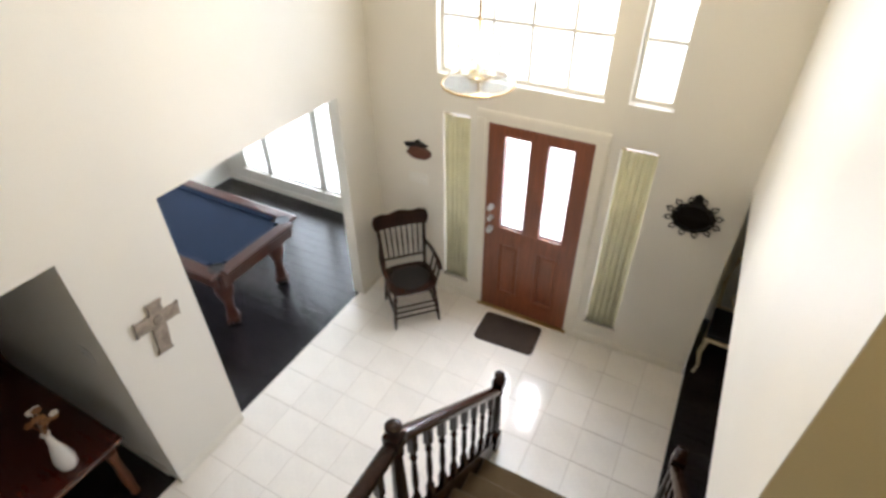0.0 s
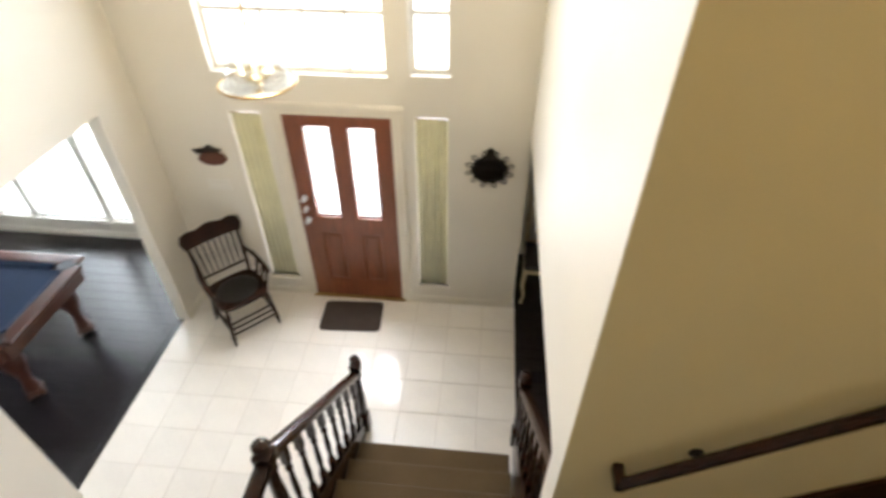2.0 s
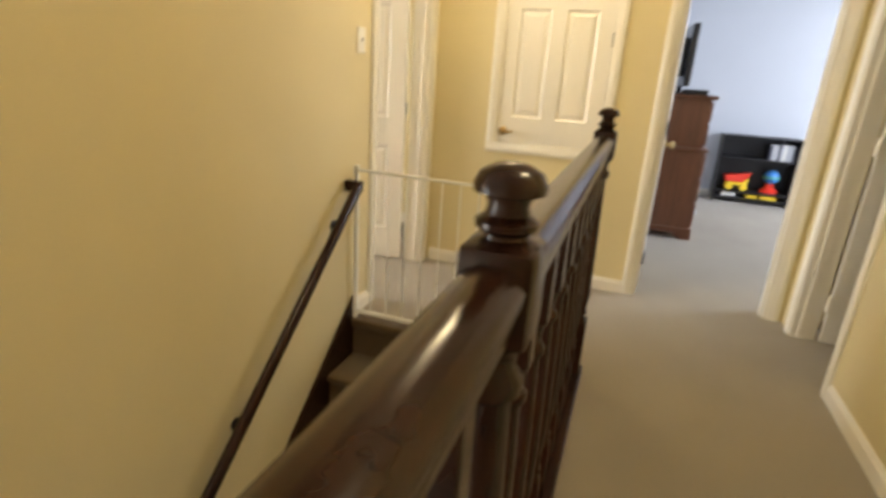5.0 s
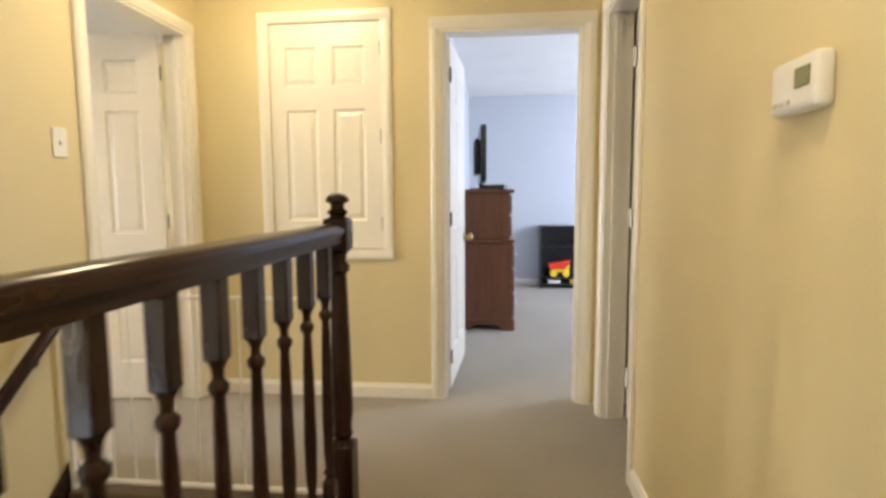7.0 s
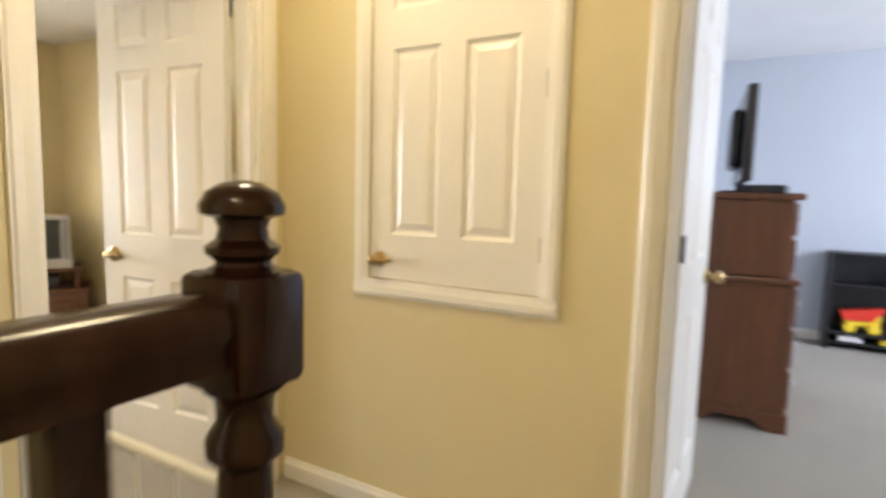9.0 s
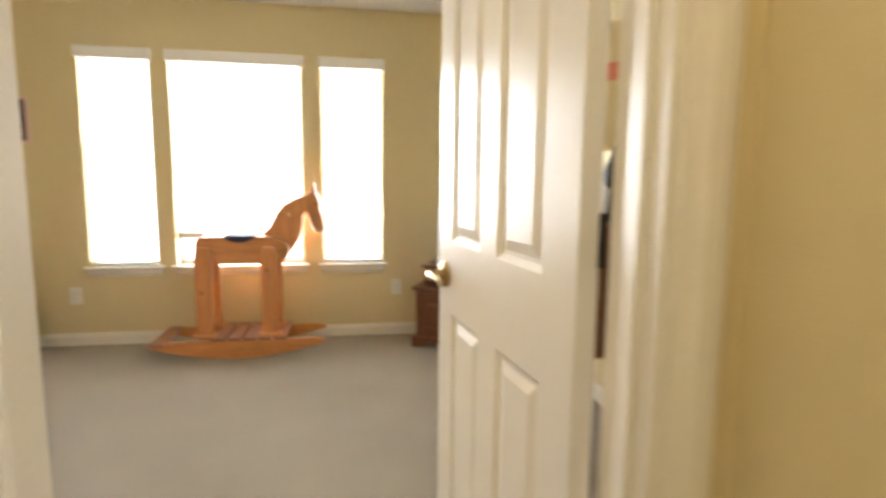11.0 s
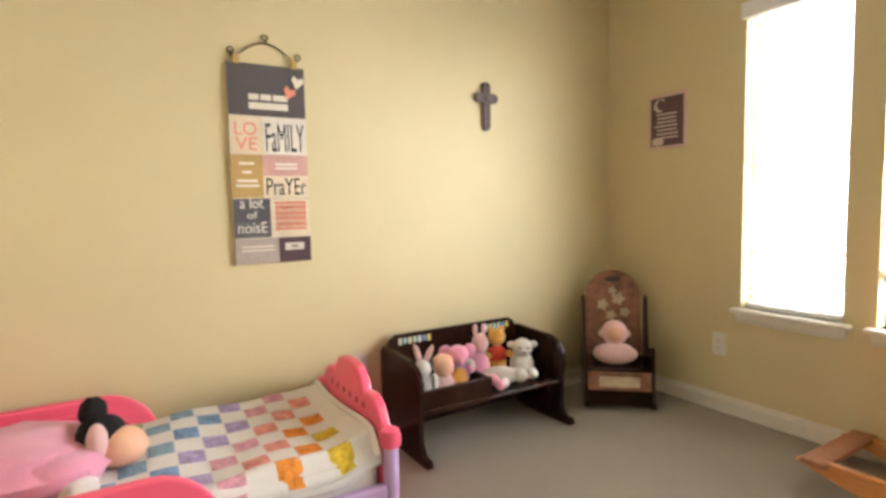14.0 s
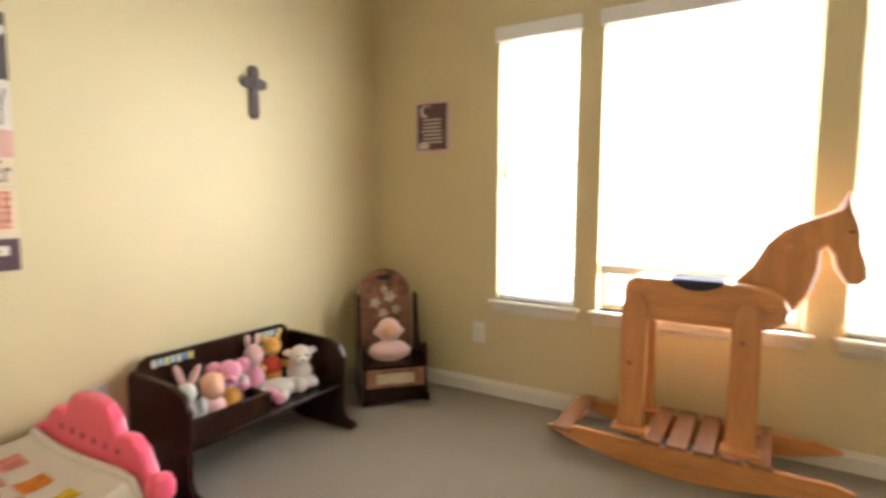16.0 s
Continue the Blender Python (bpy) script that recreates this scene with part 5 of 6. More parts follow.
bc = thing("bookcase", "low black bookcase filled with toys and books", "bookcase", pose(4.0, -2.72, 0, 0, 0, -90))
W2 = 0.41
for s in (-1, 1):
    part("side", box(s * W2 - 0.011, s * W2 + 0.011, -0.15, 0.15, 0, 0.81, 0.002), BLACKPAINT, bc)
part("back", box(-W2 + 0.011, W2 - 0.011, 0.14, 0.15, 0.02, 0.80), BLACKPAINT, bc)
for z in (0.05, 0.13, 0.53, 0.79):
    part("shelf", box(-W2 + 0.011, W2 - 0.011, -0.148, 0.14, z, z + 0.02, 0.002), BLACKPAINT, bc)


def on_shelf(x, y, z, rz=0):
    return pose(4.0, -2.72, 0, 0, 0, -90) @ pose(x, y, z, 0, 0, rz)


RED, YEL, BLU, GRN = flat("red_toy_plastic", (0.75, 0.04, 0.02), 0.35), flat("yellow_toy_plastic", (0.85, 0.60, 0.03), 0.35), flat("blue_toy_plastic", (0.05, 0.22, 0.55), 0.35), flat("green_toy_plastic", (0.1, 0.4, 0.15), 0.4)
tk = thing("toy_truck", "red toy dump truck with yellow wheels", "toy", on_shelf(-0.17, -0.04, 0.15))
part("tipper", prism([(-0.13, 0.10), (-0.15, 0.17), (0.04, 0.20), (0.14, 0.22), (0.13, 0.18), (0.06, 0.10)], 0.13, bevel=0.006), RED, tk)
part("chassis", box(-0.12, 0.12, -0.05, 0.05, 0.055, 0.10, 0.008), YEL, tk)
part("cab", box(0.06, 0.125, -0.05, 0.05, 0.10, 0.165, 0.012), YEL, tk)
for x in (-0.08, 0.08):
    for y in (-0.065, 0.065):
        part("wheel", lathe([(0.042, -0.016), (0.042, 0.016), (0.02, 0.018)], 18, None, pose(x, y, 0.042, 90)), YEL, tk, smooth=True)
gb2 = thing("toy_globe", "blue and red plastic toy ball on a stand", "toy", on_shelf(0.2, -0.02, 0.15))
part("ball", blob(0, 0, 0.19, 0.085, 0.085, 0.085), BLU, gb2)
part("stand", lathe([(0.10, 0), (0.10, 0.03), (0.05, 0.06), (0.045, 0.11)], 20), RED, gb2, smooth=True)
part("band", lathe([(0.088, 0.18), (0.09, 0.19), (0.088, 0.20)], 24, closed=False), GRN, gb2, smooth=True)
rng = random.Random(3)
x = 0.10
while x < 0.38:
    w = 0.018 + 0.018 * rng.random()
    h = 0.15 + 0.05 * rng.random()
    bk = thing("book", rng.choice(("grey", "white", "dark")) + " hardback book standing on the shelf", "book", on_shelf(x + w / 2, 0.0, 0.55), group="books in the bookcase")
    part("cover", box(-w / 2, w / 2, -0.10, 0.06, 0, h, 0.002), flat("book_cloth", rng.choice(((0.45, 0.45, 0.47), (0.7, 0.68, 0.62), (0.06, 0.06, 0.08))), 0.6), bk)
    part("pages", box(-w / 2 + 0.002, w / 2 - 0.002, -0.096, 0.062, 0.004, h + 0.001), SHEET, bk)
    x += w + 0.003
for x, w, mt in ((-0.24, 0.16, SHEET), (0.02, 0.12, YEL), (0.2, 0.18, YEL)):
    bx = thing("toy_box", "flat game box on the bottom shelf", "toy", on_shelf(x, -0.03, 0.07))
    part("lid", box(-w / 2, w / 2, -0.09, 0.09, 0.0, 0.045, 0.003), mt, bx)
# ================= bedroom =================
# rocking horse
ho = thing("rocking_horse", "large orange pine rocking horse on slatted rockers", "rocking horse", pose(-1.175, 3.10, 0))


def rocker_outline(x0, x1, lift, tall):
    n = 16
    lowp = [(x0 + (x1 - x0) * k / n, lift * (2 * k / n - 1) ** 2) for k in range(n + 1)]
    top = [(x0 + (x1 - x0) * k / n, min(lift * (2 * k / n - 1) ** 2 + tall * (1 - (2 * k / n - 1) ** 4) + 0.010, 0.118)) for k in range(n, -1, -1)]
    return lowp + top


for y in (-0.18, 0.18):
    part("rocker", prism(rocker_outline(-0.57, 0.52, 0.09, 0.105), 0.026, bevel=0.003), PINE, ho, m=pose(0, y, 0))
part("cross_plank", box(-0.545, -0.46, -0.22, 0.22, 0.102, 0.122, 0.004), SLATWOOD, ho, m=pose(0, 0, -0.004))
for k in range(5):
    x = -0.175 + k * 0.095
    part("slat", box(x, x + 0.075, -0.205, 0.205, 0.119, 0.137, 0.003), SLATWOOD, ho)
for x in (-0.232, 0.172):
    for y in (-0.115, 0.115):
        lg = [(x - 0.05, 0.149), (x + 0.05, 0.149), (x + 0.05, 0.66), (x + 0.03, 0.71), (x - 0.03, 0.71), (x - 0.05, 0.66)]
        part("leg", prism(lg, 0.040, bevel=0.004), PINE_UP, ho, "knotty pine leg", m=pose(0, y, 0))
        wedge = prism([(x - 0.072, 0.136), (x + 0.072, 0.136), (x + 0.068, 0.149), (x - 0.068, 0.149)], 0.088, bevel=0.003)
        part("foot_cleat", wedge, PINE, ho, m=pose(0, y * 1.12, 0))
        kn = lathe([(0.012, 0), (0.010, 0.0012), (0.002, 0.0016)], 14)
        part("knot", kn, SLATWOOD, ho, m=pose(x - 0.012, y - 0.0195, 0.42 if x < 0 else 0.56, 90))
bd = [(-0.268, 0.60), (-0.285, 0.63), (-0.287, 0.72), (-0.275, 0.757), (-0.245, 0.775), (0.15, 0.775), (0.235, 0.765), (0.285, 0.735), (0.305, 0.69), (0.295, 0.645), (0.255, 0.612), (0.20, 0.60)]
part("body", prism(bd, 0.19, bevel=0.012), PINE, ho, "rounded pine body block")
nk = [(0.11, 0.772), (0.17, 0.84), (0.215, 0.93), (0.265, 0.985), (0.33, 1.02), (0.395, 1.045), (0.435, 1.065), (0.465, 1.12), (0.475, 1.06), (0.50, 1.0), (0.505, 0.93), (0.525, 0.87), (0.53, 0.82), (0.505, 0.795),
      (0.465, 0.80), (0.435, 0.85), (0.425, 0.90), (0.405, 0.93), (0.385, 0.91), (0.385, 0.84), (0.36, 0.75), (0.31, 0.67), (0.27, 0.635), (0.22, 0.65), (0.16, 0.72)]
part("head_and_neck", prism(nk, 0.075, bevel=0.012), PINE_UP, ho, "shaped pine board neck and head")
part("saddle_pad", prism([(-0.11, 0.779), (-0.09, 0.757), (-0.04, 0.738), (0.02, 0.738), (0.07, 0.757), (0.09, 0.779)], 0.197, bevel=0.004), flat("navy_saddle_cloth", (0.03, 0.035, 0.07), 0.9), ho, "dark blue saddle pad")
for s in (-1, 1):
    part("ear", prism([(-0.018, 0), (0.022, 0), (0.008, 0.075)], 0.012, bevel=0.002), PINE_UP, ho, m=pose(0.452, s * 0.026, 1.055, 0, 0, 0))
    part("eye", blob(0.472, s * 0.038, 0.985, 0.009, 0.004, 0.006), BLACKPAINT, ho)
    part("peg", tube([(0.29, s * 0.03, 0.915), (0.29, s * 0.11, 0.915)], 0.013, 10), PINE, ho)

# doll bench on rockers
bn = thing("doll_bench", "dark espresso wooden cradle bench with a cubby and rockers", "bench", pose(BW, 0, 0))
XB, XF = 0.03, 0.42
for y in (1.79, 2.575):
    o = [(XB, 0.075), (XB, 0.40), (XB + 0.03, 0.435), (XF - 0.09, 0.425), (XF - 0.03, 0.40), (XF, 0.35), (XF, 0.28), (XF - 0.012, 0.20), (XF - 0.016, 0.10), (XF + 0.01, 0.05), (XF + 0.055, 0.042), (XF + 0.065, 0.02), (XF + 0.04, 0.004),
         (XF - 0.08, 0.001), (XB + 0.12, 0.001), (XB, 0.02)]
    part("end_panel", prism(o, 0.022, bevel=0.004), ESPRESSO, bn, m=pose(0, y, 0))
bo = [(1.80, 0.17), (1.80, 0.42), (1.815, 0.455), (1.85, 0.475), (2.515, 0.475), (2.55, 0.455), (2.565, 0.42), (2.565, 0.17)]
part("back_panel", prism(bo, 0.018, bevel=0.003), ESPRESSO, bn, m=Matrix.Translation((XB + 0.025, 0, 0)) @ Matrix(((0, 1, 0, 0), (1, 0, 0, 0), (0, 0, 1, 0), (0, 0, 0, 1))))
part("seat", box(XB + 0.034, XF - 0.02, 1.801, 2.564, 0.20, 0.218, 0.004), ESPRESSO, bn)
part("front_board", box(XF - 0.045, XF - 0.027, 1.801, 2.16, 0.218, 0.305, 0.003), ESPRESSO, bn)
part("divider", box(XB + 0.034, XF - 0.03, 2.15, 2.166, 0.218, 0.30, 0.003), ESPRESSO, bn)
part("stretcher", box(XB + 0.06, XB + 0.09, 1.801, 2.564, 0.05, 0.075), ESPRESSO, bn)
cols = [(0.75, 0.72, 0.62), (0.45, 0.65, 0.75), (0.75, 0.7, 0.35), (0.55, 0.7, 0.6), (0.7, 0.68, 0.62), (0.2, 0.35, 0.6), (0.75, 0.65, 0.15)]
for j, (y0, n) in enumerate(((1.86, 7), (2.36, 6))):
    for k in range(n):
        part("painted_letter", box(XB + 0.034, XB + 0.038, y0 + k * 0.026, y0 + k * 0.026 + 0.018, 0.425 + 0.004 * (k % 2), 0.457, 0.0015), flat("letter_paint", cols[(k + j) % 7], 0.5), bn, "pastel wooden letter")


# plush toys: each one plain mesh
def plush(name, label, m, mats, parts):
    bm = bmesh.new()
    for q in parts:
        blob(*q[:6], bm, q[6], 0.06, 14, q[7] if len(q) > 7 else None)
    return solo(name, bm, mats, label, "soft toy", m, smooth=True, group="soft toys on the bench")


SZ = 0.218
plush("plush_rabbit", "white plush rabbit with pink ears on the bench", pose(BW + 0.22, 1.90, SZ, 0, 0, 60), [PLUSH_W, PLUSH_LP],
      [(0, 0, 0.05, 0.055, 0.05, 0.055, 0), (0, -0.01, 0.13, 0.04, 0.038, 0.038, 0), (-0.02, 0, 0.195, 0.014, 0.01, 0.05, 1, pose(0, 0, 0, 0, -18)), (0.03, 0, 0.19, 0.014, 0.01, 0.05, 1, pose(0, 0, 0, 0, 24)),
       (-0.05, -0.05, 0.025, 0.025, 0.05, 0.024, 0), (0.05, -0.05, 0.025, 0.025, 0.05, 0.024, 0), (-0.055, -0.02, 0.07, 0.018, 0.02, 0.04, 0), (0.055, -0.02, 0.07, 0.018, 0.02, 0.04, 0)])
plush("plush_baby_doll", "small soft baby doll with a peach cap on the bench", pose(BW + 0.24, 2.0, SZ, 0, 0, 65), [PEACH, PLUSH_LP],
      [(0, 0, 0.045, 0.05, 0.045, 0.05, 1), (0, -0.01, 0.125, 0.048, 0.045, 0.047, 0), (-0.045, -0.05, 0.022, 0.02, 0.045, 0.02, 1), (0.045, -0.05, 0.022, 0.02, 0.045, 0.02, 1), (0, 0.012, 0.145, 0.05, 0.045, 0.035, 0)])
plush("plush_elephant", "pink and yellow plush elephant on the bench", pose(BW + 0.22, 2.09, SZ, 0, 0, 70), [PLUSH_P, PLUSH_Y, flat("lilac_cloth", (0.5, 0.3, 0.6), 0.9)],
      [(0, 0, 0.06, 0.055, 0.05, 0.065, 2), (0, -0.035, 0.06, 0.04, 0.025, 0.05, 1), (0, -0.005, 0.16, 0.052, 0.048, 0.048, 0), (-0.058, 0.005, 0.175, 0.032, 0.012, 0.034, 0), (0.058, 0.005, 0.175, 0.032, 0.012, 0.034, 0),
       (0, -0.055, 0.14, 0.014, 0.03, 0.016, 0), (0.05, -0.04, 0.10, 0.02, 0.03, 0.018, 0), (-0.05, -0.04, 0.10, 0.02, 0.03, 0.018, 0)])
plush("plush_piglet", "pale pink plush animal in a pink suit sitting on the bench", pose(BW + 0.18, 2.245, SZ, 0, 0, 75), [PLUSH_LP, PLUSH_P, PLUSH_W],
      [(0, 0, 0.07, 0.05, 0.045, 0.07, 1), (0, -0.01, 0.185, 0.042, 0.04, 0.05, 0), (-0.022, 0, 0.25, 0.012, 0.01, 0.03, 0), (0.022, 0, 0.25, 0.012, 0.01, 0.03, 0), (0.03, -0.08, 0.03, 0.03, 0.08, 0.028, 1), (-0.035, -0.08, 0.03, 0.03, 0.08, 0.028, 2),
       (-0.06, -0.03, 0.09, 0.022, 0.04, 0.03, 2), (0.04, -0.165, 0.02, 0.024, 0.02, 0.026, 1)])
plush("plush_bear", "honey-coloured plush bear in a red shirt on the bench", pose(BW + 0.16, 2.36, SZ, 0, 0, 75), [PLUSH_Y, PLUSH_R],
      [(0, 0, 0.06, 0.052, 0.045, 0.06, 0), (0, -0.004, 0.105, 0.055, 0.048, 0.045, 1), (0, -0.008, 0.195, 0.045, 0.042, 0.045, 0), (0, -0.048, 0.185, 0.02, 0.016, 0.015, 0), (-0.034, 0, 0.235, 0.014, 0.01, 0.014, 0), (0.034, 0, 0.235, 0.014, 0.01, 0.014, 0),
       (-0.06, -0.03, 0.11, 0.018, 0.035, 0.018, 0), (0.06, -0.03, 0.11, 0.018, 0.035, 0.018, 0), (-0.035, -0.07, 0.028, 0.024, 0.05, 0.024, 0), (0.035, -0.07, 0.028, 0.024, 0.05, 0.024, 0)])
plush("plush_lamb", "white woolly plush lamb on the bench", pose(BW + 0.24, 2.46, SZ, 0, 0, 60), [PLUSH_W, PLUSH_K],
      [(0, 0, 0.06, 0.06, 0.055, 0.062, 0), (0, -0.02, 0.145, 0.05, 0.048, 0.047, 0), (-0.055, -0.01, 0.16, 0.022, 0.014, 0.016, 0), (0.055, -0.01, 0.16, 0.022, 0.014, 0.016, 0), (0, -0.06, 0.132, 0.022, 0.018, 0.017, 0),
       (-0.02, -0.064, 0.155, 0.005, 0.004, 0.006, 1), (0.02, -0.064, 0.155, 0.005, 0.004, 0.006, 1), (0, -0.077, 0.136, 0.007, 0.005, 0.005, 1), (-0.04, -0.065, 0.03, 0.026, 0.055, 0.026, 0), (0.04, -0.065, 0.03, 0.026, 0.055, 0.026, 0)])
plush("plush_dog", "white plush toy lying on the bench", pose(BW + 0.28, 2.30, SZ, 0, 0, 50), [PLUSH_W, PLUSH_P],
      [(0, 0, 0.04, 0.09, 0.045, 0.042, 0), (0.09, -0.01, 0.045, 0.035, 0.033, 0.033, 0), (-0.07, -0.04, 0.03, 0.03, 0.03, 0.028, 0), (0.02, -0.06, 0.022, 0.022, 0.04, 0.022, 0), (0.12, -0.015, 0.04, 0.014, 0.014, 0.012, 1)])

# child's rocking chair
FLORAL = mk("faded_brown_varnish", (0.24, 0.105, 0.06), 0.6, vary=0.55, fine=22, coarse=11, bump=0.1)
CREAMPAINT = mk("worn_cream_paint", (0.50, 0.40, 0.26), 0.6, vary=0.35, fine=24, coarse=9, bump=0.1)
rc = thing("child_rocking_chair", "small dark wooden rocking chair with a painted arched back", "chair", pose(-2.70, 3.02, 0, 0, 0, 47))
for s in (-1, 1):
    o = [(-0.20, 0.035), (-0.12, 0.010), (0, 0.0), (0.12, 0.008), (0.215, 0.04), (0.225, 0.075), (0.20, 0.09), (0.17, 0.15), (0.16, 0.31), (0.135, 0.335), (0.10, 0.32), (0.04, 0.26), (-0.02, 0.30), (-0.06, 0.42), (-0.09, 0.55), (-0.125, 0.56), (-0.145, 0.50), (-0.14, 0.30), (-0.17, 0.12), (-0.21, 0.07)]
    part("side_panel", prism(o, 0.018, bevel=0.004), ESPRESSO, rc, m=Matrix.Translation((s * 0.165, 0, 0)) @ pose(0, 0, 0, 0, 0, -90))
part("seat", box(-0.156, 0.156, -0.155, 0.11, 0.205, 0.223, 0.004), ESPRESSO, rc)
bo = [(-0.152, 0.19)] + [(-0.152 + 0.0, 0.52)] + [(0.152 * math.cos(a), 0.55 + 0.15 * math.sin(a)) for a in [math.pi - math.pi * k / 14 for k in range(15)]] + [(0.152, 0.52), (0.152, 0.19)]
bpn = part("back_panel", prism(bo, 0.016, bevel=0.004), FLORAL, rc, "arched back with faded painted flowers", m=pose(0, 0.105, 0.0, -9) @ pose(0, 0, 0))
# solid black oval, no opening: the dark of the hand hole is its colour
part("hand_hole", prism([(0.045 * math.cos(a), 0.645 + 0.016 * math.sin(a)) for a in [2 * math.pi * k / 18 for k in range(18)]], 0.0185), BLACKPAINT, bpn)
for x, z, r in ((-0.055, 0.50, 0.035), (0.03, 0.535, 0.04), (0.065, 0.46, 0.03), (-0.01, 0.44, 0.032), (0.0, 0.58, 0.025)):
    part("painted_flower", prism([(x + r * (0.8 + 0.2 * math.cos(5 * a)) * math.cos(a), z + r * (0.8 + 0.2 * math.cos(5 * a)) * math.sin(a)) for a in [2 * math.pi * k / 30 for k in range(30)]], 0.0182), CREAMPAINT, bpn)
part("front_rail", box(-0.156, 0.156, -0.166, -0.148, 0.11, 0.205, 0.003), FLORAL, rc)
part("painted_panel", box(-0.10, 0.10, -0.1685, -0.165, 0.13, 0.185, 0.002), CREAMPAINT, rc, "cream painted floral panel")
part("lower_board", box(-0.156, 0.156, -0.14, -0.12, 0.02, 0.11, 0.003), ESPRESSO, rc)
bm = blob(0, 0.0, 0.05, 0.115, 0.075, 0.055, lump=0.1)
blob(0, 0.03, 0.155, 0.068, 0.062, 0.068, bm, 0)
blob(0, -0.005, 0.158, 0.045, 0.04, 0.042, bm, 1)
blob(-0.068, 0.03, 0.15, 0.016, 0.012, 0.02, bm, 0)
blob(0.068, 0.03, 0.15, 0.016, 0.012, 0.02, bm, 0)
solo("soft_baby_doll", bm, [PLUSH_LP, PEACH], "pale pink soft baby doll sitting on the rocking chair", "doll", pose(-2.675, 2.985, 0.223, 0, 0, 47), smooth=True)

# toddler bed
tb = thing("toddler_bed", "hot pink plastic toddler bed with lilac posts", "bed", pose(0, 0, 0))
XA, XZ, Y0, Y1 = BW + 0.03, -2.33, 0.16, 1.50
for x in (XA + 0.03, XZ):
    for y in (Y0, Y1):
        part("post", lathe([(0.026, 0), (0.026, 0.28), (0.022, 0.285)], 18), LILAC, tb, "lilac plastic post", True, pose(x, y, 0))
        part("post_cap", lathe([(0.026, 0.278), (0.036, 0.285), (0.038, 0.315), (0.030, 0.338), (0.012, 0.346), (0.002, 0.347)], 18), PINK, tb, smooth=True, m=pose(x, y, 0))
for x in (XA + 0.03, XZ):
    part("side_bar", box(x - 0.018, x + 0.018, Y0 + 0.02, Y1 - 0.02, 0.09, 0.16, 0.01, 2), LILAC if x == XZ else PINK, tb)
xm = (XA + 0.03 + XZ) / 2
half = (XZ - XA - 0.03) / 2
fo = [(-half + 0.01, 0.06), (half - 0.01, 0.06), (half - 0.01, 0.25), (half - 0.03, 0.335), (half - 0.065, 0.395), (half - 0.11, 0.425), (half - 0.155, 0.425), (half - 0.18, 0.415), (half - 0.20, 0.455), (half - 0.235, 0.49), (half - 0.275, 0.50), (0, 0.503),
      (-half + 0.275, 0.50), (-half + 0.235, 0.49), (-half + 0.20, 0.455), (-half + 0.18, 0.415), (-half + 0.155, 0.425), (-half + 0.11, 0.425), (-half + 0.065, 0.395), (-half + 0.03, 0.335), (-half + 0.01, 0.25)]
part("footboard", prism(fo, 0.045, bevel=0.012), PINK, tb, "scalloped pink footboard", m=pose(xm, Y1, 0))
part("headboard", prism([(x, z * 1.15) for x, z in fo], 0.045, bevel=0.012), PINK, tb, m=pose(xm, Y0, 0))
# raised strips; the shade inside moulded grooves is put into their darker pink
for k in range(6):
    part("groove", box(xm - 0.17 + k * 0.065, xm - 0.155 + k * 0.065, Y1 - 0.026, Y1 - 0.022, 0.365, 0.385, 0.001), flat("recess_shade_pink", (0.45, 0.03, 0.08), 0.4), tb)
for x, ye, hz in ((XZ, 0.98, 0.375), (XA + 0.03, 0.86, 0.425)):
    o = [(0.02, 0.14)] + [(0.02, hz - 0.01), (0.06, hz)] + [(ye - Y0 - 0.19 + 0.19 * math.sin(a), hz - 0.20 + 0.20 * math.cos(a)) for a in [math.pi / 2 * k / 8 for k in range(9)]] + [(ye - Y0, 0.14)]
    g = part("guard_rail", prism(o, 0.036, bevel=0.010), PINK, tb, "rounded pink guard rail", m=Matrix.Translation((x, Y0, 0)) @ Matrix(((0, 1, 0, 0), (1, 0, 0, 0), (0, 0, 1, 0), (0, 0, 0, 1))))
    inner = [(p[0] * 0.86 + 0.03, 0.14 + (p[1] - 0.14) * 0.78 + 0.01) for p in o]
    part("rail_bead", tube([(0.0205 if x == XZ else 0.0205, p[0], p[1]) for p in inner[2:]], 0.006, 6), PINK, g, m=Matrix(((0, 1, 0, 0), (1, 0, 0, 0), (0, 0, 1, 0), (0, 0, 0, 1))) @ Matrix(((0, 1, 0, 0), (1, 0, 0, 0), (0, 0, 1, 0), (0, 0, 0, 1))) @ Matrix(((0, 1, 0, 0), (1, 0, 0, 0), (0, 0, 1, 0), (0, 0, 0, 1))))
mt = thing("mattress", "white sheeted toddler mattress in the pink bed", "mattress")
part("sheet", box(XA + 0.06, XZ - 0.025, Y0 + 0.03, Y1 - 0.03, 0.10, 0.265, 0.03, 3), SHEET, mt)

# patchwork quilt, sagging over the mattress
QX0, QX1, QY0, QY1 = XA + 0.04, XZ - 0.008, 0.55, Y1 - 0.028
NX, NY = 8, 11


def quilt_z(u, v):
    edge = max(0.0, (u - 0.90) / 0.10)
    rise = 0.03 * max(0.0, (v - 0.86) / 0.14)
    return 0.277 + 0.012 * math.sin(u * 5 + v * 3) + 0.006 * math.sin(v * 17 + u * 4) + rise - 0.075 * edge ** 1.5 + 0.018 * (1 - u)


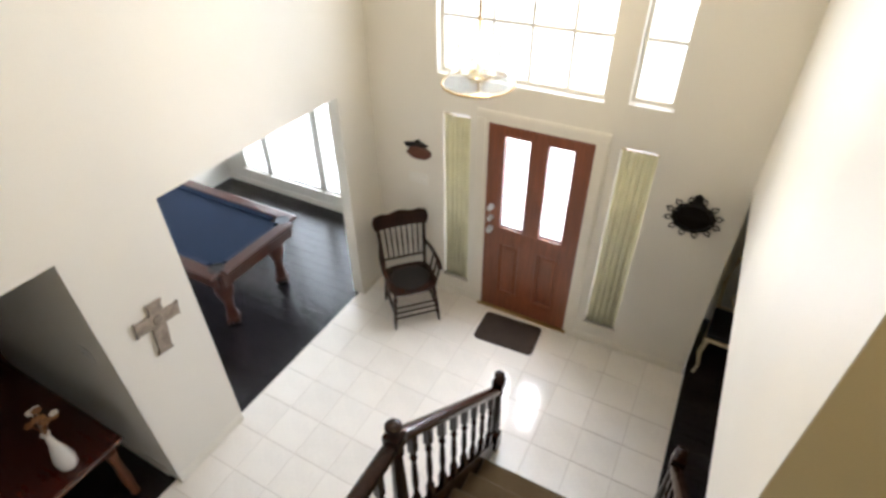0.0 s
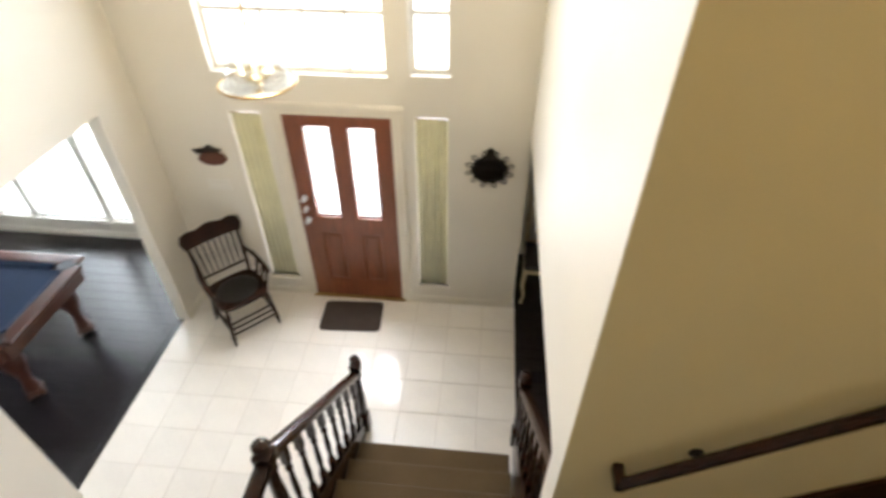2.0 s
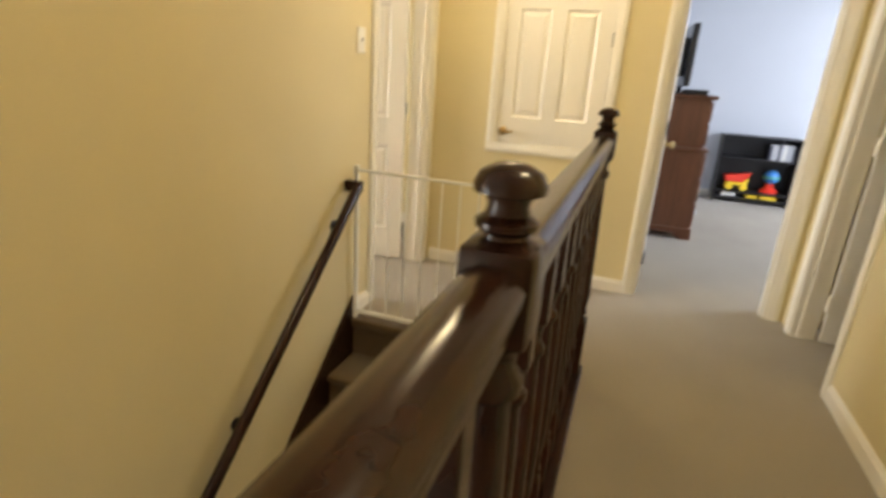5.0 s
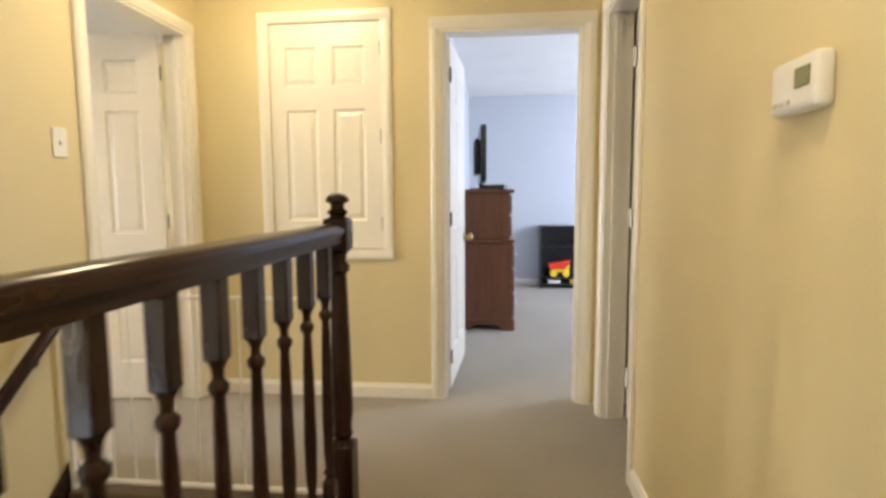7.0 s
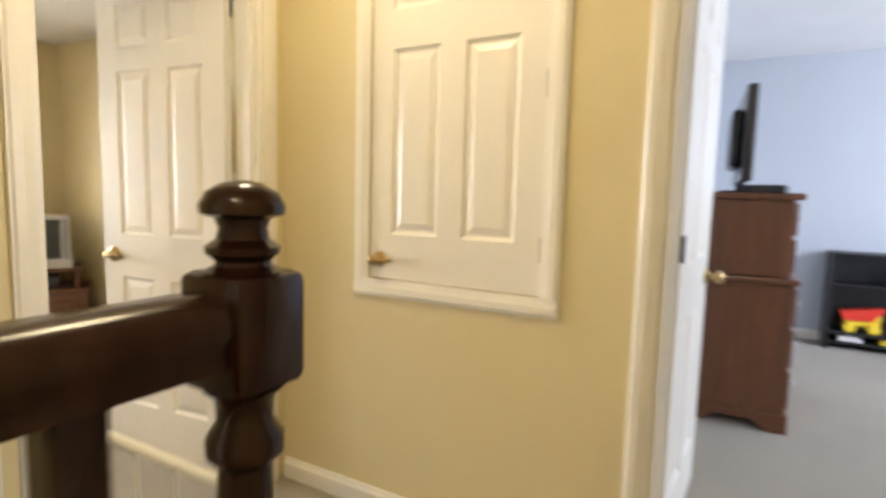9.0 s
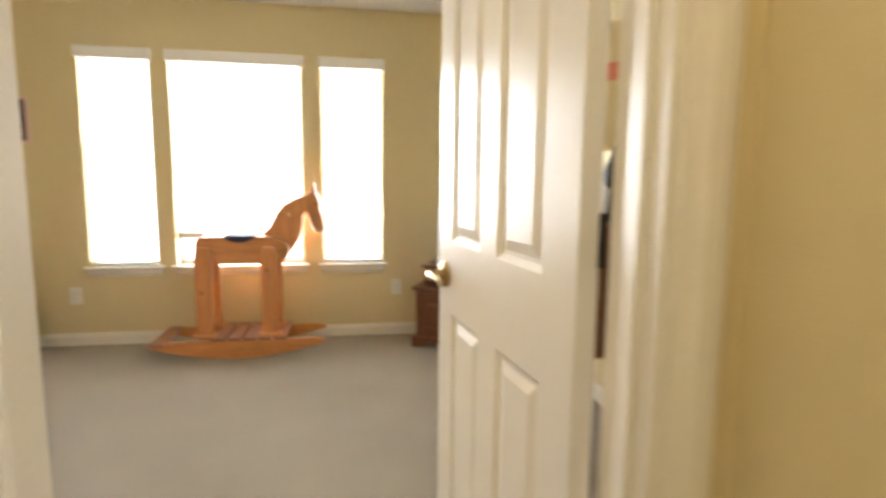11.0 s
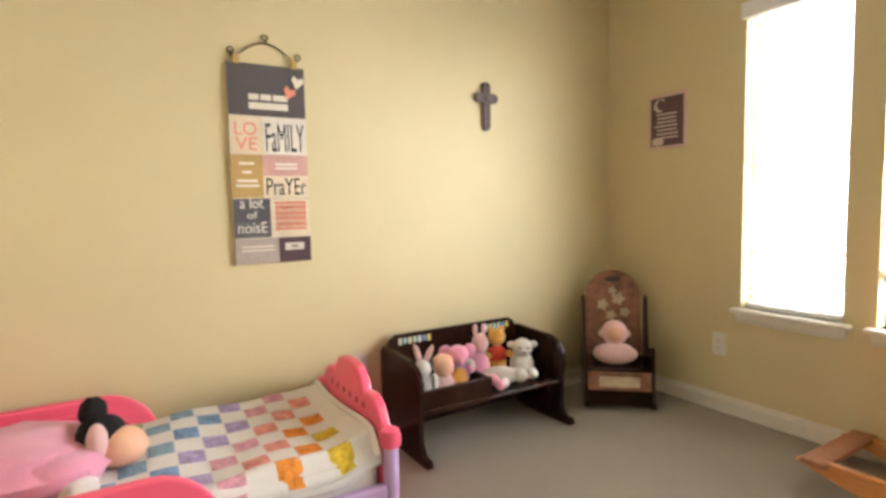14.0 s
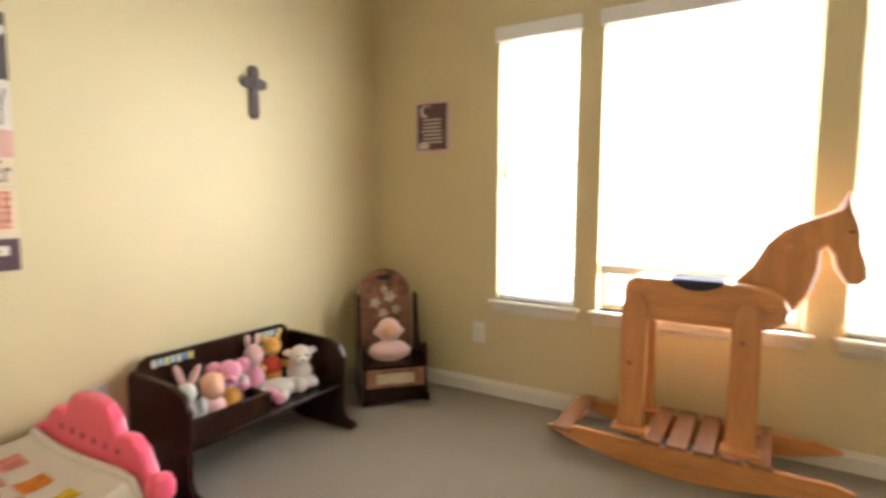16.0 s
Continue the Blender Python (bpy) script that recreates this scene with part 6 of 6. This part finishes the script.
ql = thing("patchwork_quilt", "white patchwork quilt with pastel rainbow squares on the bed", "quilt")
bm = bmesh.new()
N = 40
grid = [[bm.verts.new((QX0 + (QX1 - QX0) * i / N, QY0 + (QY1 - QY0) * j / N, quilt_z(i / N, j / N))) for j in range(N + 1)] for i in range(N + 1)]
for i in range(N):
    for j in range(N):
        bm.faces.new((grid[i][j], grid[i + 1][j], grid[i + 1][j + 1], grid[i][j + 1]))
qo = part("quilt_cloth", bm, SHEET, ql, smooth=True)
so = qo.modifiers.new("thick", "SOLIDIFY")
so.thickness, so.offset = 0.006, 0
QC = [(0.80, 0.50, 0.04), (0.85, 0.25, 0.03), (0.85, 0.30, 0.26), (0.78, 0.36, 0.46), (0.42, 0.34, 0.58), (0.20, 0.33, 0.56), (0.24, 0.36, 0.48), (0.36, 0.42, 0.18)]
QM = [mk("quilt_print", c, 0.9, vary=0.5, fine=90, coarse=28, bump=0.3) for c in QC]
for i in range(NX):
    for j in range(NY):
        if (i + j) % 2 or j > NY - 2:
            continue
        d = min(7, int((NY - 2 - j + (NX - 1 - i) * 0.45) / (NY - 0.6) * 8))
        u0, u1, v0, v1 = i / NX + 0.004, (i + 1) / NX - 0.004, j / NY + 0.003, (j + 1) / NY - 0.003
        bm = bmesh.new()
        S = 3
        gg = [[bm.verts.new((QX0 + (QX1 - QX0) * (u0 + (u1 - u0) * a / S), QY0 + (QY1 - QY0) * (v0 + (v1 - v0) * b / S), quilt_z(u0 + (u1 - u0) * a / S, v0 + (v1 - v0) * b / S) + (0.0095 if 0 < a < S and 0 < b < S else 0.0055))) for b in range(S + 1)] for a in range(S + 1)]
        for a in range(S):
            for b in range(S):
                bm.faces.new((gg[a][b], gg[a + 1][b], gg[a + 1][b + 1], gg[a][b + 1]))
        part("patch", bm, QM[d], ql, smooth=True)
part("quilt_border", tube([(QX0 + (QX1 - QX0) * k / 12, QY1 - 0.012, quilt_z(k / 12, 1) + 0.006) for k in range(13)], 0.012, 8), SHEET, ql, smooth=True)
part("folded_sheet", tube([(QX1 - 0.03, QY0 + (QY1 - QY0) * k / 14, quilt_z(0.96, k / 14) - 0.055 + 0.006 * math.sin(k * 2)) for k in range(15)], [0.03] * 15, 10), SHEET, ql, smooth=True)

bm = blob(0, -0.02, 0.085, 0.21, 0.20, 0.085, lump=0.18)
blob(0.12, 0.08, 0.07, 0.10, 0.12, 0.06, bm, 0, 0.15)
blob(0.03, 0.185, 0.105, 0.07, 0.075, 0.085, bm, 1, 0.1)
blob(0.055, 0.235, 0.085, 0.062, 0.075, 0.062, bm, 2)
blob(-0.005, 0.165, 0.185, 0.035, 0.04, 0.055, bm, 1, 0.2)
blob(0.085, 0.175, 0.125, 0.045, 0.03, 0.055, bm, 3)
blob(0.19, 0.13, 0.035, 0.075, 0.05, 0.04, bm, 4)
solo("plush_doll", bm, [PLUSH_P, PLUSH_K, PEACH, PLUSH_LP, PLUSH_W], "large plush doll in a pink dress lying on the bed", "soft toy", pose(-2.72, 0.50, 0.265, 0, 0, 0), smooth=True)

# hanging canvas banner
sc = thing("wall_banner", "tall canvas banner with patchwork lettering hung from a wire scroll", "wall decoration", pose(BW, 1.32, 1.26, 0, 0, 90))
HWB, HHB = 0.155, 0.405
part("canvas", box(-HWB, HWB, -0.018, -0.002, -HHB, HHB, 0.002), flat("canvas_edge", (0.60, 0.52, 0.40), 0.8), sc)
P = {"dark": (0.10, 0.085, 0.085), "cream": (0.72, 0.60, 0.42), "ochre": (0.52, 0.34, 0.12), "rose": (0.62, 0.36, 0.31), "slate": (0.11, 0.105, 0.12), "taupe": (0.42, 0.35, 0.30), "plum": (0.11, 0.06, 0.07), "pale": (0.72, 0.66, 0.58)}
PM = {k: flat("banner_" + k, v, 0.8, 0.14) for k, v in P.items()}
for x0, x1, z0, z1, c in ((-1, 1, 0.49, 1, "dark"), (-1, -0.16, 0.11, 0.48, "cream"), (-0.15, 1, 0.11, 0.48, "pale"), (-1, -0.21, -0.33, 0.10, "ochre"), (-0.20, 1, -0.105, 0.10, "rose"), (-0.20, 1, -0.33, -0.11, "cream"),
                          (-1, -0.06, -0.735, -0.34, "slate"), (-0.05, 1, -0.735, -0.34, "cream"), (-1, 0.12, -1, -0.745, "taupe"), (0.13, 1, -1, -0.745, "plum")):
    part("panel", box(x0 * HWB, x1 * HWB, -0.0195, -0.0175, z0 * HHB, z1 * HHB), PM[c], sc)
INK, CORAL, OFF = flat("charcoal_ink", (0.09, 0.085, 0.08), 0.8), flat("coral_ink", (0.78, 0.28, 0.19), 0.8), flat("off_white_ink", (0.72, 0.66, 0.54), 0.8)


def letters(text, x, z, w, h, mat):
    """Letters squeezed into a box w wide and h tall."""
    ob = lettering(text, 0.1, mat, sc, Matrix(), 0.0006)
    xs = [v.co.x for v in ob.data.vertices]
    ys = [v.co.y for v in ob.data.vertices]
    sx, sy = w / (max(xs) - min(xs)), h / (max(ys) - min(ys))
    cx, cy = (max(xs) + min(xs)) / 2, (max(ys) + min(ys)) / 2
    ob.data.transform(Matrix.Diagonal((sx, sy, 1, 1)) @ Matrix.Translation((-cx, -cy, 0)))
    ob.matrix_basis = pose(x, -0.0202, z, 90, 0, 0)


letters("FaMILY", 0.065, 0.113, 0.158, 0.115, INK)
letters("PraYEr", 0.062, -0.088, 0.165, 0.07, INK)
letters("a lot", -0.083, -0.155, 0.095, 0.045, OFF)
letters("of", -0.083, -0.205, 0.04, 0.03, OFF)
letters("noisE", -0.083, -0.256, 0.115, 0.045, OFF)
letters("LO", -0.092, 0.145, 0.085, 0.052, CORAL)
letters("VE", -0.092, 0.085, 0.085, 0.052, CORAL)


def bar(x0, x1, z0, z1, mat):
    part("lettering_bar", box(x0, x1, -0.0212, -0.0196, z0, z1), mat, sc)


for z in (-0.155, -0.175, -0.20, -0.22, -0.245, -0.265):
    bar(0.01, 0.14, z - 0.004, z + 0.004, CORAL)
for k in range(9):
    bar(0.014 + k * 0.0145, 0.020 + k * 0.0145, -0.272 + 0.008 * (k % 3), -0.15 - 0.006 * (k % 2), CORAL)
for a, b in ((-0.075, -0.035), (-0.028, 0.015), (0.022, 0.082)):
    bar(a, b, 0.262, 0.286, OFF)
bar(-0.075, 0.082, 0.225, 0.252, OFF)
for z, w in ((0.005, 0.03), (-0.03, 0.018), (-0.065, 0.04), (-0.085, 0.045)):
    bar(-0.095 - w, -0.095 + w, z - 0.005, z + 0.005, OFF)
for z in (0.004, -0.012):
    bar(0.02, 0.11, z - 0.005, z + 0.005, OFF)
for z in (-0.335, -0.35):
    bar(-0.13, 0.0, z - 0.003, z + 0.003, OFF)
bar(0.045, 0.125, -0.355, -0.325, OFF)
bar(0.07, 0.10, -0.345, -0.335, INK)
part("heart", prism([(0, -0.03), (0.026, 0.005), (0.018, 0.024), (0, 0.012), (-0.018, 0.024), (-0.026, 0.005)], 0.006, bevel=0.001), CORAL, sc, m=pose(0.09, -0.022, 0.30, 0, 20, 0))
part("heart", prism([(0, -0.03), (0.026, 0.005), (0.018, 0.024), (0, 0.012), (-0.018, 0.024), (-0.026, 0.005)], 0.006, bevel=0.001), OFF, sc, m=pose(0.125, -0.023, 0.345, 0, 10, 0))
for x in (-0.115, 0.115):
    part("loop", box(x - 0.013, x + 0.013, -0.022, -0.001, HHB - 0.005, HHB + 0.032, 0.003), PM["ochre"], sc)
arch = [(-0.115 + 0.23 * k / 14, -0.012, HHB + 0.026 + 0.062 * math.sin(math.pi * k / 14)) for k in range(15)]
part("hanger_wire", tube(arch, 0.0032, 8), WIRE, sc, smooth=True)
for x, z, s in ((-0.135, HHB + 0.045, 1), (0.135, HHB + 0.045, -1), (0.0, HHB + 0.108, 1)):
    pts = [(x + s * 0.016 * (1 - f * 0.6) * math.cos(4.7 + f * 8), -0.012, z + 0.016 * (1 - f * 0.6) * math.sin(4.7 + f * 8)) for f in [q / 16 for q in range(17)]]
    part("hanger_curl", tube(pts, 0.003, 6), WIRE, sc, smooth=True)

CROSSWOOD = mk("dark_grey_brown_wood", (0.085, 0.06, 0.05), 0.6, vary=0.35, fine=40, coarse=9, bump=0.3)


def lobe(cx, cz, r, a0, a1, n=7):
    return [(cx + r * math.cos(math.radians(a0 + (a1 - a0) * k / (n - 1))), cz + r * math.sin(math.radians(a0 + (a1 - a0) * k / (n - 1)))) for k in range(n)]


bx = thing("wall_cross", "dark grey-brown wooden cross with rounded ends on the bedroom wall", "cross", pose(BW, 2.43, 1.582, 0, 0, 90))
q = 0.024
cr = lobe(0, -0.098, q, 180, 360) + [(q, 0.02)] + lobe(0.048, 0.045, 0.025, -100, 100) + [(q, 0.07)] + lobe(0, 0.100, 0.026, -15, 195) + [(-q, 0.07)] + lobe(-0.048, 0.045, 0.025, 80, 280) + [(-q, 0.02)]
part("cross_body", prism(cr, 0.018, bevel=0.004), CROSSWOOD, bx, m=pose(0, -0.009, 0))
part("boss", blob(0, -0.018, 0.045, 0.018, 0.006, 0.018), CROSSWOOD, bx)

pic = thing("wall_sign", "small plum sign with pale writing in a pink border", "wall decoration", pose(-2.632, BN, 1.506))
part("border", box(-0.118, 0.118, -0.012, -0.002, -0.148, 0.148, 0.004), flat("pale_pink_border", (0.70, 0.50, 0.47), 0.7), pic)
part("face", box(-0.10, 0.10, -0.0145, -0.0115, -0.13, 0.13, 0.001), flat("plum_face", (0.12, 0.065, 0.08), 0.7), pic)
LINE = flat("pale_script", (0.68, 0.58, 0.55), 0.7)
rng = random.Random(5)
for k in range(7):
    a = -0.075 + 0.02 * rng.random()
    part("lettering_bar", box(a, 0.075 - 0.02 * rng.random(), -0.0158, -0.0142, 0.035 - k * 0.021, 0.043 - k * 0.021), LINE, pic)
moon = [(0.035 * math.cos(a), 0.035 * math.sin(a)) for a in [0.6 + 4.2 * k / 16 for k in range(17)]] + [(0.014 + 0.03 * math.cos(a), 0.004 + 0.03 * math.sin(a)) for a in [4.9 - 4.0 * k / 12 for k in range(13)]]
part("moon", prism(moon, 0.002), LINE, pic, m=pose(-0.045, -0.0152, 0.088))
part("lamb_shape", prism([(-0.03, -0.02), (0.03, -0.02), (0.04, 0.0), (0.025, 0.02), (-0.01, 0.022), (-0.035, 0.01)], 0.002), LINE, pic, m=pose(-0.055, -0.0152, -0.105))

# corner cabinet with an old television
cb = thing("television_cabinet", "low red-brown wooden cabinet with an open upper shelf", "cabinet", pose(-0.055, 3.007, 0, 0, 0, -27))
part("body", box(0.01, 0.74, 0.012, 0.40, 0.07, 0.40, 0.004), OAK, cb)
part("plinth", prism([(-0.012, 0.0), (0.07, 0.0), (0.10, 0.035), (0.66, 0.035), (0.69, 0.0), (0.762, 0.0), (0.762, 0.075), (-0.012, 0.075)], 0.022, bevel=0.003), OAK, cb, m=pose(0, 0.004, 0))
for x in (0.0, 0.75):
    part("side_plinth", box(x - 0.011, x + 0.011, 0.015, 0.41, 0.0, 0.075, 0.003), OAK, cb)
part("top", box(-0.012, 0.762, -0.012, 0.412, 0.40, 0.422, 0.006, 2), OAK, cb)
for x in (0.02, 0.375):
    dr = part("door", panel_leaf(0.345, 0.295, 0.018, [(0.05, 0.295, 0.05, 0.245)], depth=0.007), OAK, cb, m=pose(x, 0.004, 0.09))
    part("handle", tube([(0.31 if x < 0.1 else 0.035, -0.01, 0.13), (0.31 if x < 0.1 else 0.035, -0.03, 0.14), (0.31 if x < 0.1 else 0.035, -0.03, 0.16), (0.31 if x < 0.1 else 0.035, -0.01, 0.17)], 0.004, 8), BRASS, dr)
for x in (0.075, 0.68):
    part("upright", box(x - 0.012, x + 0.012, 0.06, 0.39, 0.422, 0.55, 0.003), OAK, cb)
part("upper_top", box(0.04, 0.715, 0.035, 0.40, 0.55, 0.572, 0.006, 2), OAK, cb)
vp = thing("video_player", "black video player inside the cabinet's open shelf", "video player", pose(-0.055, 3.007, 0, 0, 0, -27) @ pose(0.37, 0.2, 0.422))
part("case", box(-0.20, 0.20, -0.12, 0.13, 0, 0.085, 0.004), PLASTIC_K, vp)
tv = thing("television", "silver tube television with a dark screen on the cabinet", "television", pose(-0.055, 3.007, 0, 0, 0, -27) @ pose(0.40, 0.19, 0.572))
part("front_frame", prism([(-0.255, 0.0), (0.255, 0.0), (0.245, 0.40), (-0.245, 0.40)], 0.05, bevel=0.012), SILVER, tv, m=pose(0, -0.12, 0))
part("screen", box(-0.19, 0.19, -0.152, -0.143, 0.075, 0.365, 0.004), SCREEN, tv, "dark curved glass screen")
for s in (-1, 1):
    part("speaker_grille", box(s * 0.222 - 0.018, s * 0.222 + 0.018, -0.150, -0.1445, 0.07, 0.37, 0.002), flat("grey_grille", (0.35, 0.35, 0.37), 0.6), tv)
part("tube_housing", prism([(-0.10, 0.02), (0.14, 0.03), (0.26, 0.08), (0.26, 0.26), (0.14, 0.36), (-0.10, 0.39)], 0.40, bevel=0.02), SILVER, tv, m=pose(0, 0.02, 0, 0, 0, 90))

# nightstand and lamp behind the open door
ns = thing("tall_nightstand", "dark red-brown wooden stand behind the open door", "nightstand", pose(0.58, 1.47, 0))
part("top", box(-0.20, 0.20, -0.22, 0.22, 0.955, 0.98, 0.006), OAK, ns)
part("case", box(-0.18, 0.18, -0.20, 0.20, 0.47, 0.955, 0.004), OAK, ns)
for sx in (-1, 1):
    for sy in (-1, 1):
        part("leg", box(sx * 0.16 - 0.018, sx * 0.16 + 0.018, sy * 0.18 - 0.018, sy * 0.18 + 0.018, 0, 0.47, 0.004), OAK, ns)
for z in (0.50, 0.73):
    part("drawer", box(-0.196, -0.18, -0.185, 0.185, z, z + 0.205, 0.005), OAK, ns)
lm = thing("table_lamp", "black table lamp with a white shade and coral band", "lamp", pose(0.60, 1.50, 0.98))
part("base", lathe([(0.07, 0), (0.072, 0.02), (0.03, 0.04), (0.02, 0.10), (0.045, 0.16), (0.05, 0.20), (0.018, 0.27), (0.010, 0.33)], 22), IRON, lm, smooth=True)
part("shade", lathe([(0.155, 0.30), (0.10, 0.78)], 32, closed=False), flat("cream_lampshade", (0.82, 0.70, 0.45), 0.9), lm, smooth=True)
part("shade_band", lathe([(0.1285, 0.55), (0.121, 0.62)], 32, closed=False), CORAL, lm, "coral band", smooth=True)
pb = thing("photo_frame", "small silver picture frame on the stand", "picture frame", pose(0.47, 1.40, 0.98, -10, 0, -70))
part("frame", box(-0.05, 0.05, -0.008, 0.008, 0, 0.14, 0.003), SILVER, pb)
part("picture", box(-0.038, 0.038, -0.0095, -0.0075, 0.012, 0.128), SHEET, pb)
